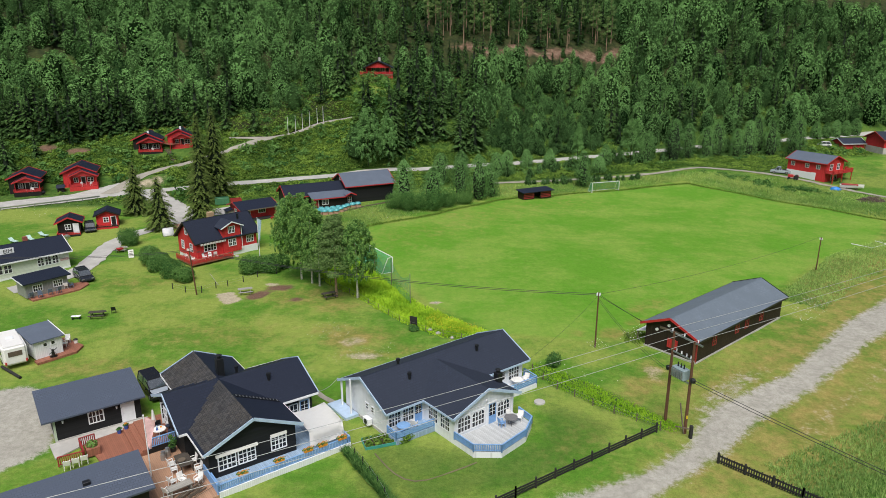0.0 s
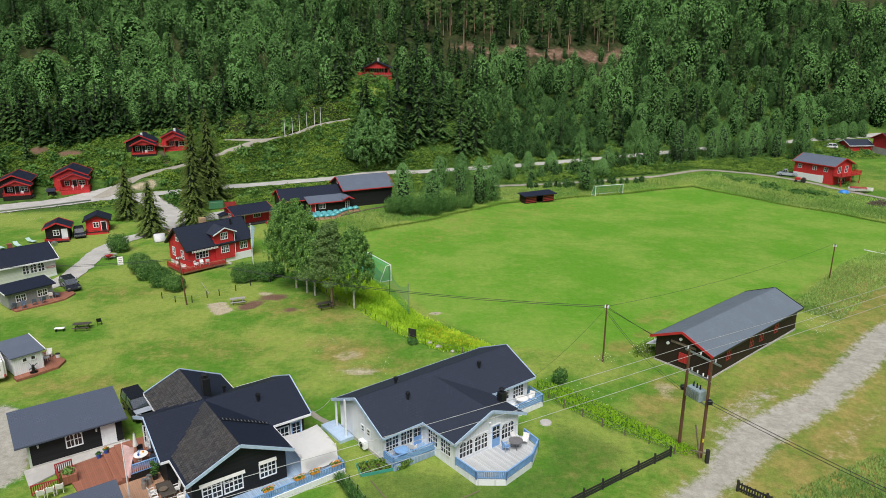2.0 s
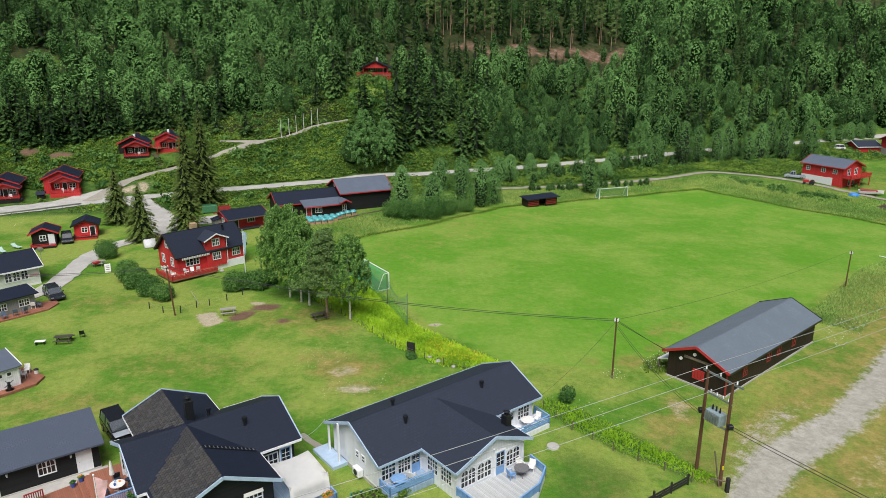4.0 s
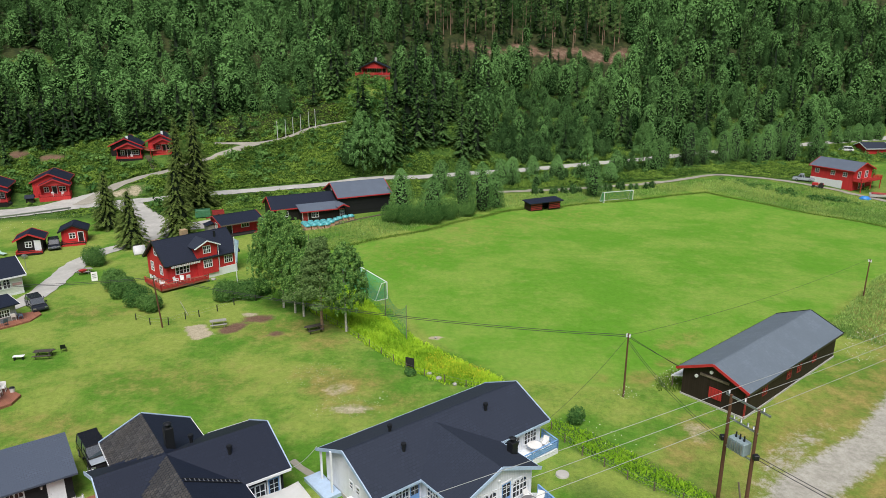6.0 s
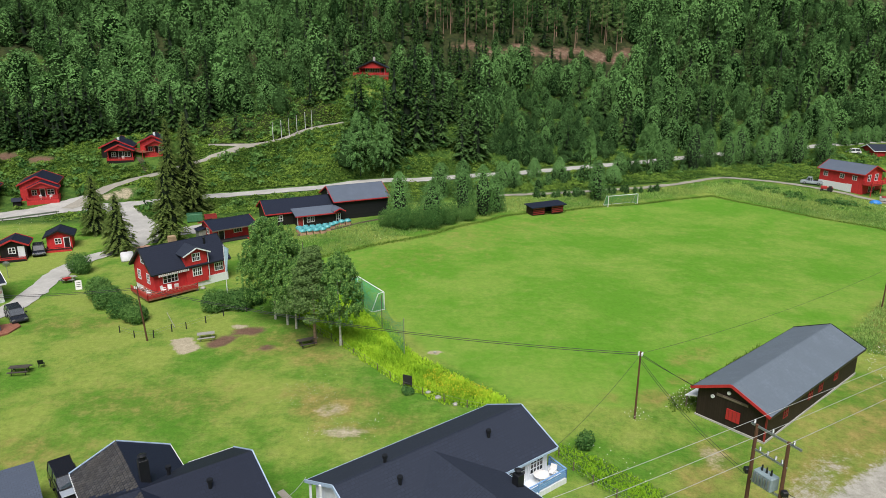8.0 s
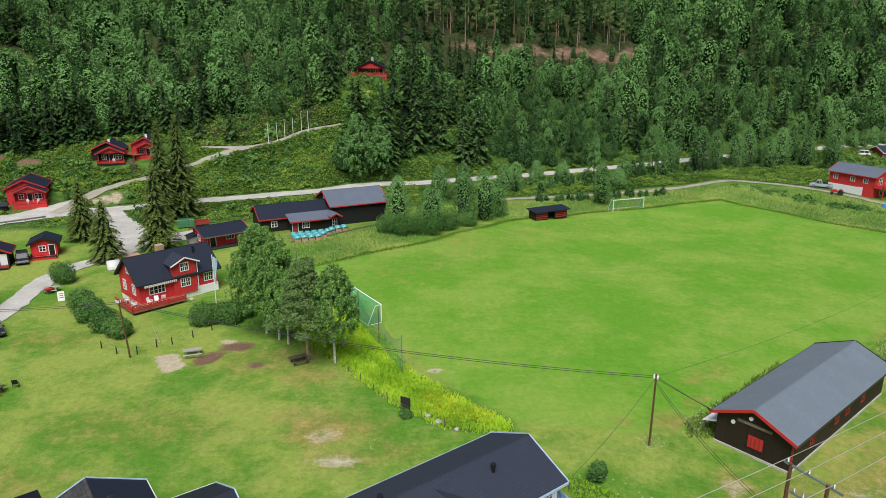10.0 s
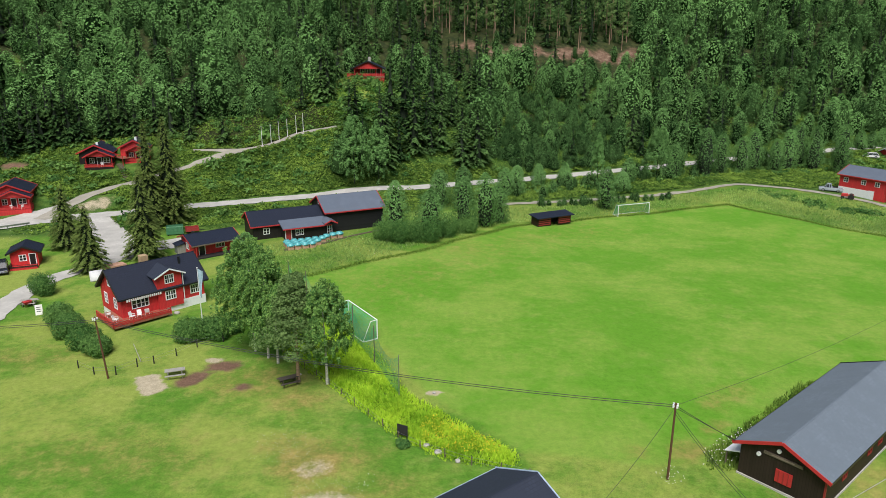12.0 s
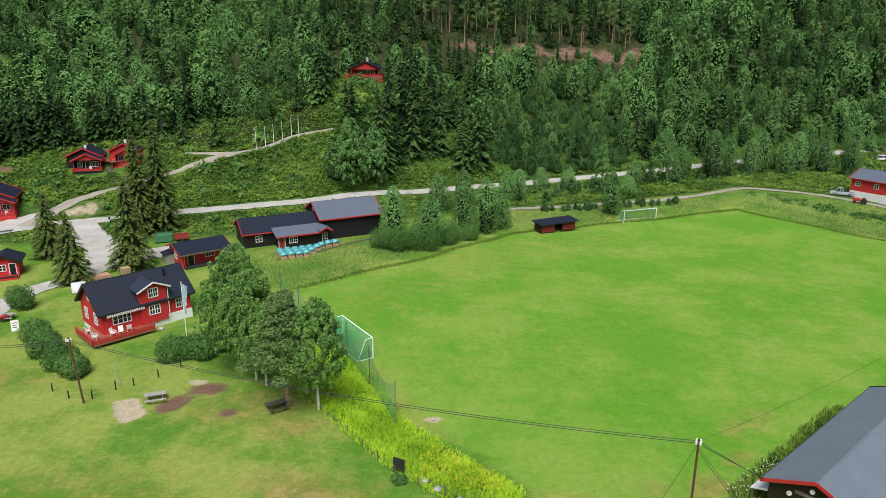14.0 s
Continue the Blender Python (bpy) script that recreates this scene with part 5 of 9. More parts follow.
for yy in (-0.2, -4.2, -8.3):
    part("balcony_post", beam(bmesh.new(), (-2.05, yy, -0.2), (-2.05, yy, 2.4), 0.16), M_RED, fr)
window(fr, 0, -2.4, 2.9, 1.2, 1.5, 180, 2, 2), window(fr, 0, -5.4, 2.9, 1.2, 1.5, 180, 2, 2), window(fr, 0, -4, 0.4, 2.4, 1.4, 180, 4, 1)
f2 = thing("house", pose(132.5, 214, tz(134, 216) - 0.4, 0, 0, 5), "large red house with grey cellar wall and dark roof", "house")
part("wall", prism(bmesh.new(), 0, 14, 4.2, 4.8, 6.6, c=4.2), M_REDB, f2)
part("cellar_wall", bx(-0.08, 14.08, -0.08, 8, -0.3, 2.3), M_CONC, f2)
gable_roof(f2, -0.6, 14.6, 4.8, 4.7, 6.8, M_ROOF, M_RED, c=4.2)
for xx in (2, 5.5):
    window(f2, xx, -0.02, 3.0, 1.1, 1.2, 270, 2, 2)
f3 = thing("garage", pose(124.5, 221.5, tz(127, 221) - 0.5, 0, 0, 5), "low red garage with dark roof", "garage")
part("wall", prism(bmesh.new(), 0, 7, 3, 2.6, 3.8, c=3), M_REDB, f3)
gable_roof(f3, -0.5, 7.5, 3.5, 2.55, 4.0, M_ROOF, M_WHITEP, c=3)

# ---- log dugout shed by the pitch ----
sd = thing("shed", pose(17.4, 154.4, tz(17, 154) - 0.05, 0, 0, 27), "low dark log shed with flat roof and open front", "shed")
part("wall", bx(0, 7.6, 1.9, 2.1, 0, 1.7), M_LOGB, sd)
part("wall", bx(0, 0.15, 0, 2, 0, 1.7), M_LOGB, sd)
part("wall", bx(7.45, 7.6, 0, 2, 0, 1.7), M_LOGB, sd)
part("front", bx(0.1, 3.0, -0.05, 0.1, 0, 1.55), M_LOGB, sd)
part("front", bx(4.6, 7.5, -0.05, 0.1, 0, 1.55), M_LOGB, sd)
for k in range(4):
    part("slat", beam(bmesh.new(), (0.2, -0.09, 0.3 + k * 0.36), (2.9, -0.09, 0.3 + k * 0.36), 0.05, 0.2), M_DKRED, sd)
    part("slat", beam(bmesh.new(), (4.7, -0.09, 0.3 + k * 0.36), (7.4, -0.09, 0.3 + k * 0.36), 0.05, 0.2), M_DKRED, sd)
part("roof", slab(bmesh.new(), [(-0.4, -0.6, 1.75), (8.0, -0.6, 1.75), (8.0, 2.5, 2.05), (-0.4, 2.5, 2.05)], 0.15), M_ROOFK, sd)


# ---- plants ----
def ring_trunk(h, r0, r1, n=5, lean=0.0, segs=3):
    """Vertices and triangles of a tapered trunk."""
    V, F = [], []
    for s in range(segs + 1):
        f = s / segs
        r = r0 + (r1 - r0) * f
        for k in range(n):
            a = k * math.tau / n
            V.append((math.cos(a) * r + lean * f * f, math.sin(a) * r, h * f))
    for s in range(segs):
        for k in range(n):
            a, b = s * n + k, s * n + (k + 1) % n
            F += [(a, b, a + n), (b, b + n, a + n)]
    return np.array(V, float), np.array(F, int)


def wood_spruce(rng, H=13.0, R=2.6, boughs=145, sprays=6):
    """A spruce of the wood: boughs in uneven whorls, each feathered with small hanging sprays."""
    Vt, Ft = ring_trunk(H * 0.97, 0.012 * H, 0.01)
    whorls = 20
    f = 0.04 + 0.96 * ((np.sort(rng.integers(0, whorls, boughs)) + rng.uniform(0, 0.75, boughs)) / whorls) ** 1.35
    az = rng.uniform(0, math.tau, boughs)
    reach = (R * (1 - f) ** 0.85 + 0.15) * rng.uniform(0.68, 1.12, boughs)
    droop = rng.uniform(0.12, 0.42, boughs)
    k = np.repeat(np.arange(boughs), sprays)
    n = len(k)
    rho = np.clip(np.tile(np.linspace(0.34, 0.92, sprays), boughs) + rng.uniform(-0.08, 0.08, n), 0.2, 1)
    a, r = az[k], reach[k]
    side = np.where(np.tile(np.arange(sprays), boughs) == sprays - 1, 0.0, rng.uniform(-1.2, 1.2, n))
    ln = (0.22 * r + 0.28) * rng.uniform(0.7, 1.3, n)
    w = ln * rng.uniform(0.3, 0.5, n)
    P = np.stack([np.cos(a) * r * rho, np.sin(a) * r * rho, H * f[k] + 0.15 * r - r * droop[k] * rho ** 1.5], -1)
    o = np.stack([np.cos(a + side), np.sin(a + side), -rng.uniform(0.1, 0.6, n)], -1) * ln[:, None]
    p = np.stack([-np.sin(a + side), np.cos(a + side), rng.uniform(-0.4, 0.4, n)], -1) * w[:, None]
    V = np.stack([P - o * 0.35 + p, P + o * 0.75, P - o * 0.35 - p], 1).reshape(-1, 3)
    F = np.arange(n * 3).reshape(-1, 3)
    # dark cone inside the boughs, its colour standing in for the shade there
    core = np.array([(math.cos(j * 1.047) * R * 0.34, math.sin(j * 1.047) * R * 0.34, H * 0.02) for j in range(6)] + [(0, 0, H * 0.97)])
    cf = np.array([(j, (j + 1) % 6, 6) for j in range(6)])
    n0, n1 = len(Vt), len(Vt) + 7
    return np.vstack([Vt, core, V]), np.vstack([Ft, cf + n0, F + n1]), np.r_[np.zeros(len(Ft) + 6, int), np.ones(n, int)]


def yard_spruce(rng, H=14.0, R=3.8, fronds=7000):
    """A near spruce: tiers of separate boughs carrying many short drooping sprays."""
    Vt, Ft = ring_trunk(H * 0.97, 0.014 * H, 0.01, n=8)
    tiers, boughs = int(H * 2.2), 17
    az = rng.uniform(0, math.tau, (tiers, boughs))
    reach = rng.uniform(0.8, 1.06, (tiers, boughs))
    jump = rng.normal(0, 0.1, (tiers, boughs))
    ft = 0.05 + 0.95 * ((np.arange(tiers) + 0.3) / tiers) ** 0.9
    rt = R * (1 - ft) ** 0.82 * np.minimum(1, 0.6 + 4 * ft) + 0.12
    t = rng.choice(tiers, fronds, p=(rt + 0.3) / (rt + 0.3).sum())
    b = rng.integers(0, boughs, fronds)
    rho = np.sqrt(rng.uniform(0.04, 1, fronds))
    r, a = rt[t] * reach[t, b], az[t, b]
    side = rng.uniform(-1.15, 1.15, fronds)
    px, py = np.cos(a) * r * rho, np.sin(a) * r * rho
    pz = H * ft[t] + jump[t, b] + 0.16 * r - r * 0.36 * rho ** 1.6 + rng.normal(0, 0.05, fronds)
    ln = np.clip(0.07 * r + 0.16, 0.15, 0.36) * rng.uniform(0.6, 1.3, fronds)
    dx, dy = np.cos(a + side), np.sin(a + side)
    w = ln * 0.25
    V = np.stack([np.stack([px, py, pz], -1), np.stack([px + dx * ln * 0.5 - dy * w, py + dy * ln * 0.5 + dx * w, pz - ln * 0.2], -1),
                  np.stack([px + dx * ln, py + dy * ln, pz - ln * 0.28], -1), np.stack([px + dx * ln * 0.5 + dy * w, py + dy * ln * 0.5 - dx * w, pz - ln * 0.2], -1)], 1).reshape(-1, 3)
    i = np.arange(fronds)[:, None] * 4
    F = np.concatenate([i + [0, 1, 2], i + [0, 2, 3]], 1).reshape(-1, 3)
    # core round the stem, coloured near black to stand for the crown's inner shade
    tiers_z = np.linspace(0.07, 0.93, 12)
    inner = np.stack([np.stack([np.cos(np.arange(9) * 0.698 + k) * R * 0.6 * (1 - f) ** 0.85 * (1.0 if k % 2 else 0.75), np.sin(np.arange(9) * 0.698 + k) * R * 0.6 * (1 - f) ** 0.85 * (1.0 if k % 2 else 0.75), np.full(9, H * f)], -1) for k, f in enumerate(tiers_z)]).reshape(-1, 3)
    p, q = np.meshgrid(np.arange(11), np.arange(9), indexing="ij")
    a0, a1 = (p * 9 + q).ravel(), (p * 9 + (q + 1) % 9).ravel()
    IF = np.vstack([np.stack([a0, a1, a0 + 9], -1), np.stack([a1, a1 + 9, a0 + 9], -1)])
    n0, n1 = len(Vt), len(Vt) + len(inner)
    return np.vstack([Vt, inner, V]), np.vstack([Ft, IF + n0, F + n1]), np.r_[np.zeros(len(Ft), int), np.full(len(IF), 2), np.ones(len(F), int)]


def leaf_cloud(rng, centres, radii, count, size, single=False):
    """Small kinked leaf sprays filling the shells of several lobes."""
    k = rng.integers(0, len(centres), count)
    u = rng.normal(size=(count, 3))
    u /= np.linalg.norm(u, axis=1)[:, None]
    rad = rng.uniform(0.72, 1.06, count)[:, None]
    P = np.array(centres)[k] + u * np.array(radii)[k] * rad
    nrm = u * 0.9 + np.array([0, 0, 0.4]) + rng.normal(size=(count, 3)) * 0.42
    nrm /= np.linalg.norm(nrm, axis=1)[:, None]
    d1 = np.cross(nrm, rng.normal(size=(count, 3)))
    d1 /= np.linalg.norm(d1, axis=1)[:, None] + 1e-9
    d2 = np.cross(nrm, d1)
    s = size * rng.uniform(0.6, 1.4, count)[:, None]
    if single:
        V = np.stack([P - d1 * s, P + d1 * s * 0.7 + d2 * s * 0.6 - nrm * s * 0.2, P + d1 * s * 0.7 - d2 * s * 0.6 - nrm * s * 0.2], 1).reshape(-1, 3)
        return V, np.arange(count * 3).reshape(-1, 3)
    V = np.stack([P - d1 * s, P + d2 * s * 0.6 - nrm * s * 0.2, P + d1 * s - nrm * s * 0.25, P - d2 * s * 0.6 - nrm * s * 0.1], 1).reshape(-1, 3)
    i = np.arange(count)[:, None] * 4
    F = np.concatenate([i + [0, 1, 2], i + [0, 2, 3]], 1).reshape(-1, 3)
    return V, F


def crown_proto(rng, H=10.0, R=2.7, clumps=42, per=16, size=0.3, low=0.05, point=0.3, r0=0.1, droop=0.0):
    """A stem and a crown of many separate leaf clumps, with gaps between them."""
    Vt, Ft = ring_trunk(H * 0.82, r0, 0.03, lean=rng.uniform(-0.04, 0.04) * H)
    u = rng.normal(size=(clumps * 3, 3))
    u /= np.linalg.norm(u, axis=1)[:, None]
    u = u[u[:, 2] > rng.uniform(-1.1, 0.0, len(u))][:clumps]
    n = len(u)
    half = H * (1 - low) / 2
    side = rng.uniform(0.82, 1.18, 8)
    reach = rng.uniform(0.5, 1.0, n) ** 0.7 * np.interp(np.arctan2(u[:, 1], u[:, 0]), np.linspace(-math.pi, math.pi, 9), np.r_[side, side[:1]])
    taper = 1.04 - point * (u[:, 2] + 0.3)
    C = np.stack([u[:, 0] * reach * R * taper, u[:, 1] * reach * R * taper, H * low + half + u[:, 2] * (0.3 + 0.7 * reach) * half], -1)
    cr = R * 2.1 / math.sqrt(clumps) * rng.uniform(0.65, 1.25, n)
    k = np.repeat(np.arange(n), per)
    m = len(k)
    v = rng.normal(size=(m, 3)) * 0.8 + u[k] * 0.7 + np.array([0, 0, 0.5])
    v /= np.linalg.norm(v, axis=1)[:, None]
    depth = rng.uniform(0.25, 1.06, m) ** 0.6
    P = C[k] + v * (cr[k] * depth)[:, None] * np.array([1, 1, 0.85])
    P[:, 2] -= droop * cr[k] * rng.uniform(0, 1, m) ** 2 * 2.4
    nrm = v + np.array([0, 0, 0.25]) + rng.normal(size=(m, 3)) * 0.33
    nrm /= np.linalg.norm(nrm, axis=1)[:, None]
    d1 = np.cross(nrm, rng.normal(size=(m, 3)))
    d1 /= np.linalg.norm(d1, axis=1)[:, None] + 1e-9
    d2 = np.cross(nrm, d1)
    q = size * rng.uniform(0.6, 1.4, m)[:, None]
    V = np.stack([P - d1 * q, P + d1 * q * 0.8 + d2 * q * 0.75, P + d1 * q * 0.8 - d2 * q * 0.75], 1).reshape(-1, 3)
    F = np.arange(m * 3).reshape(-1, 3)
    mi = np.r_[np.zeros(len(Ft), int), np.ones(len(F), int)]
    V, F = np.vstack([Vt, V]), np.vstack([Ft, F + len(Vt)])
    return V, F, mi


def wood_crown(rng, H=8.0, R=2.6, leaves=480, size=0.24, wide=0.36, core=1.0):
    """A leafy tree of the wood: leaf sprays over an uneven, lobed core to the ground, painted as inner shade."""
    Vt, Ft = ring_trunk(H * 0.6, 0.12, 0.05)
    D = rng.normal(size=(11, 3))
    D /= np.linalg.norm(D, axis=1)[:, None]

    def surface(az, t):
        fall = np.where(t > wide, (t - wide) / (1 - wide), (wide - t) / (wide + 0.1))
        r = np.sqrt(np.maximum(1 - fall ** 2, 0.0)) * (1.05 - 0.25 * t)
        u = np.stack([np.cos(az) * r, np.sin(az) * r, 2 * t - 0.9], -1)
        u /= np.linalg.norm(u, axis=-1)[..., None]
        near = (u @ D.T).max(-1)
        return r * R * (0.74 + 0.42 * np.exp(-(1 - near) * 7)), u
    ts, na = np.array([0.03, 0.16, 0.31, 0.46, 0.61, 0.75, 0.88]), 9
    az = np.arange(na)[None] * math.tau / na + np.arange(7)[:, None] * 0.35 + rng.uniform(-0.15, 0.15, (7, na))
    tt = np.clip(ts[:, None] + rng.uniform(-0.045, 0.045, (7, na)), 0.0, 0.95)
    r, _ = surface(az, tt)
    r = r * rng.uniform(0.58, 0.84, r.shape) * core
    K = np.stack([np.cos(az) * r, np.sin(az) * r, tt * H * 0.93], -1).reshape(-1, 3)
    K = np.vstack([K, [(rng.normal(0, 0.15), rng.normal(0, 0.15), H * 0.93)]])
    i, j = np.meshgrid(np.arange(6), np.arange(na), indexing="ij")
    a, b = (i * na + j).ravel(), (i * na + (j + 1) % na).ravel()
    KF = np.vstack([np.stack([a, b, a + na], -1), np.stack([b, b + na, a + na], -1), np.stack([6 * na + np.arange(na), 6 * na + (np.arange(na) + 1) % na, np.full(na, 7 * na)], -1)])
    t, az = rng.uniform(0.0, 1.0, leaves) ** 0.85, rng.uniform(0, math.tau, leaves)
    r, u = surface(az, t)
    r = r * rng.uniform(0.72, 1.2, leaves) + 0.06
    P = np.stack([np.cos(az) * r, np.sin(az) * r, t * H + rng.uniform(-0.1, 0.28, leaves)], -1)
    nrm = u * 0.9 + (u - D[(u @ D.T).argmax(1)] * 0.8) * 0.8 + np.array([0, 0, 0.3]) + rng.normal(size=(leaves, 3)) * 0.45
    nrm /= np.linalg.norm(nrm, axis=1)[:, None]
    d1 = np.cross(nrm, rng.normal(size=(leaves, 3)))
    d1 /= np.linalg.norm(d1, axis=1)[:, None] + 1e-9
    d2 = np.cross(nrm, d1)
    q = size * rng.uniform(0.6, 1.4, leaves)[:, None]
    V = np.stack([P - d1 * q, P + d1 * q * 0.8 + d2 * q * 0.75, P + d1 * q * 0.8 - d2 * q * 0.75], 1).reshape(-1, 3)
    F = np.arange(leaves * 3).reshape(-1, 3)
    n0, n1 = len(Vt), len(Vt) + len(K)
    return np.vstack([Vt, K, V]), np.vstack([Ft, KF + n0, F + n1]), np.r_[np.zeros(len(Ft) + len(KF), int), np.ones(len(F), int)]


def pine_proto(rng, H=15.0, R=1.7, bare=0.5, count=260, tiers=9):
    Vt, Ft = ring_trunk(H * 0.95, 0.2, 0.06)
    cs, rs = [], []
    for i in range(tiers):
        f = bare + (1 - bare) * (i + 0.3) / tiers
        a, sp = i * 2.4, R * (0.6 if tiers < 10 else rng.uniform(0.3, 0.85)) * (1.15 - (f - bare) / (1 - bare))
        cs.append((math.cos(a) * sp, math.sin(a) * sp, H * f))
        q = R * (0.5 if tiers < 10 else rng.uniform(0.22, 0.4)) * (1.2 - 0.6 * (f - bare) / (1 - bare))
        rs.append((q, q, q * 0.5))
    V, F = leaf_cloud(rng, cs, rs, count, 0.36 if count < 1000 else 0.105)
    return np.vstack([Vt, V]), np.vstack([Ft, F + len(Vt)]), np.r_[np.zeros(len(Ft), int), np.ones(len(F), int)]


def bush_proto(rng, R=1.0, count=160, size=0.26, flat=0.8, single=False):
    cs = [(rng.uniform(-0.5, 0.5) * R, rng.uniform(-0.5, 0.5) * R, R * flat * rng.uniform(0.35, 0.7)) for _ in range(5)]
    rs = [(R * 0.62, R * 0.62, R * 0.55 * flat)] * 5
    return leaf_cloud(rng, cs, rs, count, size, single)


def scatter(protos, places):
    """Joins copies of protos: places rows of (proto index, x, y, z, scale, height scale, turn, tint)."""
    Vs, Fs, Ms, Ts, off = [], [], [], [], 0
    for k, x, y, z, s, hs, a, t in places:
        V, F, m = protos[int(k)]
        c, sn = math.cos(a), math.sin(a)
        W = np.empty_like(V)
        W[:, 0] = (V[:, 0] * c - V[:, 1] * sn) * s + x
        W[:, 1] = (V[:, 0] * sn + V[:, 1] * c) * s + y
        W[:, 2] = V[:, 2] * s * hs + z
        Vs.append(W), Fs.append(F + off), Ms.append(m), Ts.append(np.full(len(V), t))
        off += len(V)
    return np.vstack(Vs), np.vstack(Fs), np.concatenate(Ms), np.concatenate(Ts)


rng = np.random.default_rng(11)
SPRUCES = [wood_spruce(rng, H=rng.uniform(11.5, 15.0), R=rng.uniform(2.7, 3.5)) for _ in range(6)]
BIRCHES = [wood_crown(rng, rng.uniform(6.2, 8.6), rng.uniform(2.2, 2.9), 690, 0.215, rng.uniform(0.28, 0.46)) for _ in range(9)]
BIRCHES += [wood_crown(rng, rng.uniform(6.2, 8.6), rng.uniform(2.2, 2.9), 380, 0.29, rng.uniform(0.28, 0.46)) for _ in range(5)]
PINES = [pine_proto(rng, H=rng.uniform(15, 18), R=2.2, bare=0.4, count=420) for _ in range(3)]


def in_clearing(x, y):
    return 2 < x < 68 and clearing_off(x, y) < 1.1


def clear_of(x, y):
    """Where no wood stands: roads, cabin plots, the open slope and the felled patch."""
    d = y - hill_foot(x)
    if d < (2.5 if -24 < x < 100 else 6) or (x < -48 and d < 29):
        return True
    for line, half in ((MAIN_ROAD, 4.5), (UPPER_ROAD, 4.0), (SIDE_ROAD, 3.0)):
        if line_mask(np.array(x), np.array(y), line, half, 0.01) > 0.5:
            return True
    if -57 < x < -27 and y < 195 or -80 < x < -24 and 150 < y < 184 + (x + 60) * 0.22 and y < 200:
        return True
    if math.hypot((x + 90) / 9, (y - 157) / 7) < 1 or math.hypot((x + 82) / 8, (y - 161) / 7) < 1 or math.hypot((x + 71) / 11, (y - 179) / 8) < 1:
        return True
    if math.hypot((x + 20) / 8, (y - 203) / 15) < 1 or in_clearing(x, y) and noise.noise(Vector((x * 0.4, y * 0.4, 9.0))) < 0.22:
        return True
    if math.hypot((x + 117) / 8, (y - 216) / 5) < 1 or (x > 112 and y < 232):
        return True
    return False


wood = {"spruce": [], "birch": [], "pine": []}
step = 4.75
for iy in range(int((345 - 145) / step)):
    for ix in range(int((400) / step)):
        x = -190 + (ix + 0.5 * (iy % 2)) * step + rng.uniform(-2.0, 2.0)
        y = 145 + iy * step + rng.uniform(-2.0, 2.0)
        if abs(x) > 0.66 * y + 5 or clear_of(x, y):
            continue
        z = float(sheet_z(x, y))
        if z > 33 + 0.075 * y + 2:
            continue
        d = y - hill_foot(x)
        q = noise.noise(Vector((x * 0.03, y * 0.04, 0.3))) + 0.5 * noise.noise(Vector((x * 0.11, y * 0.11, 4.0)))
        # share of conifers, crown size and leaf tone from stand to stand
        if x < -48:
            conifer, size, leaf = (0.9, 1.0, 0.5) if d < 36 else (0.14 + 0.5 * q, 1.12, 0.66) if d < 90 else (0.12, 1.15, 0.42)
        elif x < -30:
            conifer, size, leaf = (0.25 + 0.6 * q, 1.05, 0.5) if d < 72 else (0.3, 1.05, 0.3)
        elif x < 2 and d > 42:
            conifer, size, leaf = 0.74 + q, 0.85, 0.5
        elif x < 13:
            conifer, size, leaf = 0.84 + 0.4 * q, 1.15, 0.5
        elif x < 46 and y < 232:
            conifer, size, leaf = 0.05, 0.62, 0.3
        elif y > 292:
            conifer, size, leaf = 0.32 + q, 1.1, 0.45
        else:
            conifer, size, leaf = 0.2 + 0.8 * q, 1.0, 0.45
        if -8 < x < 66 and y > clearing_y(x) + 2:
            conifer, size = (0.9, 0.7) if y < clearing_y(x) + 17 else (0.8, 1.0)
        low = 0.5 if 0 < x < 68 and -15 < y - clearing_y(x) < 0 else 1.0
        pine = -8 < x < 66 and 2 < y - clearing_y(x) < 17
        if pine and rng.random() < 0.72:
            wood["pine"].append((rng.integers(3), x, y, z - 0.2, rng.uniform(0.75, 1.0), 1, rng.uniform(0, 6.3), rng.uniform(0, 1)))
        elif rng.random() < conifer:
            s = rng.uniform(0.62, 1.08) * (1.12 if -32 < x < 12 and d < 45 else 0.9) * low
            wood["spruce"].append((rng.integers(6), x, y, z - 0.2, s, rng.uniform(0.92, 1.2), rng.uniform(0, 6.3), np.clip(0.3 - 0.25 * q + rng.uniform(-0.25, 0.4), 0, 1)))
        else:
            s = rng.uniform(0.62, 1.12) * (1.3 if rng.random() < 0.18 else 1) * size * (low + 0.06)
            tall = rng.uniform(0.8, 1.05) if size < 0.8 or x < -48 else rng.uniform(0.85, 1.3)
            wood["birch"].append((rng.integers(9) if y < 255 else 9 + rng.integers(5), x, y, z - 0.4, s, tall, rng.uniform(0, 6.3), np.clip(leaf + 0.1 - 0.3 * q + rng.normal(0, 0.3), 0, 1)))
# lone spruces on the open slope below the wood
for x, y, s in ((-106, 168, 0.8), (-101.5, 162, 0.85), (-112, 172, 0.95), (-99, 170, 0.6), (-50.5, 188, 0.7), (-113, 160, 0.9)):
    wood["spruce"].append((rng.integers(6), x, y, float(sheet_z(x, y)) - 0.2, s, 1.0, rng.uniform(0, 6.3), 0.5))
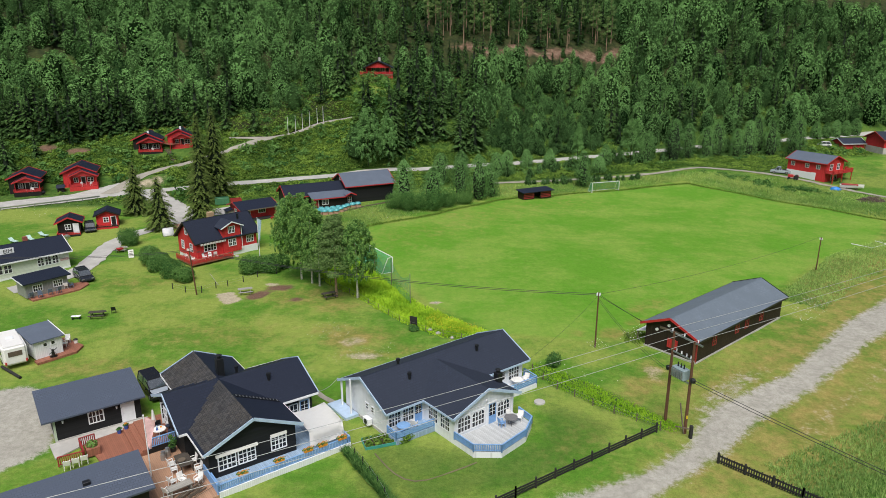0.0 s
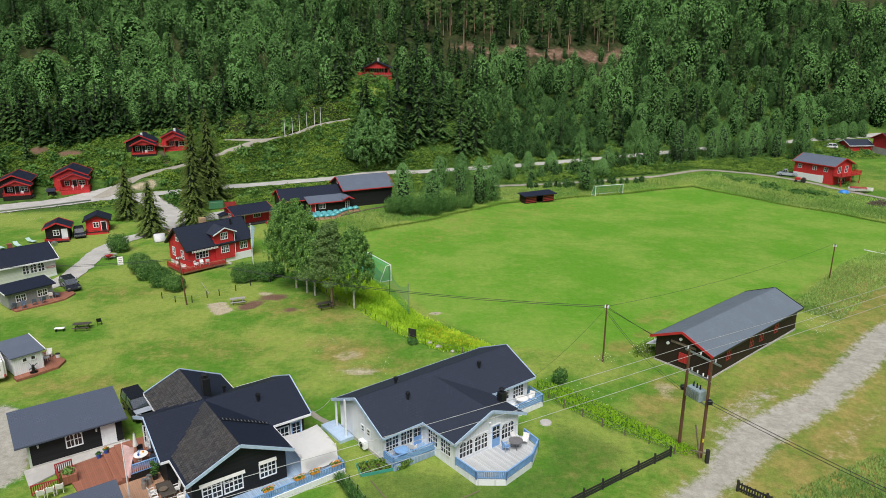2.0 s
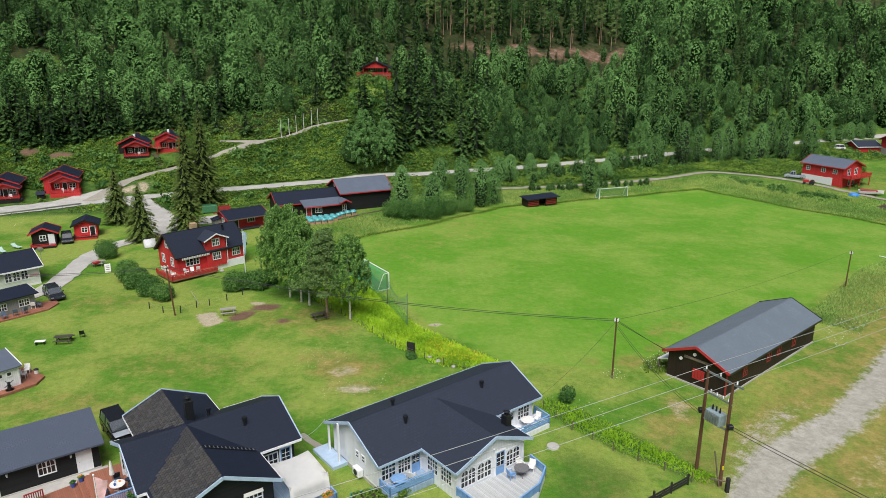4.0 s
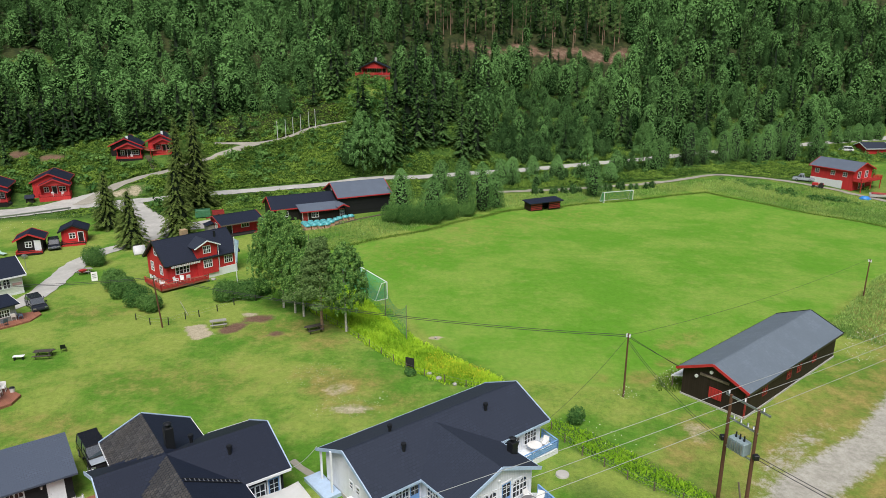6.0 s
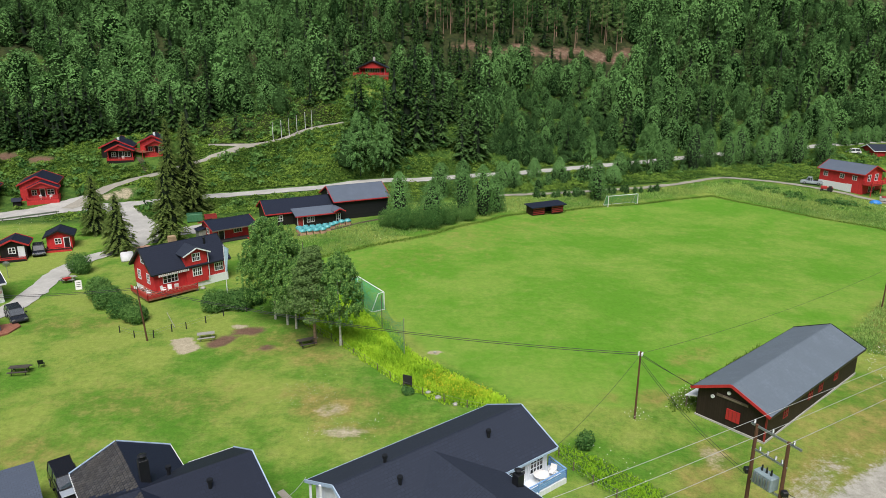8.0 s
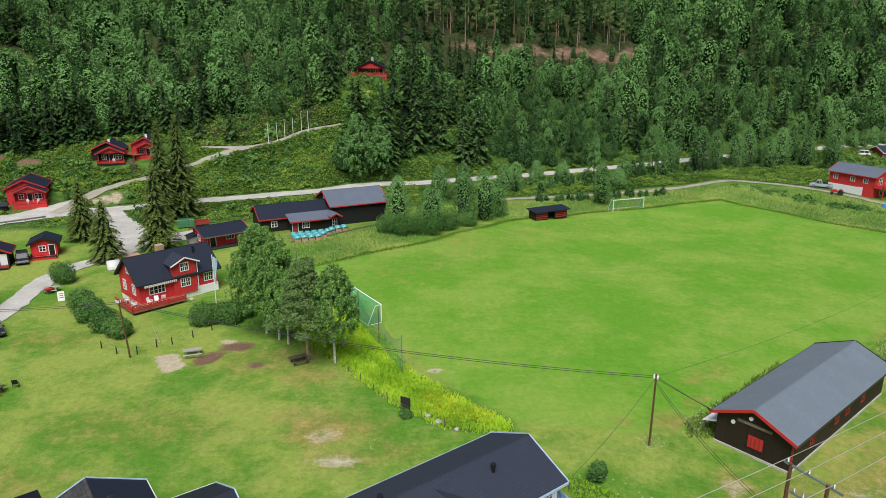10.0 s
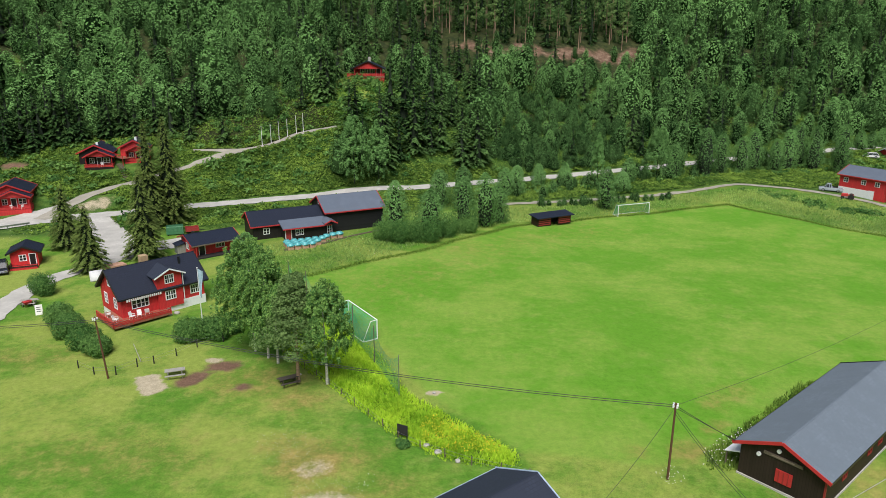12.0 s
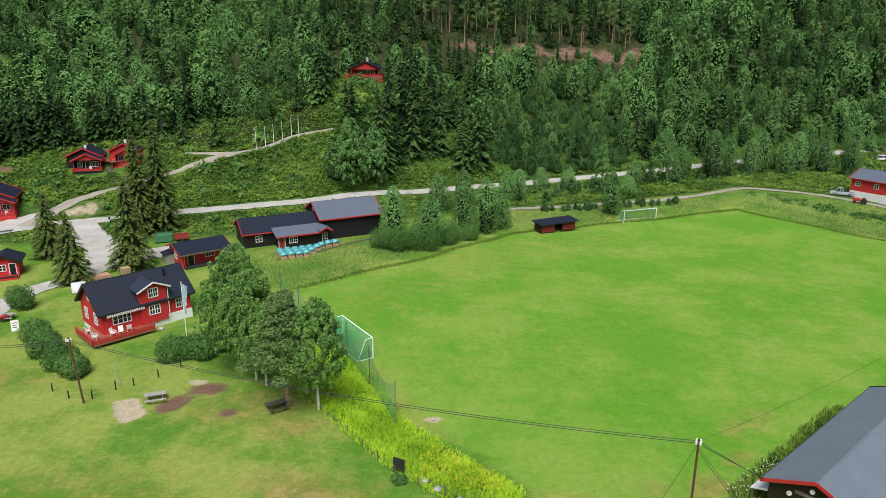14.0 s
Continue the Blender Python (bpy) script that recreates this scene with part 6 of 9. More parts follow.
# the close row of spruces along the wood's edge above the cottages
for i in range(38):
    x = -116 + (i % 22) * 2.75 + rng.uniform(-0.9, 0.9)
    y = float(np.interp(x, [-116, -101, -94, -89, -81, -66, -56], [178, 178, 177.5, 180, 184, 189, 194])) + (5.0 if i >= 22 else 0.3) + rng.uniform(-0.5, 1.6)
    wood["spruce"].append((rng.integers(6), x, y, float(sheet_z(x, y)) - 0.2, rng.uniform(0.78, 1.1), rng.uniform(0.9, 1.05), rng.uniform(0, 6.3), rng.uniform(0.0, 0.6)))
# young spruces under the pines, the alder thicket above the road, and undergrowth along the wood's lower edge
for _ in range(90):
    x = rng.uniform(-6, 66)
    y = float(clearing_y(x)) + rng.uniform(4, 22)
    wood["spruce"].append((rng.integers(6), x, y, float(sheet_z(x, y)) - 0.2, rng.uniform(0.25, 0.5), 1.0, rng.uniform(0, 6.3), rng.uniform(0.1, 0.6)))
for _ in range(210):
    x, y = rng.uniform(11, 48), rng.uniform(195, 231)
    if not clear_of(x, y):
        wood["birch"].append((rng.integers(8), x, y, float(sheet_z(x, y)) - 0.5, rng.uniform(0.45, 0.7), rng.uniform(0.75, 0.95), rng.uniform(0, 6.3), rng.uniform(0.1, 0.5)))
for _ in range(170):
    x = rng.uniform(-23, 105)
    y = hill_foot(x) + rng.uniform(3.5, 9)
    if not clear_of(x, y):
        wood["birch"].append((rng.integers(8), x, y, float(sheet_z(x, y)) - 0.5, rng.uniform(0.35, 0.7), rng.uniform(0.8, 1.1), rng.uniform(0, 6.3), rng.uniform(0.2, 0.7)))
# bushes in front of the farm track and between it and the road
for _ in range(34):
    x = rng.uniform(20, 50)
    y = float(np.interp(x, [24.4, 34.7, 48.5], [174.5, 176.9, 180.5])) - rng.uniform(1.8, 3.6)
    wood["birch"].append((rng.integers(8), x, y, float(sheet_z(x, y)) - 0.3, rng.uniform(0.18, 0.36), rng.uniform(0.7, 1.0), rng.uniform(0, 6.3), rng.uniform(0.15, 0.5)))
for _ in range(30):
    x = rng.uniform(12, 62)
    y = float(np.interp(x, [9.3, 26.8, 44, 60.6], [184.9, 193.5, 201.7, 209])) - rng.uniform(5, 13)
    wood["birch"].append((rng.integers(8), x, y, float(sheet_z(x, y)) - 0.3, rng.uniform(0.25, 0.6), rng.uniform(0.8, 1.1), rng.uniform(0, 6.3), rng.uniform(0.15, 0.6)))
# first material, on spruce and birch stems and cores, has crown shade painted in
for key, protos, mats, label in (("spruce", SPRUCES, [M_CROWNSHADE, M_SPRUCE], "dense dark green spruces on the hillside"), ("birch", BIRCHES, [M_SHADELEAF, M_BIRCH], "mixed young birch and alder wood on the hillside"),
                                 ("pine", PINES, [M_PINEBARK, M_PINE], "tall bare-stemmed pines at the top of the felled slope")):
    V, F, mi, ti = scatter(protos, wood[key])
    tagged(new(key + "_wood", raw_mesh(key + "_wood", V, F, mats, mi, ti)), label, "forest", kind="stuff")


def tree(name, m, protoV, protoF, mi, bark, leaf, label, category="tree", group="", shade=0.5):
    """A single tree: trunk and crown."""
    t = thing(name, m, label, category, group)
    # index 2 is the core that carries the crown's painted inner shade
    for key, k, mat in (("trunk", 0, bark), ("crown", 1, leaf), ("shade_core", 2, M_CROWNSHADE)):
        sel = mi == k
        if not sel.any():
            continue
        used, inv = np.unique(protoF[sel], return_inverse=True)
        me = raw_mesh(key, protoV[used], inv.reshape(-1, 3), [mat], tint=np.full(len(used), shade))
        ob = new(key, me)
        ob.parent = t
    return t


# the spruces by the junction
for x, y, H, R, seed, lab in ((-45.9, 131.2, 14.0, 3.3, 1, "tall dense spruce with drooping branches beside the driveway"), (-52.2, 149.6, 18.6, 3.4, 2, "tall brown-tipped spruce behind other spruces"),
                              (-49.8, 152.4, 19.6, 3.9, 5, "tallest dark spruce beside the gravel junction"), (-51.6, 125.3, 10.0, 3.0, 3, "bushy young spruce beside the gravel bend"),
                              (-60.7, 136.4, 10.6, 3.0, 4, "bushy young spruce near the road")):
    r_ = np.random.default_rng(seed)
    tree("spruce", pose(x, y, tz(x, y) - 0.1), *yard_spruce(r_, H, R * 1.1, int(H * 1250)), M_BARK, M_SPRUCEN, lab, group="yard spruces")


# birches and the pine beside the meadow strip
for x, y, H, R, seed, low, n, lab in ((-20.4, 97.8, 12.8, 3.7, 21, 0.14, 760, "tall leafy birch with white stem"), (-18.6, 96.2, 11.6, 2.7, 22, 0.16, 480, "leafy birch with leaning white stem"), (-17.3, 95.0, 8.6, 2.2, 24, 0.2, 300, "slim leafy birch beside the pine"),
                                      (-11.4, 90.4, 10.9, 2.5, 23, 0.2, 480, "small birch with drooping twigs and white stem")):
    tree("birch", pose(x, y, 0, 0, 0, seed * 40), *crown_proto(np.random.default_rng(seed), H, R, n, 64, 0.085, low, 0.16, 0.16, 0.9), M_BIRCHBARK, M_BIRCHN, lab, group="birches by the meadow strip")
tree("pine", pose(-14.3, 90.8, 0), *pine_proto(np.random.default_rng(31), 11.2, 3.7, 0.34, 19000, 48), M_PINEBARK, M_PINE, "broad pine with reddish stem beside the picnic table", shade=0.6)
# young trees between the pitch, the farm building and the road
for x, y, H, R, seed in ((-8.5, 146.5, 8.2, 2.2, 41), (-2.4, 146.0, 7.2, 2.6, 42), (3.5, 152.0, 8.5, 2.5, 43), (7.5, 154.5, 8.8, 2.6, 44), (10.2, 158, 6.5, 2.2, 45), (33.5, 170.0, 7.6, 2.0, 46), (16, 180, 5.5, 1.9, 47),
                         (21.5, 186, 4.8, 1.6, 48), (51.7, 196.6, 11, 3.4, 49), (65, 201, 10.5, 3.0, 50), (35, 186, 11, 1.6, 51), (76, 206, 8, 2.6, 52), (-27.0, 119.5, 6.4, 2.3, 53), (44, 193, 5, 1.8, 55),
                         (57, 200, 7, 2.2, 56), (90, 211, 9, 2.8, 57), (97, 211, 10, 2.6, 58), (106, 214, 10, 2.8, 59), (101, 206, 8, 2.2, 60), (70, 204, 9, 2.6, 63), (80, 209, 9.5, 2.7, 64), (85, 207, 7.5, 2.3, 65), (94, 214, 10, 2.8, 66), (28, 189, 4.5, 1.6, 67), (13, 177, 5.5, 2.0, 68), (-1, 168, 6.5, 2.2, 69), (4, 174, 6, 2.0, 70), (40, 183, 4, 1.8, 71), (-19, 173.5, 13, 3.4, 61), (-14, 175.5, 11, 2.8, 62), (119, 228.5, 5, 1.7, 72), (123, 230, 4.6, 1.6, 73), (127, 231.5, 5, 1.7, 74), (131, 233, 4.6, 1.6, 75), (135, 234.5, 5, 1.7, 76)):
    # stem and inner core both take the near-black painted shade colour
    tree("young_tree", pose(x, y, tz(x, y) - 0.2, 0, 0, seed * 31), *(crown_proto(np.random.default_rng(seed), H * 1.15, R, 300, 34, 0.14, 0.02, 0.3, 0.1, 0.8) if H > 10.7 else wood_crown(np.random.default_rng(seed), H * 1.15, R, 2600, 0.16, 0.28 + 0.03 * (seed % 6), 0.8)), M_CROWNSHADE, M_BIRCH, "leafy young deciduous tree in rough grass", group="young trees by the road", shade=0.8 if seed in (61, 62) else 0.5 + 0.4 * ((seed * 7) % 10) / 10)


def bush(x, y, R, flat, seed, label, count=900, size=0.2, mat=None):
    r_ = np.random.default_rng(seed)
    V, F = bush_proto(r_, R, count, size, flat * 1.4, True)
    V[:, 2] = np.maximum(V[:, 2], 0.03)
    me = raw_mesh("bush", V, F, [mat or M_BUSH], tint=np.full(len(V), r_.uniform(0.15, 0.5) + (0.05 if y > 110 else 0)))
    ob = new("bush", me)
    ob.matrix_world = pose(x, y, tz(x, y) - 0.05)
    return tagged(ob, label, "bush", "garden bushes")


for i, (x, y, R, fl) in enumerate(((-53, 114.5, 1.9, 1.0), (-45.2, 104.6, 1.9, 0.95), (-42.6, 101.8, 1.8, 0.9), (-39.5, 98.8, 1.9, 0.95), (-37.2, 97.0, 1.6, 0.9), (-28.5, 100.6, 1.9, 0.95), (-26.4, 101.8, 2.0, 0.9), (-24.8, 103.4, 1.7, 0.9),
                                   (-30.6, 104.5, 0.7, 0.8), (11.9, 70.2, 0.85, 1.2), (-9.5, 142.0, 2.6, 0.9), (-6.5, 141.5, 2.7, 0.95), (-3.0, 143.0, 2.8, 0.9), (0.5, 147.0, 2.6, 0.9), (4.0, 150.5, 2.4, 0.8), (-24.5, 113.0, 1.6, 1.0), (-3.4, 79.4, 0.6, 0.8))):
    bush(x, y, R, fl, 100 + i, "dense dark green garden bush" if i < 9 else "dense green bush in rough grass", 5600 if R > 1.2 else 1300, 0.11)

# tall grass of the meadow strips, herbs and scrub of the slope
def blades(rng, x, y, h, w, tint, bend=1.0):
    """Upright leaf blades, three to a tuft."""
    n = len(x)
    z = sheet_z(x, y)
    V, T = [], []
    for k in range(3):
        a = rng.uniform(0, 6.28, n)
        dx, dy = np.cos(a), np.sin(a)
        lean = rng.uniform(0.3, 1.1, n) * h * bend
        V.append(np.stack([np.stack([x - dy * w, y + dx * w, z], -1), np.stack([x + dy * w, y - dx * w, z], -1), np.stack([x + dx * lean, y + dy * lean, z + h * rng.uniform(0.7, 1.15, n)], -1)], 1))
        T.append(np.repeat(tint, 3))
    V = np.concatenate(V).reshape(-1, 3)
    return V, np.arange(len(V)).reshape(-1, 3), np.concatenate(T)


def in_poly(rng, poly, n, edge=0.8):
    P = np.array(poly)
    x, y = rng.uniform(P[:, 0].min(), P[:, 0].max(), n), rng.uniform(P[:, 1].min(), P[:, 1].max(), n)
    keep = poly_mask(x, y, poly, edge) > rng.uniform(0.2, 0.8, n)
    return x[keep], y[keep]


xs_, ys_ = in_poly(rng, STRIP, 60000, 1.5)
xb_, yb_ = in_poly(rng, STRIP_B, 9000)
x_all, y_all = np.r_[xs_, xb_], np.r_[ys_, yb_]
t_all = np.clip(0.5 + 0.35 * np.sin(x_all * 0.9) * np.sin(y_all * 0.7) + rng.uniform(-0.3, 0.3, len(x_all)), 0, 1)
h_all = rng.uniform(0.3, 0.7, len(x_all)) * np.where(np.arange(len(x_all)) < len(xs_), 1.0, 0.45)
t_all = np.where(np.arange(len(x_all)) < len(xs_), t_all, t_all * 0.3)
h_all = h_all * (0.35 + 0.65 * np.maximum(poly_mask(x_all, y_all, STRIP, 3.0), poly_mask(x_all, y_all, STRIP_B, 1.0))) * (0.8 + 0.35 * np.sin(x_all * 1.7 + y_all * 0.8) * np.sin(y_all * 1.3))
V, F, T = blades(rng, x_all, y_all, h_all * 0.95, 0.05, np.clip(t_all * 1.3 - 0.15, 0, 1))
tagged(new("meadow_grass", raw_mesh("meadow_grass", V, F, [M_MEADOW], tint=T)), "tall bright green meadow grass along the fence", "grass", kind="stuff")
# rough grass round the far side of the pitch, by the barn and along the drive
rough = [[(-22, 121), (-9, 133.5), (10, 155.5), (60, 175.5), (69, 166.5), (90, 139.5), (125, 150), (105, 165), (92, 180), (76, 188), (58, 183), (24, 172), (-10, 160), (-20, 147), (-34, 135)],
         [(45, 92), (56, 104), (64, 113), (80, 124), (90, 136), (100, 130), (72, 108), (60, 98), (50, 88)], [(28, 45), (27, 53), (40, 60), (60, 73), (80, 60), (60, 30)], [(26, 80), (42, 93), (45, 91.5), (28, 78)]]
xr, yr = [], []
for poly, n in zip(rough, (68000, 44000, 80000, 4000)):
    a, b = in_poly(rng, poly, n)
    xr.append(a), yr.append(b)
xr, yr = np.concatenate(xr), np.concatenate(yr)
near_path = line_mask(xr, yr, FAR_TRACK, 1.6, 0.1) < 0.5
near_path &= poly_mask(xr, yr, [(-32.5, 136), (-7.5, 147.5), (-12, 158), (-36, 148)], 0.1) < 0.5
xr, yr = xr[near_path], yr[near_path]
V, F, T = blades(rng, xr, yr, rng.uniform(0.2, 0.5, len(xr)), np.where(yr < 80, 0.028, np.where(yr < 138, 0.035, 0.05)), np.clip(0.5 + 0.3 * np.sin(xr * 0.13 + np.sin(yr * 0.2)) + 0.25 * np.sin(xr * 0.41 + 2 * np.sin(yr * 0.33)) + rng.uniform(-0.3, 0.3, len(xr)), 0, 1), 0.7)
tagged(new("rough_grass", raw_mesh("rough_grass", V, F, [M_ROUGH], tint=T)), "rough uncut grass and weeds round the pitch", "grass", kind="stuff")
# low herbs and ferns of the open slope: a carpet of small leaf sprays, heaped in clumps
def open_slope(x, y):
    d = y - hill_foot(x)
    ok = (np.abs(x) < 0.70 * y + 5) & ((d > 0) | (rng.random(len(x)) < 0.45)) & ~((x < -75) & (y < 152)) & ~((x > 80) & (y < 200) & (rng.random(len(x)) < 0.6))
    # few grow under the closed wood
    ok &= ~((x > -8) & (x < 105) & (d > 12) & (d < 32) & (rng.random(len(x)) < 0.85))
    for line, half in ((MAIN_ROAD, 3.2), (UPPER_ROAD, 2.2), (TURNING, 2.3), (SIDE_ROAD, 1.4), (YARD_ROAD, 2.5), (FAR_TRACK, 1.8), (SHOP_ROAD, 3.2), ([(-97, 142), (-86.5, 148.2), (-80, 152.6), (-75, 158)], 3.4)):
        ok &= line_mask(x, y, line, half, 0.01) < 0.5
    for cx, cy, r in ((-91, 154, 5.5), (-82, 159, 5.5), (-73, 178, 5.5), (-66, 179, 5), (-21, 148, 12), (-29, 146, 9), (-68.5, 161, 2.6), (-66, 162.3, 2.0), (-98.5, 174.5, 2.2), (-91.5, 174, 1.9), (-89, 174.4, 1.6)):
        ok &= np.hypot(x - cx, y - cy) > r
    return ok


x = rng.uniform(-150, 130, 480000)
y = hill_foot(x) + rng.uniform(-9, 56, len(x)) * np.where(rng.random(len(x)) < 0.6, 0.6, 1)
ok = open_slope(x, y)
x, y = x[ok], y[ok]
xv, yv = in_poly(rng, [(10, 173), (35, 179), (58, 187), (67, 193), (77, 193), (88, 187), (100, 177), (115, 200), (110, 215), (60, 199), (20, 182)], 70000)
ok = (line_mask(xv, yv, MAIN_ROAD, 3.2, 0.01) < 0.5) & (line_mask(xv, yv, FAR_TRACK, 1.7, 0.01) < 0.5) & (np.hypot(xv - 92, yv - 183) > 9)
x, y = np.r_[x, xv[ok]], np.r_[y, yv[ok]]
lump = np.array([noise.noise(Vector((a * 0.35, b * 0.35, 1.0))) + 0.6 * noise.noise(Vector((a * 0.9, b * 0.9, 5.0))) for a, b in zip(x, y)])
patch = np.array([noise.noise(Vector((a * 0.08, b * 0.08, 2.0))) for a, b in zip(x, y)])
n_ = len(x)
z = sheet_z(x, y) + np.clip(0.35 + 0.75 * lump, 0.05, 1.4) * rng.uniform(0.5, 1.0, n_)
P = np.stack([x, y, z], -1)
nrm = np.stack([rng.normal(0, 0.5, n_), rng.normal(-0.15, 0.5, n_), np.full(n_, 1.0)], -1)
nrm /= np.linalg.norm(nrm, axis=1)[:, None]
d1 = np.cross(nrm, rng.normal(size=(n_, 3)))
d1 /= np.linalg.norm(d1, axis=1)[:, None]
d2 = np.cross(nrm, d1)
q = rng.uniform(0.14, 0.34, n_)[:, None]
V = np.stack([P - d1 * q, P + d1 * q * 0.8 + d2 * q * 0.7, P + d1 * q * 0.8 - d2 * q * 0.7], 1).reshape(-1, 3)
T = np.repeat(np.clip(0.42 + 0.75 * patch + 0.45 * lump + rng.uniform(-0.25, 0.25, n_), 0, 1), 3)
tagged(new("herbs", raw_mesh("herbs", V, np.arange(n_ * 3).reshape(-1, 3), [M_HERB], tint=T)), "green herbs, ferns and nettles on the open slope", "shrub", kind="stuff")
# saplings and low bushes among them
SCRUB = [bush_proto(rng, 1.0, 42, 0.24, rng.uniform(0.9, 1.3)) for _ in range(5)]
SCRUB = [(V, F, np.zeros(len(F), int)) for V, F in SCRUB]
x = rng.uniform(-150, 130, 3600)
y = hill_foot(x) + rng.uniform(-6, 55, len(x))
ok = open_slope(x, y) & (line_mask(x, y, MAIN_ROAD, 4.6, 0.01) < 0.5) & (line_mask(x, y, UPPER_ROAD, 3.2, 0.01) < 0.5)
rows = [(rng.integers(5), a, b, float(sheet_z(a, b)) - 0.1, rng.uniform(0.5, 1.5) * (1 if rng.random() < 0.85 else 1.5), rng.uniform(0.7, 1.2), rng.uniform(0, 6.3), rng.uniform(0.1, 0.9)) for a, b in zip(x[ok], y[ok])]
V, F, mi, T = scatter(SCRUB, rows)
tagged(new("scrub", raw_mesh("scrub", V, F, [M_BUSH], mi, T)), "green scrub and saplings on the open slope", "shrub", kind="stuff")
# dark weeds along the farm track
rows = [(rng.integers(5), 70 + 21 * f + rng.normal(0, 1.6), 184 - 15.5 * f + rng.normal(0, 1.3), -0.7, rng.uniform(0.5, 1.3), rng.uniform(0.5, 0.8), rng.uniform(0, 6.3), rng.uniform(0.1, 0.6)) for f in rng.uniform(0, 1, 70)]
rows = [r for r in rows if line_mask(np.array(r[1]), np.array(r[2]), FAR_TRACK, 1.9, 0.01) < 0.5]
rows = [(r[0], r[1], r[2], float(sheet_z(r[1], r[2])) - 0.1, *r[4:]) for r in rows]
V, F, mi, T = scatter(SCRUB, rows)
tagged(new("weeds", raw_mesh("weeds", V, F, [M_BUSH], mi, T)), "dark clumps of weeds beside the farm track", "shrub", kind="stuff")
# weeds along the wire fence between the gardens
x = np.concatenate([np.linspace(-7.9, -3.4, 900)] * 2) + rng.normal(0, 0.28, 1800)
y = 53.9 - (x + 7.9) * 1.52 + rng.normal(0, 0.2, 1800)
V, F, T = blades(rng, x, y, rng.uniform(0.2, 0.75, len(x)), 0.05, rng.uniform(0, 0.6, len(x)))
tagged(new("fence_weeds", raw_mesh("fence_weeds", V, F, [M_BUSH], tint=T)), "dark green weeds grown through the wire fence", "grass", kind="stuff")
# long dark grass along the far edge of the pitch
edge = [(-20.6, 122.3), (-15.5, 126.4), (-9.5, 131.5), (-1.5, 139.5), (11.2, 153.6), (22, 158.9), (33.3, 163.7), (46.3, 167.9), (60.2, 173.5), (68.6, 164.2), (77.6, 154.2), (88.6, 138)]
P_ = np.array(edge)
seg_ = np.r_[0, np.cumsum(np.hypot(*np.diff(P_, axis=0).T))]
u_ = rng.uniform(0, seg_[-1], 9000)
x, y = np.interp(u_, seg_, P_[:, 0]) + rng.normal(0, 0.35, len(u_)) + 0.4 * np.sin(u_ * 0.35), np.interp(u_, seg_, P_[:, 1]) + rng.normal(0, 0.35, len(u_)) + 0.3 * np.sin(u_ * 0.23)
V, F, T = blades(rng, x, y, rng.uniform(0.08, 0.26, len(x)), 0.05, rng.uniform(0.4, 1.0, len(x)), 0.8)
tagged(new("edge_grass", raw_mesh("edge_grass", V, F, [M_HERB], tint=T)), "long dark grass along the edge of the pitch", "grass", kind="stuff")


# ---- power lines ----
def sag_line(a, b, sag, n=14):
    a, b = Vector(a), Vector(b)
    return [a.lerp(b, i / n) - Vector((0, 0, sag * 4 * (i / n) * (1 - i / n))) for i in range(n + 1)]


def wire(name, a, b, sag, mat, r, label, n=14):
    cu = bpy.data.curves.new(name, "CURVE")
    cu.dimensions, cu.bevel_depth, cu.bevel_resolution = "3D", r, 0
    s = cu.splines.new("POLY")
    pts = sag_line(a, b, sag, n)
    s.points.add(len(pts) - 1)
    for p, q in zip(s.points, pts):
        p.co = (*q, 1)
    cu.materials.append(mat)
    return tagged(new(name, cu), label, "wire", "overhead wires")


def insulator(parent, x, y, z):
    bm = bmesh.new()
    rod(bm, (x, y, z), (x, y, z + 0.12), 0.025, n=6)
    for k in range(3):
        rod(bm, (x, y, z + 0.1 + k * 0.09), (x, y, z + 0.16 + k * 0.09), 0.09, 0.045, n=8)
    return part("insulator", bm, M_METAL, parent)


hx, hy, kx, ky = 20.75, 59.9, 21.85, 57.8
hp = thing("power_pole", pose(0, 0, 0), "twin-legged timber power pole with transformer and crossarms", "pole")
for x, y in ((hx, hy), (kx, ky)):
    part("leg", rod(bmesh.new(), (x, y, -0.5), (x, y, 8.55), 0.15, 0.11, n=10), M_POLE, hp)
dx, dy = (kx - hx) / math.hypot(kx - hx, ky - hy), (ky - hy) / math.hypot(kx - hx, ky - hy)
part("crossarm", beam(bmesh.new(), (hx - dx * 0.45, hy - dy * 0.45, 8.45), (kx + dx * 0.9, ky + dy * 0.9, 8.45), 0.1, 0.14), M_METAL, hp)
part("crossarm", beam(bmesh.new(), (hx - dx * 0.15, hy - dy * 0.15, 6.75), (kx + dx * 0.15, ky + dy * 0.15, 6.75), 0.09, 0.12), M_METAL, hp)
arms = [(hx - dx * 0.2, hy - dy * 0.2), ((hx + kx) / 2, (hy + ky) / 2), (kx + dx * 0.35, ky + dy * 0.35)]
for x, y in arms:
    insulator(hp, x, y, 8.5)
for f in (0.2, 0.45, 0.7, 0.9):
    insulator(hp, hx + (kx - hx) * f, hy + (ky - hy) * f, 6.8)
tm = pose((hx + kx) / 2, (hy + ky) / 2, 4.6, 0, 0, math.degrees(math.atan2(dy, dx)))
bm = bx(-0.72, 0.72, -0.4, 0.4, 0, 1.0, bevel=0.06)
bm.transform(tm)
tr = part("transformer", bm, plain("grey_enamel", (0.25, 0.33, 0.36), 0.45), hp, "grey enamelled transformer tank")
for k in range(6):
    bm = bx(-0.62 + k * 0.23, -0.57 + k * 0.23, -0.55, -0.4, 0.12, 0.88)
    bm.transform(tm)
    part("cooling_fin", bm, M_METAL, tr)
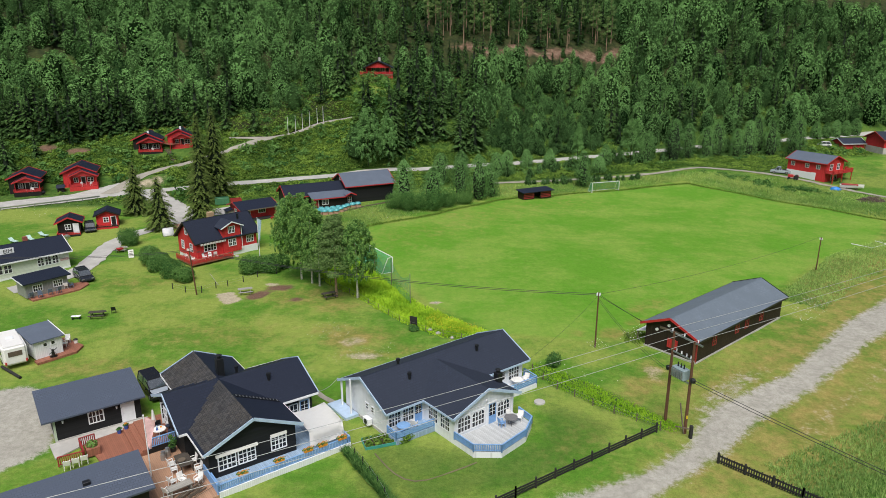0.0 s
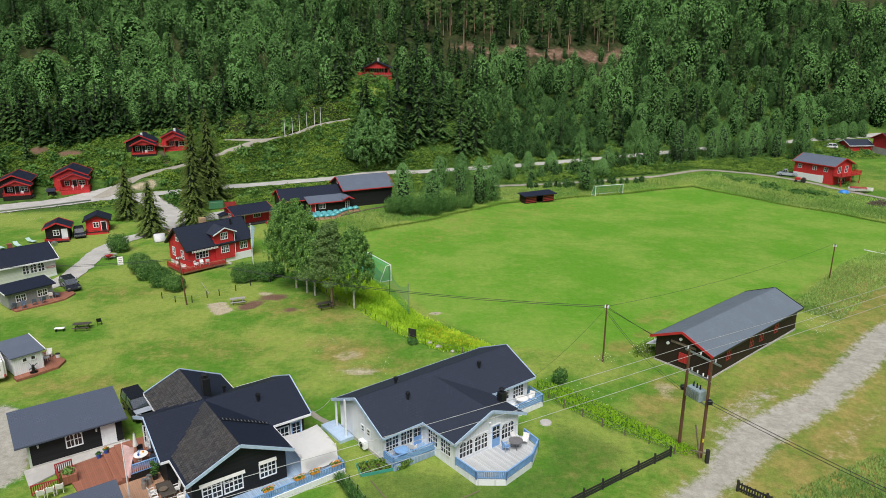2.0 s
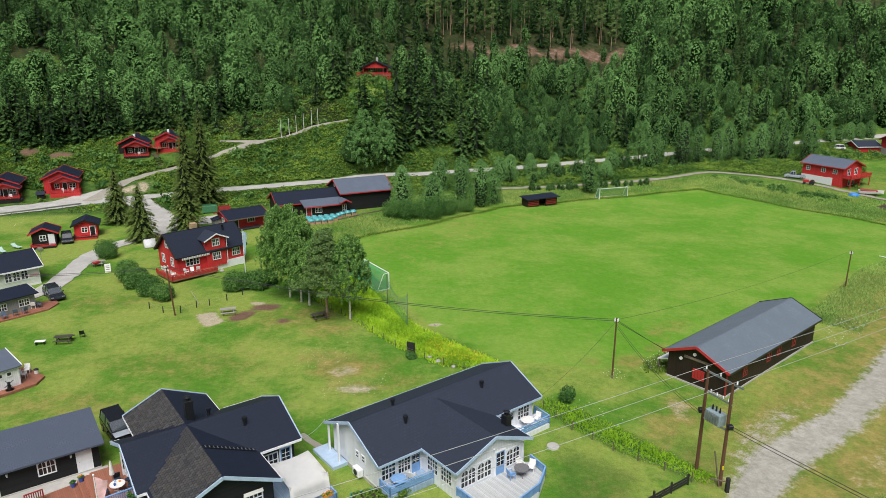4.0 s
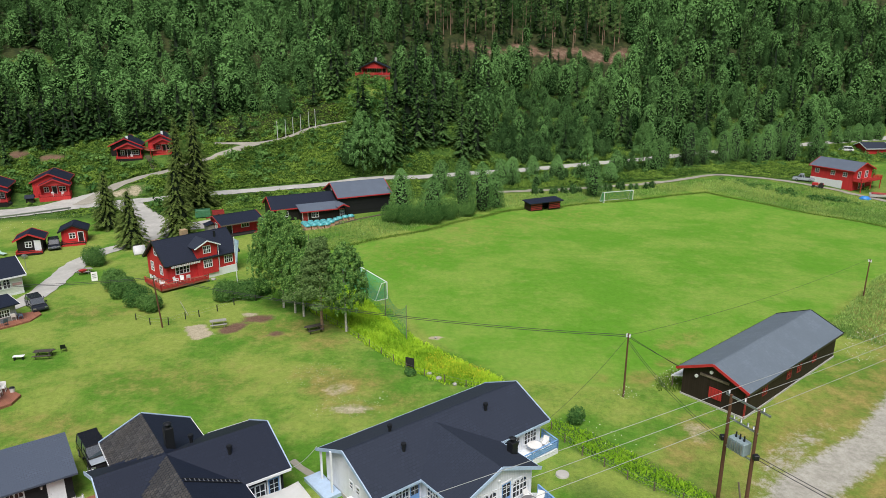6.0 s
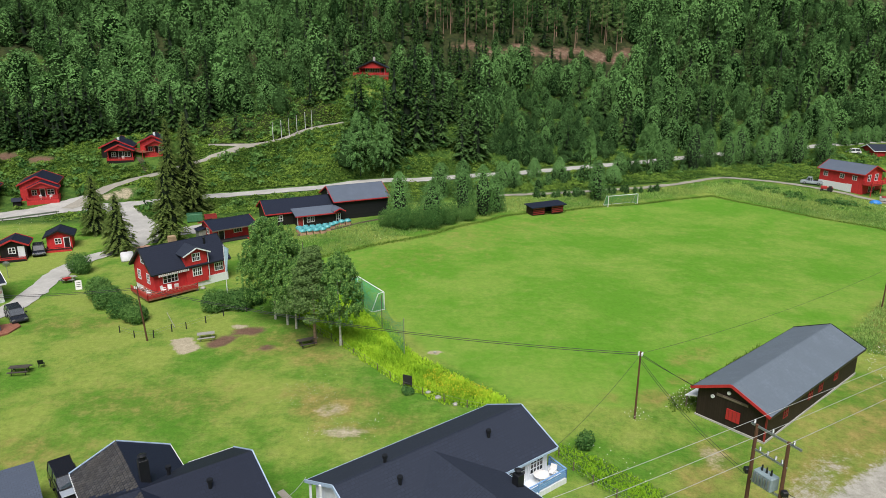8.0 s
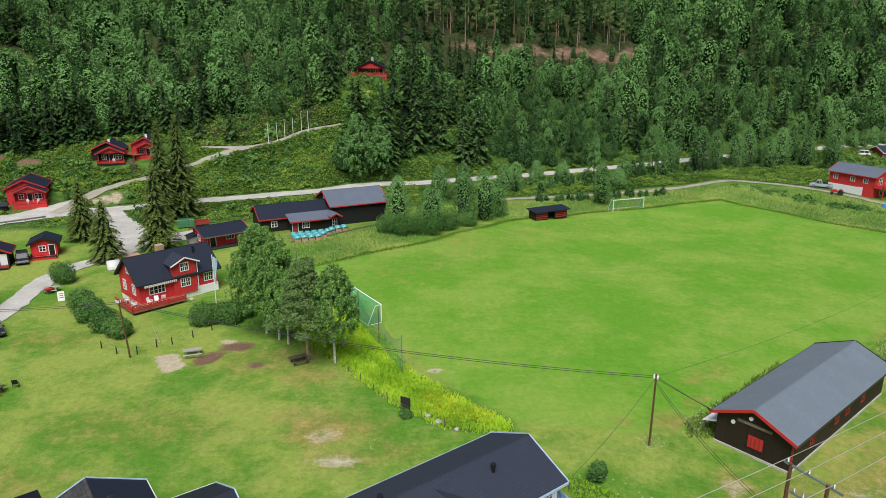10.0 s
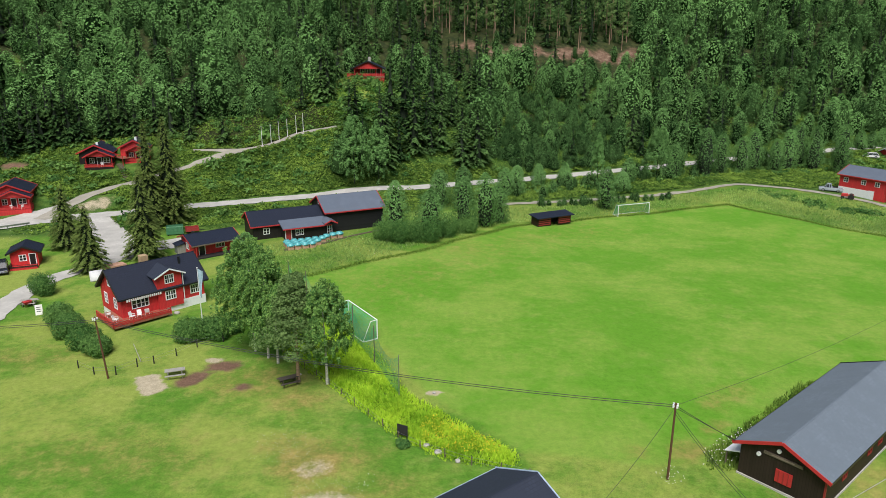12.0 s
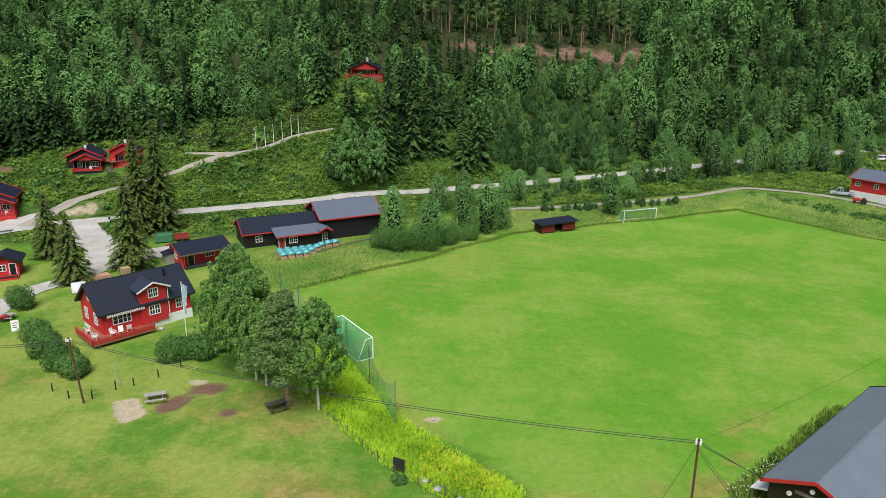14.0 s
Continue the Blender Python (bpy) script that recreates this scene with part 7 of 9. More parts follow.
for k in (-0.35, 0, 0.35):
    bm = rod(bmesh.new(), (k, 0, 1.0), (k, 0, 1.4), 0.08, 0.05)
    bm.transform(tm)
    part("bushing", bm, M_DARKMETAL, tr)
for x, y in ((hx - dx * 0.25, hy - dy * 0.25), (kx + dx * 0.25, ky + dy * 0.25)):
    part("clamp", box(bmesh.new(), x - 0.2, x + 0.2, y - 0.2, y + 0.2, 4.75, 5.15, bevel=0.05), M_DARKMETAL, hp)
part("bracket", beam(bmesh.new(), (hx, hy, 4.5), (kx, ky, 4.5), 0.12, 0.12), M_METAL, hp)
part("marker_plate", bx(kx - 0.06, kx + 0.06, ky - 0.2, ky - 0.15, 1.2, 1.5), M_YELLOW, hp)
for (x, y), o in zip(arms, (0, 1, 2)):
    wire("wire", (x, y, 8.82), (x - 90, y - 47 - o * 0.2, 8.7), 1.1, M_WIRE, 0.022, "pale overhead power line wire", 24)
    wire("wire", (x, y, 8.82), (x + 95, y + 62 + o * 0.2, 8.7), 1.3, M_WIRE, 0.022, "pale overhead power line wire", 24)
for o in (0, 0.25):
    wire("cable", (kx + 0.3, ky - 0.2, 4.95 - o), (kx + 21, ky - 30, 5.5 - o), 0.5, M_WIREK, 0.03, "black service cable from the transformer")
    wire("cable", (hx - 0.3, hy + 0.2, 4.95 - o), (17.4, 75.36, 5.9 - o), 0.6, M_WIREK, 0.022, "black service cable between poles")


def pole(x, y, h, label, lean=(0, 0), r=0.1):
    z = tz(x, y)
    p = thing("power_pole", pose(0, 0, 0), label, "pole")
    part("shaft", rod(bmesh.new(), (x, y, z - 0.3), (x + lean[0], y + lean[1], z + h), r, r * 0.75, n=10), M_POLE, p)
    for a in (0, 90, 180, 270):
        c, s = math.cos(radians(a + 20)) * 0.2, math.sin(radians(a + 20)) * 0.2
        bm = bmesh.new()
        rod(bm, (x + lean[0] + c, y + lean[1] + s, z + h - 0.35), (x + lean[0] + c, y + lean[1] + s, z + h - 0.1), 0.07, n=8)
        rod(bm, (x + lean[0], y + lean[1], z + h - 0.3), (x + lean[0] + c, y + lean[1] + s, z + h - 0.3), 0.02, n=6)
        part("insulator", bm, M_WHITEP, p)
    return p


pole(17.4, 75.36, 6.6, "slender brown timber pole with white insulators")
pole(-33.4, 91.4, 6.7, "slender brown timber pole beside the garden fence", (-0.35, -0.2))
pole(57, 104.2, 5.4, "slender brown timber pole at the edge of the pitch")
for o in (0, 0.18):
    wire("cable", (17.4, 75.36, 6.35 - o), (-33.7, 91.2, 6.45 - o), 1.0, M_WIREK, 0.028, "black overhead cable over the meadow strip", 20)
    wire("cable", (-33.7, 91.2, 6.4 - o), (-75, 91, 6.2 - o), 1.0, M_WIREK, 0.025, "black overhead cable over the lawn")
    wire("cable", (17.4, 75.36, 6.3 - o), (23.3 + o, 76.75, 2.2), 0.05, M_WIREK, 0.022, "black service cable down to the barn")
wire("cable", (17.4, 75.36, 6.3), (57, 104.2, 4.9), 0.8, M_WIREK, 0.016, "thin cable along the pitch", 18)
wire("cable", (17.4, 75.36, 6.2), (8.9, 66.2, 2.9), 0.4, M_WIREK, 0.016, "thin service cable to the white house")
wire("cable", (-10.9, 58.4, 3.3), (-9.6, 61.9, 2.9), 0.3, M_WIRE, 0.02, "pale cable strung between two houses")


# ---- fences, posts ----
def board_fence(pts, h, label, pickets=False):
    f = thing("fence", pose(0, 0, 0), label, "fence")
    for (xa, ya), (xb, yb) in zip(pts, pts[1:]):
        L = math.hypot(xb - xa, yb - ya)
        n = int(L / 1.9)
        za_, zb_ = tz(xa, ya), tz(xb, yb)
        for i in range(n + 1):
            x, y = xa + (xb - xa) * i / n, ya + (yb - ya) * i / n
            part("post", beam(bmesh.new(), (x, y, tz(x, y) - 0.2), (x, y, tz(x, y) + h + 0.12), 0.14), M_FENCEK, f)
        if pickets:
            for i in range(int(L / 0.2)):
                f_ = (i + 0.5) / int(L / 0.2)
                x, y = xa + (xb - xa) * f_, ya + (yb - ya) * f_
                part("picket", beam(bmesh.new(), (x, y, tz(x, y) + 0.05), (x, y, tz(x, y) + h * (0.97 + 0.05 * math.sin(i * 2.3))), 0.11, 0.03), M_FENCEK, f)
        for zz in (0.3, 0.8) if pickets else (0.28, 0.55, 0.82):
            part("rail", beam(bmesh.new(), (xa, ya, za_ + h * zz), (xb, yb, zb_ + h * zz), 0.05, 0.15), M_FENCEK, f)
    return f


board_fence([(-2, 42.6), (5.85, 48.1), (19.3, 57.7)], 0.85, "black tarred board fence along the garden")
board_fence([(23.2, 53.4), (28.0, 48.8), (33, 44)], 0.85, "black tarred picket fence beside the gravel track", True)


def post_row(pts, h, r, mat, label, wires=True, lean=0.04):
    f = thing("fence", pose(0, 0, 0), label, "fence")
    rg = random.Random(len(pts))
    tops = []
    for x, y in pts:
        z = tz(x, y)
        q = (x + rg.uniform(-lean, lean), y + rg.uniform(-lean, lean), z + h * rg.uniform(0.88, 1.1))
        part("post", rod(bmesh.new(), (x, y, z - 0.2), q, r, r * 0.85, n=7), mat, f)
        tops.append(q)
    if wires:
        for a, b in zip(tops, tops[1:]):
            for k in (0.1, 0.45):
                part("strand", beam(bmesh.new(), (a[0], a[1], a[2] - k), (b[0], b[1], b[2] - k), 0.012), M_METAL, f)
    return f


def along(line, gap):
    P = np.array(line, float)
    seg = np.r_[0, np.cumsum(np.hypot(*np.diff(P, axis=0).T))]
    s_ = np.arange(0, seg[-1], gap)
    return [(float(np.interp(v, seg, P[:, 0])), float(np.interp(v, seg, P[:, 1]))) for v in s_]


post_row(along([(9.6, 69.2), (10.8, 66.2), (14.9, 61.6), (20.5, 57.5)], 2.2), 0.85, 0.06, M_POSTW, "weathered wire fence along the garden edge")
post_row(along([(-22, 103), (-18.5, 98.8), (-10.8, 89.7), (-3.5, 80.3), (1.5, 77.2), (6.5, 75.6), (9.4, 70)], 2.4), 0.8, 0.05, M_POSTW, "weathered wire fence beside the meadow strip")
post_row([(-37.5, 93.6), (-35.2, 92.2), (-33.0, 92.2), (-31.6, 94), (-30.2, 94.8), (-28.5, 96.6), (-27.1, 98.9), (-24.6, 100.2)], 0.95, 0.07, M_FENCEK, "dark garden fence posts with wire")
post_row(along([(-7.8, 54.6), (-5.9, 51.5), (-4.2, 48.5), (-3, 45)], 1.5), 0.9, 0.05, M_FENCEK, "wire fence overgrown with weeds between two gardens")
gp = thing("gate_post", pose(22.1, 57.0, -0.35), "thick black gate post beside the track", "post")
part("post", bx(-0.14, 0.14, -0.14, 0.14, -0.2, 1.25, bevel=0.03), M_FENCEK, gp)
part("bar", beam(bmesh.new(), (-0.1, 0, 0.9), (-1.3, 0.4, 0.95), 0.08), M_POSTW, gp)
lp_ = tagged(link_mesh("plank", beam(bmesh.new(), (0, 0, 0), (-0.25, 0.9, 2.6), 0.09), M_POSTW), "pale leaning plank beside the power pole", "plank")
lp_.matrix_world = pose(21.7, 57.6, -0.3)

# ---- goals and ball net ----
m_net, nn, nl, nb = nodes_of("green_netting")
nt_, nm = nn.new("ShaderNodeBsdfTransparent"), nn.new("ShaderNodeMixShader")
nb.inputs["Base Color"].default_value, nb.inputs["Roughness"].default_value = (0.06, 0.38, 0.22, 1), 0.8
nco = coords(nn, nl)
nsp = nn.new("ShaderNodeSeparateXYZ")
nl.new(nco, nsp.inputs[0])
nu = math_node(nn, nl, "FRACT", math_node(nn, nl, "DIVIDE", math_node(nn, nl, "ADD", nsp.outputs[0], nsp.outputs[2]), 0.12))
nv = math_node(nn, nl, "FRACT", math_node(nn, nl, "DIVIDE", math_node(nn, nl, "SUBTRACT", nsp.outputs[0], nsp.outputs[2]), 0.12))
ncord = math_node(nn, nl, "MAXIMUM", math_node(nn, nl, "LESS_THAN", nu, 0.2), math_node(nn, nl, "LESS_THAN", nv, 0.2))
nl.new(ncord, nm.inputs[0])
nl.new(nt_.outputs[0], nm.inputs[1])
nl.new(nb.outputs[0], nm.inputs[2])
nl.new(nm.outputs[0], nn["Material Output"].inputs[0])
M_NET = m_net


def sheet(bm, pts):
    bm.faces.new([bm.verts.new(p) for p in pts])
    return bm


def goal(a, ang, W, H, label, depth=1.8):
    """a: foot of one post; the crossbar runs along local x; the net hangs behind, at local +y."""
    g = thing("football_goal", pose(*a, 0, 0, ang), label, "goal", "football goals")
    for x in (0, W):
        part("post", rod(bmesh.new(), (x, 0, 0), (x, 0, H), 0.07, n=8), M_WHITEP, g)
        part("ground_bar", rod(bmesh.new(), (x, 0, 0.05), (x, depth, 0.05), 0.05, n=6), M_WHITEP, g)
        part("net_stay", rod(rod(bmesh.new(), (x, 0, H), (x, 0.8, H - 0.05), 0.035, n=6), (x, 0.8, H - 0.05), (x, depth, 0.05), 0.035, n=6), M_WHITEP, g)
        part("side_net", sheet(bmesh.new(), [(x, 0, 0.05), (x, depth, 0.05), (x, 0.8, H - 0.05), (x, 0, H)]), M_NET, g)
    part("crossbar", rod(bmesh.new(), (0, 0, H), (W, 0, H), 0.06, n=8), M_WHITEP, g)
    part("rear_bar", rod(bmesh.new(), (0, depth, 0.05), (W, depth, 0.05), 0.05, n=6), M_WHITEP, g)
    part("back_net", sheet(bmesh.new(), [(0, depth, 0.05), (W, depth, 0.05), (W, 0.8, H - 0.05), (0, 0.8, H - 0.05)]), M_NET, g)
    part("top_net", sheet(bmesh.new(), [(0, 0, H), (W, 0, H), (W, 0.8, H - 0.05), (0, 0.8, H - 0.05)]), M_NET, g)
    return g


goal((-7.5, 101.2, 0), 123.5, 7.3, 2.35, "white football goal with green net near the birches")
goal((34.6, 163.6, tz(36, 164)), 20, 7.3, 2.3, "white football goal with green net at the far end")
lg = thing("goal_frame", pose(71.3, 120.2, tz(72, 119) + 0.06, 0, 0, -60), "white goal frame lying on the grass", "goal")
for a, b in (((0, 0, 0), (3.2, 0.6, 0)), ((3.2, 0.6, 0), (3.4, 5, 0.05)), ((3.4, 5, 0.05), (1.2, 5.2, 0.05))):
    part("tube", rod(bmesh.new(), a, b, 0.06, n=8), M_WHITEP, lg)
bnet = thing("ball_net", pose(-4.2, 88.0, 0, 0, 0, 114), "tall green ball-stop net on slim posts", "net")
NETP = [(0, 0), (7.6, -0.1), (14.2, 0.2), (20.7, 1.2), (27.6, 2.3), (33.0, 3.4)]
for k, (x, y) in enumerate(NETP):
    part("post", rod(bmesh.new(), (x, y, -0.1), (x, y, 4.3), 0.05, n=8), M_METAL if k == 0 else M_POSTW, bnet)
for (xa, ya), (xb, yb) in zip(NETP, NETP[1:]):
    bm = bmesh.new()
    n = 8
    tops = [bm.verts.new((xa + (xb - xa) * i / n, ya + (yb - ya) * i / n, 4.2 - 2.4 * math.sin(math.pi * min(1, i / n)) ** 0.8 * (0.75 if xa > 6 else 0.6))) for i in range(n + 1)]
    lows = [bm.verts.new((xa + (xb - xa) * i / n, ya + (yb - ya) * i / n, 0.05)) for i in range(n + 1)]
    for i in range(n):
        bm.faces.new((lows[i], lows[i + 1], tops[i + 1], tops[i]))
    part("netting", bm, M_NET, bnet)


# ---- flagpoles ----
def flagpole(x, y, z, h, label, cloth=None, flag=None):
    f = thing("flagpole", pose(x, y, z), label, "flagpole")
    part("pole", rod(bmesh.new(), (0, 0, -0.1), (0, 0, h), 0.06, 0.035, n=8), M_WHITEP, f)
    part("finial", bmesh_ball((0, 0, h + 0.05), 0.08), M_WHITEP, f)
    if cloth:
        bm = bmesh.new()
        w, drop, n = flag
        rows_ = []
        for j in range(9):
            t = j / 8
            rows_.append([bm.verts.new((0.06 + w * (i / 4) * (1 - 0.75 * t if drop > 2.5 else 1), 0.12 * math.sin(i * 1.7 + j * 0.9) * (i / 4), h - 0.1 - drop * t - 0.25 * (i / 4))) for i in range(5)])
        for j in range(8):
            for i in range(4):
                bm.faces.new((rows_[j][i], rows_[j][i + 1], rows_[j + 1][i + 1], rows_[j + 1][i]))
        part("flag", bm, cloth, f, smooth=True)
    return f


def bmesh_ball(c, r):
    bm = bmesh.new()
    bmesh.ops.create_icosphere(bm, subdivisions=1, radius=r, matrix=Matrix.Translation(c))
    return bm


flagpole(-27.4, 102.0, 0, 8.1, "white flagpole with a limp pale blue pennant", plain("pale_blue_cloth", (0.35, 0.5, 0.62), 0.8), (0.55, 3.2, 0))
flagpole(-22.68, 50.16, 0.2, 5.4, "white flagpole with a limp pale pink flag", plain("pale_pink_cloth", (0.8, 0.52, 0.54), 0.8), (0.8, 2.6, 0))
for x, y in ((-41, 184.4), (-39.1, 185), (-37.4, 185.6), (-35.6, 186.2), (-33.7, 186.9), (-32.2, 187.4)):
    tagged(flagpole(x, y + 0.8, tz(x, y), 4.3, "bare white flagpole beside the gravel road"), group="row of flagpoles")

# guard rail along the road
gr = thing("guard_rail", pose(0, 0, 0), "grey steel guard rail along the road", "guard rail")
gl = [(-110, 126.5), (-88.8, 138.6), (-81.3, 144.0), (-74.5, 149.6)]
for a, b in zip(gl, gl[1:]):
    part("rail", beam(bmesh.new(), (*a, tz(*a) + 0.65), (*b, tz(*b) + 0.65), 0.06, 0.28), M_METAL, gr)
for x, y in along(gl, 3.0):
    part("post", beam(bmesh.new(), (x, y, tz(x, y) - 0.2), (x, y, tz(x, y) + 0.7), 0.1), M_METAL, gr)


# ---- furniture ----
def picnic_table(m, mat, label):
    t = thing("picnic_table", m, label, "table", "picnic tables")
    for k in range(4):
        part("top_plank", bx(-0.95, 0.95, -0.38 + k * 0.195, -0.2 + k * 0.195, 0.71, 0.75), mat, t)
    for s in (-1, 1):
        part("seat_plank", bx(-0.95, 0.95, s * 0.72 - 0.14, s * 0.72 + 0.14, 0.42, 0.46), mat, t)
        x = s * 0.65
        part("cross_bar", beam(bmesh.new(), (x, -0.8, 0.38), (x, 0.8, 0.38), 0.05, 0.1), mat, t)
        for q in (-1, 1):
            part("leg", beam(bmesh.new(), (x, q * 0.6, 0), (x, q * 0.25, 0.7), 0.05, 0.1), mat, t)
    return t


M_GREYWOOD = planks("grey_wood", (0.36, 0.35, 0.32), 0.2, 1)
M_DARKWOOD = planks("dark_wood", (0.07, 0.06, 0.05), 0.2, 1)
picnic_table(pose(-26.9, 91.9, 0, 0, 0, 20), M_GREYWOOD, "weathered pale grey picnic table on the lawn")
picnic_table(pose(-15.2, 90.4, 0, 0, 0, 30), M_DARKWOOD, "dark stained picnic table under the pine")
picnic_table(pose(-43.0, 83.3, 0, 0, 0, 12), M_DARKWOOD, "dark grey picnic table on the lawn")
picnic_table(pose(-52.6, 111.2, 0, 0, 0, 12), M_GREYWOOD, "weathered grey picnic table beside a bush")
wb = thing("bench", pose(-45.3, 82.6, 0, 0, 0, 12), "low white bench on the lawn", "bench")
part("seat", bx(-0.55, 0.55, -0.25, 0.25, 0.4, 0.46, bevel=0.02), M_WHITEP, wb)
for x in (-0.42, 0.42):
    part("leg", bx(x - 0.05, x + 0.05, -0.2, 0.2, 0, 0.4), M_DARKMETAL, wb)


def chair(m, mat, label, group):
    c = thing("garden_chair", m, label, "chair", group)
    part("seat", bx(-0.26, 0.26, -0.24, 0.24, 0.4, 0.45, bevel=0.02), mat, c)
    bm = bx(-0.26, 0.26, 0.0, 0.05, 0, 0.5, bevel=0.02)
    bm.transform(pose(0, 0.22, 0.44, -12, 0, 0))
    part("backrest", bm, mat, c)
    for x in (-0.23, 0.23):
        part("armrest", bx(x - 0.03, x + 0.03, -0.22, 0.24, 0.62, 0.66), mat, c)
        for y in (-0.2, 0.22):
            part("leg", beam(bmesh.new(), (x, y, 0), (x * 0.95, y, 0.63 if y < 0 else 0.42), 0.045), mat, c)
    return c


def round_table(m, mat, r, h, label):
    t = thing("garden_table", m, label, "table")
    part("tabletop", rod(bmesh.new(), (0, 0, h - 0.04), (0, 0, h), r, n=20), mat, t)
    part("stem", rod(bmesh.new(), (0, 0, 0.05), (0, 0, h - 0.04), 0.05), mat, t)
    for a in (0, 120, 240):
        part("foot", beam(bmesh.new(), (0, 0, 0.08), (math.cos(radians(a)) * r * 0.7, math.sin(radians(a)) * r * 0.7, 0.02), 0.05), mat, t)
    return t


WH = pose(-7.106, 58.57, 0, 0, 0, 38.6)
KH = pose(-19.4, 57.75, 0, 0, 0, 36.4)
c0 = chair(WH @ pose(10.9, -9.2, 0.58, 0, 0, -60), M_PLASTIC, "white plastic garden chair on the deck", "deck chairs")
copy_thing(c0, WH @ pose(10.4, -8.5, 0.58, 0, 0, 0)), copy_thing(c0, WH @ pose(2.9, -4.2, 0.5, 0, 0, 120)), copy_thing(c0, WH @ pose(16.6, -4.2, 0.5, 0, 0, -70)), copy_thing(c0, WH @ pose(12.6, -4.2, 0.5, 0, 0, 20))
chair(WH @ pose(9.0, -8.9, 0.58, 0, 0, 80), M_BLUE, "blue plastic garden chair on the deck", "deck chairs")
round_table(WH @ pose(9.9, -9.1, 0.58), plain("grey_stone", (0.16, 0.16, 0.17)), 0.6, 0.72, "round dark grey table on the deck")
round_table(WH @ pose(1.7, -4.2, 0.5), M_BLUE, 0.6, 0.72, "round blue table on the porch")
round_table(WH @ pose(15.4, -4.2, 0.5), M_PLASTIC, 0.6, 0.72, "round white table on the rear porch")
hpump = thing("heat_pump", WH @ pose(0.15, -0.8, 0.3), "white heat pump box on the gable wall", "heat pump")
part("casing", bx(-0.2, 0.25, -0.45, 0.45, 0, 0.65, bevel=0.03), M_WHITEP, hpump)
part("fan_grille", rod(bmesh.new(), (-0.23, 0, 0.33), (-0.19, 0, 0.33), 0.25, n=14), M_DARKMETAL, hpump)

# terrace between the garage and the black house
te = thing("terrace", KH, "red-brown plank terrace on two levels beside the black house", "terrace")
part("middle_floor", flat_deck(bmesh.new(), [(-10.4, 4.2), (-7.4, 4.5), (-7.4, -0.6), (-9.9, -0.6)], 0.0, 0.2), M_DECKR, te)
part("upper_floor", flat_deck(bmesh.new(), [(-6.5, 4.4), (-3.9, 4.4), (-3.9, -0.7), (-6.5, -0.7)], 0.0, 0.75), M_DECKR, te)
part("upper_skirt", bx(-6.5, -3.9, -0.78, -0.71, 0.0, 0.72), M_BLACKV, te)
part("step", flat_deck(bmesh.new(), [(-7.4, 4.5), (-6.95, 4.5), (-6.95, -0.6), (-7.4, -0.6)], 0.0, 0.38), M_DECKR, te)
part("step", flat_deck(bmesh.new(), [(-6.95, 4.5), (-6.5, 4.5), (-6.5, -0.6), (-6.95, -0.6)], 0.0, 0.57), M_DECKR, te)
part("lower_floor", flat_deck(bmesh.new(), [(-7.6, -0.8), (-3.6, -0.8), (-3.6, -9.6), (-8.6, -9.6)], 0.0, 0.2), M_DECKT, te, "worn tan planks")
part("paving", flat_deck(bmesh.new(), [(-13.0, 5.8), (-5.0, 5.8), (-5.0, 4.5), (-10.4, 4.2), (-12.9, 3.2)], 0.0, 0.12), M_CONC, te, "concrete apron before the garage")
railing(te, [(-10.95, 3.59), (-9.78, 3.64)], 0.2, 0.9, M_DKRED)
railing(te, [(-12.83, 1.71), (-10.94, 1.49), (-10.95, 3.59)], 0.2, 0.8, M_DKRED)
railing(te, [(-6.4, -0.8), (-3.9, -0.75)], 0.7, 0.85, M_BLUE)
railing(te, [(-3.65, -6.3), (-3.65, -9.5)], 0.2, 0.9, M_BLUE)
part("planter", bx(-10.71, -9.71, 1.65, 2.75, 0.2, 0.85), M_DECKR, te)
V, F = leaf_cloud(np.random.default_rng(9), [(-10.21, 2.25, 1.0)], [(0.45, 0.5, 0.3)], 150, 0.1)
ob = new("plants", raw_mesh("plants", V, F, [M_BUSH], tint=np.full(len(V), 0.9)))
ob.parent = te
tagged(ob, "pale leafy plants")
cc = chair(KH @ pose(-5.48, -3.83, 0.2, 0, 0, 100), M_PLASTIC, "white plastic garden chair on the terrace", "terrace chairs")
for x, y, a in ((-5.53, -4.75, 85), (-6.1, -6.31, 110), (-5.41, -6.51, 20), (-4.41, -7.23, 300), (-6.76, -7.42, 120), (-12.32, 0.86, 170), (-11.68, 0.88, 170), (-11.04, 0.91, 170), (-3.95, -5.75, 270), (-3.95, -4.4, 270)):
    copy_thing(cc, KH @ pose(x, y, 0.2, 0, 0, a))
for x, y in ((-5.73, -2.33), (-5.29, -1.98)):
    kg = thing("milk_churn", KH @ pose(x, y, 0.2), "pale grey metal churn on the terrace", "churn", "milk churns")
    part("can", rod(bmesh.new(), (0, 0, 0), (0, 0, 0.55), 0.22, 0.22, n=14), M_METAL, kg)
    part("neck", rod(bmesh.new(), (0, 0, 0.55), (0, 0, 0.72), 0.2, 0.12, n=14), M_METAL, kg)
    part("lid", rod(bmesh.new(), (0, 0, 0.72), (0, 0, 0.78), 0.17, 0.17, n=14), M_METAL, kg)
bp = tagged(link_mesh("bundle", bx(-0.06, 0.06, -0.06, 0.06, 0, 0.01), M_POSTW), "heap of thin bare sticks on the terrace", "sticks")
bm = bmesh.new()
rs_ = random.Random(3)
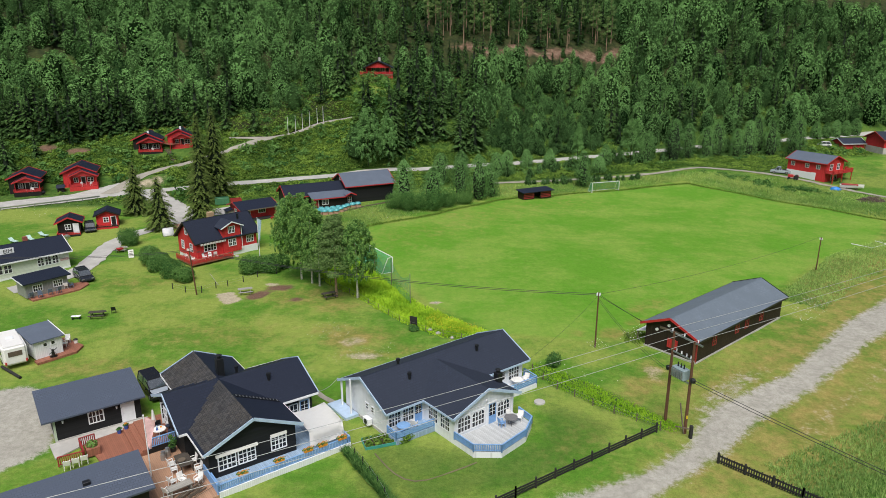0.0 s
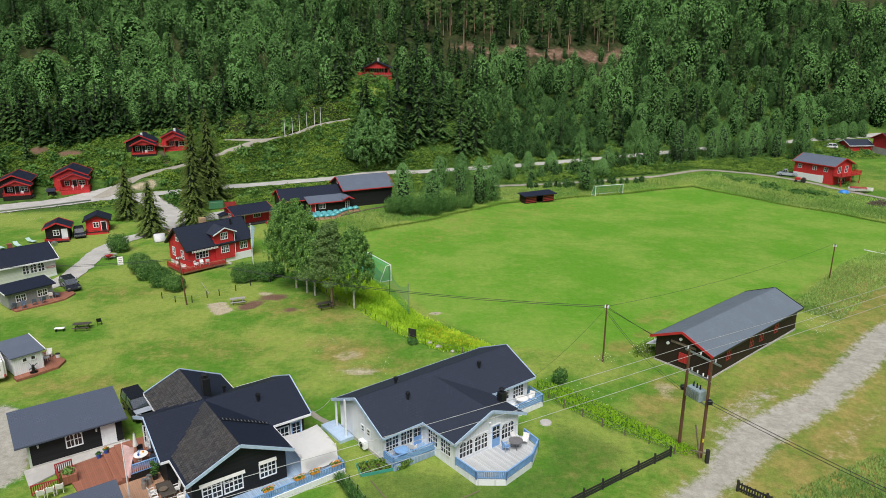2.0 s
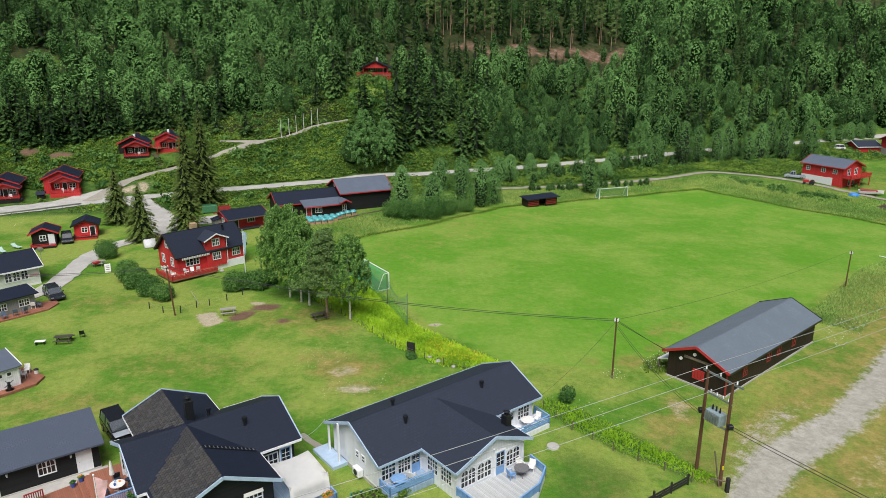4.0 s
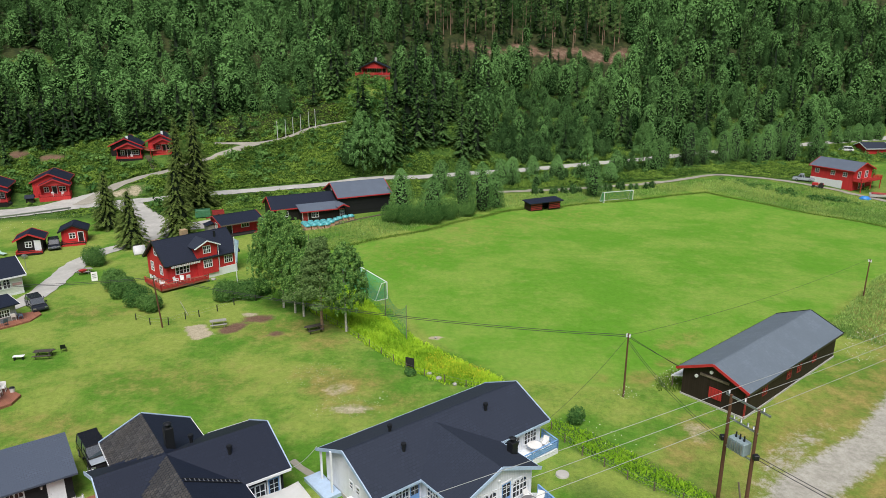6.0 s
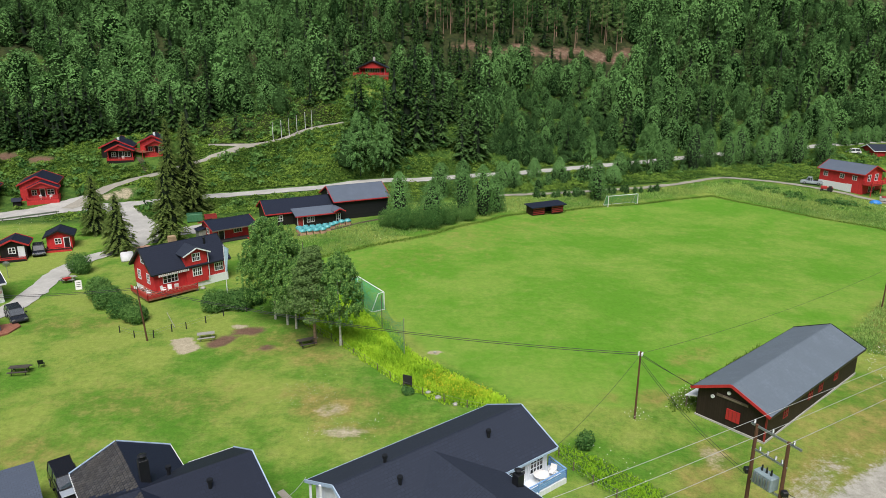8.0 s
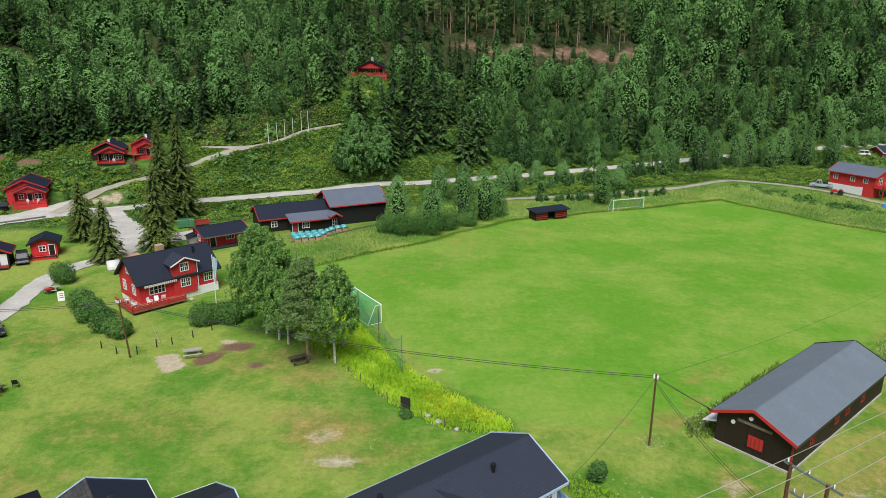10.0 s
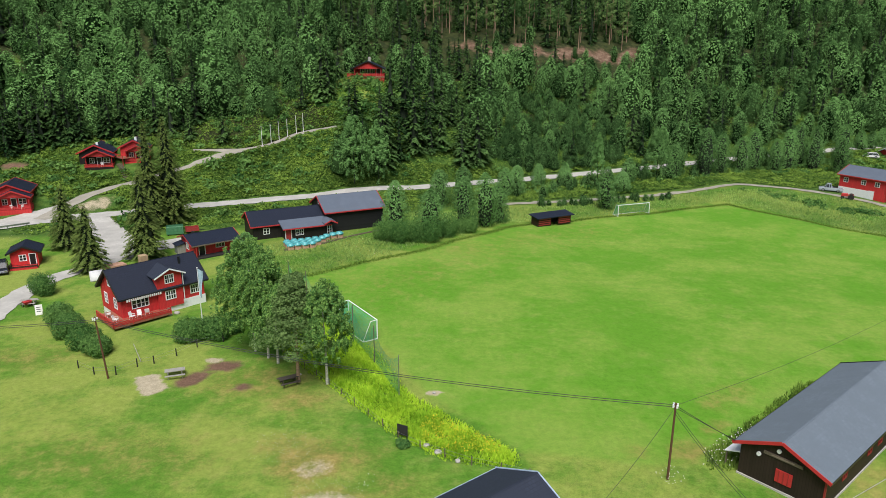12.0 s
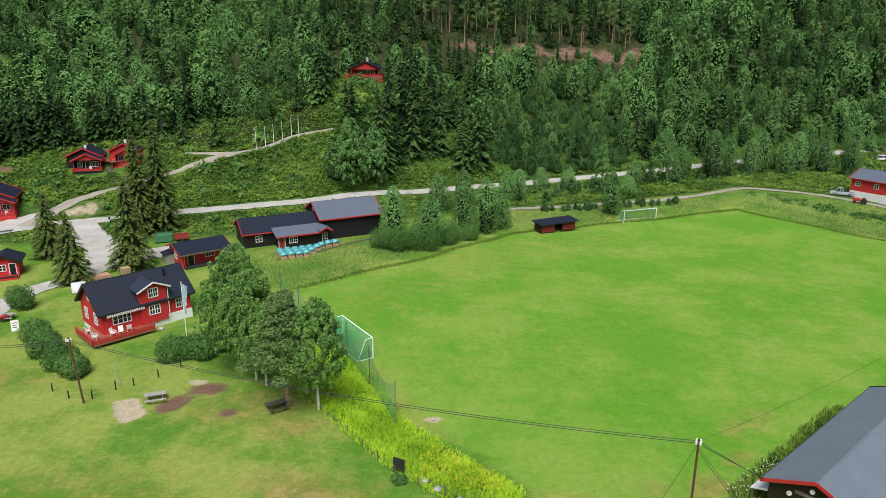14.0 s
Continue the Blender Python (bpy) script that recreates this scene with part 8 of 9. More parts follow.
for k in range(26):
    y0 = rs_.uniform(-0.7, 0.7)
    beam(bm, (-1.2 + rs_.uniform(-0.2, 0.2), y0, 0.05 + rs_.uniform(0, 0.3)), (1.1 + rs_.uniform(-0.3, 0.3), y0 + rs_.uniform(-0.3, 0.3), 0.05 + rs_.uniform(0, 0.3)), 0.035)
bm.to_mesh(bp.data)
bm.free()
bp.matrix_world = KH @ pose(-5.23, -8.32, 0.2, 0, 0, 25)
gt = thing("garden_table", KH @ pose(-4.65, -4.42, 0.2), "long dark brown wooden table on the terrace", "table")
part("tabletop", bx(-0.54, 0.54, -0.98, 0.98, 0.7, 0.76, bevel=0.01), M_DARKWOOD, gt)
for x in (-0.44, 0.44):
    for y in (-0.85, 0.85):
        part("leg", bx(x - 0.05, x + 0.05, y - 0.05, y + 0.05, 0, 0.7), M_DARKWOOD, gt)
bk = thing("basket", KH @ pose(-4.85, -4.56, 0.963), "flat dark brown wicker basket on the long table", "basket")
part("bowl", rod(bmesh.new(), (0, 0, 0), (0, 0, 0.1), 0.2, 0.3, n=16), M_DARKWOOD, bk)
part("rim", rod(bmesh.new(), (0, 0, 0.1), (0, 0, 0.13), 0.31, 0.31, n=16), M_POSTW, bk)
gt2 = thing("garden_table", KH @ pose(-5.9, -7.66, 0.2, 0, 0, 5), "long weathered grey table on the terrace", "table")
part("tabletop", bx(-0.9, 0.9, -0.4, 0.4, 0.68, 0.74), M_GREYWOOD, gt2)
for x in (-0.75, 0.75):
    part("leg", bx(x - 0.05, x + 0.05, -0.35, 0.35, 0, 0.68), M_GREYWOOD, gt2)
M_POT, M_ORANGE = plain("blue_glaze", (0.04, 0.1, 0.4), 0.3), plain("orange_flowers", (0.75, 0.3, 0.03), 0.8)


def flower_pot(m, flower, pot, label, w=0.2, long=0.0):
    f = thing("flower_pot" if not long else "flower_box", m, label, "flower pot", "terrace flowers")
    if long:
        part("trough", bx(-long, long, -0.12, 0.12, 0, 0.2, bevel=0.02), pot, f)
    else:
        part("pot", rod(bmesh.new(), (0, 0, 0), (0, 0, 0.35), w * 0.75, w, n=12), pot, f)
    r_ = np.random.default_rng(5)
    V, F = leaf_cloud(r_, [(x, 0, 0.35 if long else 0.5) for x in np.linspace(-long * 0.8, long * 0.8, 3)], [(0.16, 0.12, 0.1)] * 3, 60, 0.06)
    ob = new("blossom", raw_mesh("blossom", V, F, [flower]))
    ob.parent = f
    V, F = leaf_cloud(r_, [(x, 0, 0.28 if long else 0.42) for x in np.linspace(-long * 0.8, long * 0.8, 3)], [(0.22, 0.16, 0.12)] * 3, 60, 0.1)
    ob = new("leaves", raw_mesh("leaves", V, F, [M_BUSH], tint=np.full(len(V), 0.5)))
    ob.parent = f
    return f


for x in (-1.6, 1.4, 3.9, 5.2, 7.0):
    flower_pot(KH @ pose(x, -9.42, 1.05, 0, 0, 1), M_ORANGE, M_ORANGE, "orange flower box on the blue railing", long=0.4)
flower_pot(KH @ pose(-7.75, 4.1, 0.2), M_BUSH, M_POT, "blue glazed pot with green plant"), flower_pot(KH @ pose(-7.15, 4.2, 0.38), M_ORANGE, M_POT, "blue glazed pot with flowers")
parasol = thing("parasol", KH @ pose(-5.3, 1.75, 0.75), "closed grey parasol on the terrace", "parasol")
part("pole", rod(bmesh.new(), (0, 0, 0), (0, 0, 2.1), 0.03), M_METAL, parasol)
part("folded_cloth", rod(bmesh.new(), (0, 0, 0.9), (0, 0, 2.0), 0.2, 0.06, n=10), M_CURTAIN, parasol)
round_table(KH @ pose(-5.2, 0.55, 0.75), M_PLASTIC, 0.55, 0.72, "round white table on the upper terrace")
M_CUSHION = plain("dark_blue_fabric", (0.02, 0.03, 0.06), 0.9)
for x, y, a in ((-4.35, 0.2, 250), (-6.05, 0.5, 90), (-5.0, 1.5, 0), (-4.3, 1.1, 300)):
    sc_ = thing("garden_chair", KH @ pose(x, y, 0.75, 0, 0, a), "dark metal garden chair with a dark blue cushion", "chair", "chairs on the upper terrace")
    part("seat", bx(-0.24, 0.24, -0.24, 0.24, 0.4, 0.44, bevel=0.01), M_DARKMETAL, sc_)
    part("cushion", bx(-0.22, 0.22, -0.22, 0.22, 0.445, 0.51, bevel=0.02), M_CUSHION, sc_)
    part("backrest", bx(-0.24, 0.24, 0.2, 0.25, 0.5, 0.92, bevel=0.01), M_DARKMETAL, sc_)
    for u in (-0.2, 0.2):
        for v in (-0.2, 0.22):
            part("leg", rod(bmesh.new(), (u, v, 0), (u, v, 0.5 if v > 0 else 0.4), 0.018, n=6), M_DARKMETAL, sc_)
# crockery on the round table
for x, y, h, mat, lab in ((-5.4, 0.4, 0.2, M_POT, "dark blue jug on the round table"), (-5.0, 0.7, 0.12, M_ORANGE, "small orange bowl on the round table"), (-5.3, 0.85, 0.16, M_PALEBLUE, "pale blue pitcher on the round table")):
    jg = thing("jug", KH @ pose(x, y, 1.472), lab, "jug")
    part("body", rod(bmesh.new(), (0, 0, 0), (0, 0, h * 0.7), 0.06, 0.09, n=12), mat, jg)
    part("neck", rod(bmesh.new(), (0, 0, h * 0.7), (0, 0, h), 0.09, 0.06, n=12), mat, jg)
# an open glazed door leaf of the black house, standing over the upper terrace
dl = thing("terrace_door", KH @ pose(-3.62, 2.4, 0.78, 0, 0, 172), "open white door leaf with small panes by the upper terrace", "door")
for x in (0.0, 0.76):
    part("stile", bx(x, x + 0.1, -0.022, 0.022, 0, 2.05), M_WHITEP, dl)
for z, hh in ((0.0, 0.5), (0.95, 0.04), (1.43, 0.04), (1.93, 0.12)):
    part("rail", bx(0.1, 0.76, -0.02, 0.02, z, z + hh), M_WHITEP, dl)
part("mullion", bx(0.41, 0.45, -0.016, 0.016, 0.5, 1.93), M_WHITEP, dl)
part("pane", bx(0.1, 0.76, -0.004, 0.004, 0.5, 1.93), M_GLASS, dl)
part("handle", rod(bmesh.new(), (0.81, -0.06, 1.0), (0.7, -0.06, 1.0), 0.012, n=6), M_METAL, dl)
# leafy shrub in a tub beside the churns
tb = thing("potted_shrub", KH @ pose(-4.75, -1.55, 0.2), "leafy dark green shrub in a dark tub", "plant")
part("tub", rod(bmesh.new(), (0, 0, 0), (0, 0, 0.4), 0.2, 0.26, n=12), M_DARKMETAL, tb)
V, F = leaf_cloud(np.random.default_rng(15), [(0, 0, 0.7), (0.1, -0.1, 1.1), (-0.08, 0.05, 1.4)], [(0.36, 0.36, 0.35), (0.28, 0.28, 0.3), (0.16, 0.16, 0.22)], 420, 0.07)
ob = new("leaves", raw_mesh("leaves", V, F, [M_BUSH], tint=np.full(len(V), 0.25)))
ob.parent = tb


# ---- vehicles ----
def car(m, L, W, H, paint, label, style="estate"):
    c = thing("car", m, label, "car")
    hb, zc = H * 0.56, 0.28
    if style == "pickup":
        roof = ((-0.02, hb), (0.02, H), (0.17, H), (0.27, hb))
    elif style == "suv":
        roof = ((-0.47, hb), (-0.44, H), (0.12, H), (0.25, hb))
    else:
        roof = ((-0.46, hb), (-0.36, H), (0.1, H), (0.26, hb))
    prof = [(-0.5, zc), (-0.5, hb * 0.95), (-0.47, hb), (0.28, hb), (0.46, hb * 0.82), (0.5, hb * 0.6), (0.5, zc)]
    bm = bmesh.new()
    sides = [[bm.verts.new((x * L, s * W / 2 * (1 if z < hb * 0.9 else 0.94), z)) for x, z in prof] for s in (-1, 1)]
    bm.faces.new(sides[0]), bm.faces.new(sides[1][::-1])
    k = len(prof)
    for i in range(k):
        bm.faces.new((sides[0][i], sides[1][i], sides[1][(i + 1) % k], sides[0][(i + 1) % k]))
    bmesh.ops.recalc_face_normals(bm, faces=bm.faces)
    bmesh.ops.bevel(bm, geom=bm.edges[:], offset=0.05, segments=2, affect="EDGES")
    part("body", bm, paint, c, smooth=False)

    def cab(scale, z_off, shrink):
        b = bmesh.new()
        pr = [(x * L, z) for x, z in roof]
        ss = [[b.verts.new((x, s * (W / 2 * (0.93 if z < hb + 0.02 else 0.78) - shrink), z + z_off)) for x, z in pr] for s in (-1, 1)]
        b.faces.new(ss[0]), b.faces.new(ss[1][::-1])
        for i in range(4):
            b.faces.new((ss[0][i], ss[1][i], ss[1][(i + 1) % 4], ss[0][(i + 1) % 4]))
        bmesh.ops.recalc_face_normals(b, faces=b.faces)
        bmesh.ops.bevel(b, geom=b.edges[:], offset=0.03, segments=1, affect="EDGES")
        return b
    part("glasshouse", cab(1, -0.02, 0.0), M_CARGLASS, c)
    x0, x1 = roof[1][0] * L, roof[2][0] * L
    part("roof_panel", bx(x0 - 0.05, x1 + 0.05, -W * 0.385, W * 0.385, H - 0.04, H + 0.03, bevel=0.025), paint, c)
    for s in (-1, 1):
        for (xa, za_), (xb, zb_) in ((roof[0], roof[1]), (roof[2], roof[3]), ((roof[0][0] * 0.35 + roof[3][0] * 0.65 - 0.12, hb), (roof[1][0] * 0.45 + roof[2][0] * 0.55, H))):
            part("pillar", beam(bmesh.new(), (xa * L, s * W * 0.465, za_ - 0.02), (xb * L, s * W * 0.392, zb_), 0.06, 0.07), paint, c)
        for xx in (-0.3, 0.31):
            w = part("wheel", rod(bmesh.new(), (xx * L, s * (W / 2 - 0.2), 0.33), (xx * L, s * (W / 2 + 0.01), 0.33), 0.33, n=18), M_RUBBER, c)
            part("rim", rod(bmesh.new(), (xx * L, s * (W / 2 - 0.02), 0.33), (xx * L, s * (W / 2 + 0.025), 0.33), 0.2, n=12), M_METAL, w)
        part("headlight", bx(L * 0.47, L * 0.503, s * W * 0.36 - 0.16, s * W * 0.36 + 0.16, hb * 0.66, hb * 0.8), M_METAL, c)
        part("tail_light", bx(-L * 0.505, -L * 0.48, s * W * 0.4 - 0.08, s * W * 0.4 + 0.08, hb * 0.6, hb * 0.9), M_RED, c)
        part("door_mirror", bx(L * 0.17, L * 0.2, s * (W / 2 + 0.08) - 0.08, s * (W / 2 + 0.08) + 0.08, hb, hb + 0.14), paint, c)
    part("windscreen_wiper_cowl", bx(L * 0.24, L * 0.29, -W * 0.4, W * 0.4, hb, hb + 0.02), M_RUBBER, c)
    if style == "pickup":
        part("load_bed", bx(-L * 0.47, -L * 0.05, -W * 0.42, W * 0.42, hb, hb + 0.02), M_RUBBER, c)
    return c


M_CARK = plain("black_car_paint", (0.012, 0.012, 0.014), 0.2, 0.2, vary=0.05)
M_CARG = plain("dark_grey_car_paint", (0.03, 0.034, 0.045), 0.22, 0.4, vary=0.05)
M_CARW = plain("white_car_paint", (0.75, 0.75, 0.75), 0.25, vary=0.02)
M_CARS = plain("silver_car_paint", (0.48, 0.54, 0.62), 0.25, 0.3, vary=0.05)
suv = car(pose(-28.1, 64.2, 0, 0, 0, -50), 4.7, 1.9, 1.75, M_CARK, "black off-road car with grey bonnet beside the house", "suv")
part("bonnet", bx(1.25, 2.2, -0.8, 0.8, 0.93, 1.0, bevel=0.03), M_CARS, suv, "grey bonnet")
car(pose(-51.9, 97.6, 0, 0, 0, -48), 4.6, 1.8, 1.5, M_CARG, "dark grey estate car parked on grass")
car(pose(-64.1, 124.2, 0, 0, 0, -60), 4.4, 1.75, 1.5, M_CARG, "dark grey car between two huts")
car(pose(90.1, 188.4, tz(90.1, 188.4), 0, 0, 150), 5.0, 1.85, 1.75, M_CARS, "silver pickup parked by the farm track", "pickup")
car(pose(119.6, 223.9, tz(119.6, 223.9), 0, 0, 160), 4.3, 1.75, 1.45, M_CARW, "white car parked beside the road")

# caravan with a wooden annexe on a deck
cv = thing("caravan", pose(-46.3, 71.2, 0, 0, 0, 130), "white touring caravan with dark windows", "caravan")
bm = bx(-2.7, 2.7, -1.15, 1.15, 0.45, 2.55)
bmesh.ops.bevel(bm, geom=bm.edges[:], offset=0.22, segments=3, affect="EDGES")
part("body", bm, plain("caravan_white", (0.78, 0.78, 0.77), 0.35, vary=0.04), cv)
part("window", bx(-2.73, -2.68, -0.65, 0.65, 1.45, 2.0, bevel=0.02), plain("brown_tinted_glass", (0.12, 0.09, 0.075), 0.15), cv)
part("window", bx(-1.4, -0.3, -1.18, -1.13, 1.4, 2.0), M_GLASS, cv)
part("window", bx(-1.8, -0.6, 1.13, 1.18, 1.4, 2.0), M_GLASS, cv)
part("roof_hatch", bx(-0.4, 0.4, -0.35, 0.35, 2.54, 2.64, bevel=0.03), M_WHITEP, cv)
for s in (-1, 1):
    part("tail_light", bx(-2.74, -2.6, s * 0.95 - 0.08, s * 0.95 + 0.08, 0.65, 0.95), M_RED, cv)
    wv = part("wheel", rod(bmesh.new(), (-0.2, s * 0.95, 0.32), (-0.2, s * 1.12, 0.32), 0.32, n=16), M_RUBBER, cv)
    part("rim", rod(bmesh.new(), (-0.2, s * 1.1, 0.32), (-0.2, s * 1.14, 0.32), 0.18, n=12), M_METAL, wv)
an = thing("annexe", pose(-43.5, 70.7, 0, 0, 0, 49), "white boarded caravan annexe with grey roof on a red deck", "cabin")
part("wall", bx(0, 2.8, 0, 3.6, 0.25, 2.25), M_WHITE, an)
part("roof", slab(bmesh.new(), [(-0.3, -0.25, 2.3), (3.05, -0.25, 2.3), (3.05, 4.2, 2.72), (-0.3, 4.2, 2.72)], 0.12), M_ROOFG, an)
part("roof_edge", beam(bmesh.new(), (3.08, -0.25, 2.3), (3.08, 4.2, 2.72), 0.06, 0.16), M_WHITEP, an)
window(an, 1.1, 0, 1.5, 0.35, 0.35, 270, 1, 1), window(an, 1.9, 0, 1.5, 0.35, 0.35, 270, 1, 1)
part("deck_floor", flat_deck(bmesh.new(), [(-0.2, -1.0), (3.8, -1.0), (5.0, 0.2), (4.4, 4.0), (2.8, 4.0), (2.8, 0), (-0.2, 0)], 0.0, 0.25), M_DECKR, an)
rl = thing("roller_log", pose(-44.3, 67.5, 0, 0, 0, -28), "black tarred log barrier on the lawn", "log")
part("log", rod(bmesh.new(), (-2.4, 0.5, 0.25), (1.6, 0, 0.2), 0.16, n=9), M_FENCEK, rl)

# wrapped stacks before the farm building
FBM = pose(-20.9, 146.0, -0.1, 0, 0, 26.6)
bale_list = [(-7.9 + i * 1.18, -5.0 - 0.05 * i - j * 1.15) for j in range(3) for i in range(6 - j)] + [(-1.0 + i * 1.25, -4.2 + 0.25 * i) for i in range(3)]
first = None
for x, y in bale_list:
    if first is None:
        first = thing("wrapped_stack", FBM @ pose(x, y, 0), "firewood stack under a teal wrap", "firewood", "wrapped stacks")
        part("wood", bx(-0.5, 0.5, -0.48, 0.48, 0, 0.75, bevel=0.05), M_PINKW, first)
        bm = bx(-0.58, 0.58, -0.56, 0.56, 0.66, 1.12)
        bmesh.ops.bevel(bm, geom=[e for e in bm.edges if all(v.co.z > 1 for v in e.verts)] + [e for e in bm.edges if abs(e.verts[0].co.z - e.verts[1].co.z) > 0.2], offset=0.2, segments=2, affect="EDGES")
        part("wrap", bm, M_TEAL, first, smooth=True)
    else:
        copy_thing(first, FBM @ pose(x, y, -0.05 + 0.1 * ((x * 7) % 1), 0, 0, (x * 37) % 14 - 7))
rw = thing("retaining_wall", FBM, "low weathered timber edge along the yard", "wall")
for a, b in (((-9, -7.6), (-2, -6.4)), ((-2, -6.4), (3.5, -4.2)), ((3.5, -4.2), (11, -2.2))):
    part("plank", beam(bmesh.new(), (*a, 0.15), (*b, 0.15), 0.14, 0.4), M_POSTW, rw)

# ---- small things ----
bk = thing("letter_board", pose(-3.45, 80.7, 0, 0, 0, -25), "black square notice board on legs beside the fence", "board")
part("panel", bx(-0.5, 0.5, -0.04, 0.04, 0.35, 1.35, bevel=0.02), M_FENCEK, bk)
for x in (-0.42, 0.42):
    part("leg", bx(x - 0.04, x + 0.04, -0.04, 0.04, -0.1, 0.4), M_FENCEK, bk)
mh = tagged(link_mesh("well_cover", rod(bmesh.new(), (0, 0, 0), (0, 0, 0.18), 0.55, 0.52, n=20), M_CONC), "round pale concrete well cover in the lawn", "well cover")
mh.matrix_world = pose(9.5, 62.5, -0.03)
M_STONE = gravel("field_stone", (0.4, 0.39, 0.37), 12)
rs = random.Random(4)
for k, (x, y, r) in enumerate(((-1.4, 79.6, 0.28), (-0.4, 78.6, 0.33), (1.2, 77.4, 0.25), (-0.9, 88.6, 0.16), (-14.5, 92.3, 0.2), (-33.5, 108.0, 0.3), (-32.9, 108.6, 0.35))):
    bm = bmesh.new()
    bmesh.ops.create_icosphere(bm, subdivisions=2, radius=r)
    for v in bm.verts:
        v.co *= rs.uniform(0.8, 1.15)
        v.co.z *= 0.6
    st = tagged(link_mesh("stone", bm, M_STONE, True), "grey field stone in the grass", "stone", "field stones")
    st.matrix_world = pose(x, y, tz(x, y) + 0.08)
vg = thing("vegetable_bed", pose(-5.0, 55.6, 0, 0, 0, 20), "raised vegetable bed with green netting and leafy plants", "garden bed")
for a, b in (((-1.6, -0.8), (1.6, -0.8)), ((1.6, -0.8), (1.6, 0.8)), ((1.6, 0.8), (-1.6, 0.8)), ((-1.6, 0.8), (-1.6, -0.8))):
    part("edge", beam(bmesh.new(), (*a, 0.12), (*b, 0.12), 0.06, 0.26), plain("teal_edge", (0.05, 0.3, 0.24)), vg)
part("soil", bx(-1.58, 1.58, -0.78, 0.78, 0, 0.14), plain("garden_soil", (0.05, 0.035, 0.025), 0.95), vg)
V, F = leaf_cloud(np.random.default_rng(8), [(x, y, 0.3) for x in (-1.2, -0.4, 0.4, 1.2) for y in (-0.4, 0.4)], [(0.4, 0.35, 0.22)] * 8, 500, 0.14)
lv = new("leaves", raw_mesh("leaves", V, F, [M_HERB], tint=np.full(len(V), 0.5)))
lv.parent = vg
bush(-3.0, 55.9, 0.7, 0.7, 301, "low leafy garden plant beside the bed", 260, 0.16, M_HERB)
# yellow flowers in the strip, white flowers along the weeds
rg2 = np.random.default_rng(77)


def flower_dots(name, x, y, h, size, mat, label):
    z = terrain(x, y) + h
    n = len(x)
    P = np.stack([x, y, z], -1)
    a = rg2.uniform(0, 6.28, n)
    e1, e2 = np.stack([np.cos(a), np.sin(a), np.zeros(n)], -1) * size, np.stack([-np.sin(a), np.cos(a), rg2.uniform(0.2, 0.8, n)], -1) * size
    V = np.stack([P - e1, P + e2, P + e1, P - e2], 1).reshape(-1, 3)
    i = np.arange(n)[:, None] * 4
    return tagged(new(name, raw_mesh(name, V, np.concatenate([i + [0, 1, 2], i + [0, 2, 3]], 1).reshape(-1, 3), [mat])), label, "flowers", kind="stuff")


xf, yf = in_poly(rg2, [(-2.2, 80.5), (0.5, 78.2), (4.6, 77.8), (4.8, 79.2), (1, 82.5), (-1.5, 84)], 1000)
# tall weeds along the barn wall that faces the pitch
xe, ye = in_poly(rg2, [(22.6, 76.9), (21.2, 77.3), (21.8, 79.2), (36.6, 92.2), (38.4, 91.2), (38.0, 90.2)], 16000, 1.2)
V, F, T = blades(rg2, xe, ye, rg2.uniform(0.25, 0.8, len(xe)) * (0.7 + 0.4 * np.sin(xe * 1.1) * np.sin(xe * 2.7 + 1)), 0.04, np.clip(0.65 + 0.3 * np.sin(xe * 0.9) + rg2.uniform(-0.3, 0.3, len(xe)), 0, 1), 0.6)
tagged(new("barn_weeds", raw_mesh("barn_weeds", V, F, [M_HERB], tint=T)), "tall weeds growing along the barn wall", "weeds", kind="stuff")
flower_dots("yellow_flowers", xf, yf, rg2.uniform(0.45, 0.8, len(xf)), 0.045, M_YELLOW, "yellow wild flowers in the meadow strip")
xw, yw = [], []
for poly, n in ((rough[3], 500), ([(43, 81), (47, 84), (52, 90), (50, 92), (45, 88)], 500), ([(20.6, 76.6), (21.8, 79.4), (27, 83.5), (27.6, 82.4), (22.8, 77)], 420), ([(10, 70), (16, 64), (18, 66), (12, 71)], 70), ([(-74, 148), (-88, 138), (-80, 130), (-66, 140)], 150), ([(16, 75), (18, 76.5), (19, 75), (17.5, 74)], 60), (rough[0], 1500), ([(-16, 77), (-14.6, 81.6), (-10.5, 82.2), (-9.8, 77.6)], 331), ([(-12.4, 72), (-10.4, 75.4), (-5, 74.7), (-6.6, 71)], 330)):
    a, b = in_poly(rg2, poly, n, 3.0 if n in (330, 331) else 0.8)
    xw.append(a), yw.append(b)
xw, yw = np.concatenate(xw), np.concatenate(yw)
flower_dots("white_flowers", xw, yw, np.where((xw > -16) & (xw < -6) & (yw < 82), 0.06, rg2.uniform(0.3, 0.7, len(xw))), np.where((xw > -16) & (xw < -6) & (yw < 82), 0.022, 0.045)[:, None], M_FLOWERW, "white umbel flowers in the rough grass")


# ---- small things by the upper cabins and the yard ----
M_GREENP = plain("green_paint", (0.06, 0.2, 0.1), 0.5, vary=0.15)
M_TARPW = plain("white_tarpaulin", (0.6, 0.61, 0.63), 0.6, vary=0.1)
M_TARPB = plain("blue_tarpaulin", (0.03, 0.22, 0.62), 0.5, vary=0.2)

sw = thing("stairway", pose(0, 0, 0), "grey plank steps from the road to the cabins", "stairs")
for i in range(12):
    f = i / 11
    x, y = -66.4 - 3.2 * f, 172.4 + 3.8 * f
    part("tread", beam(bmesh.new(), (x - 0.5, y - 0.35, float(sheet_z(x, y)) + 0.3), (x + 0.5, y + 0.35, float(sheet_z(x, y)) + 0.3), 0.34, 0.08), M_POSTW, sw)
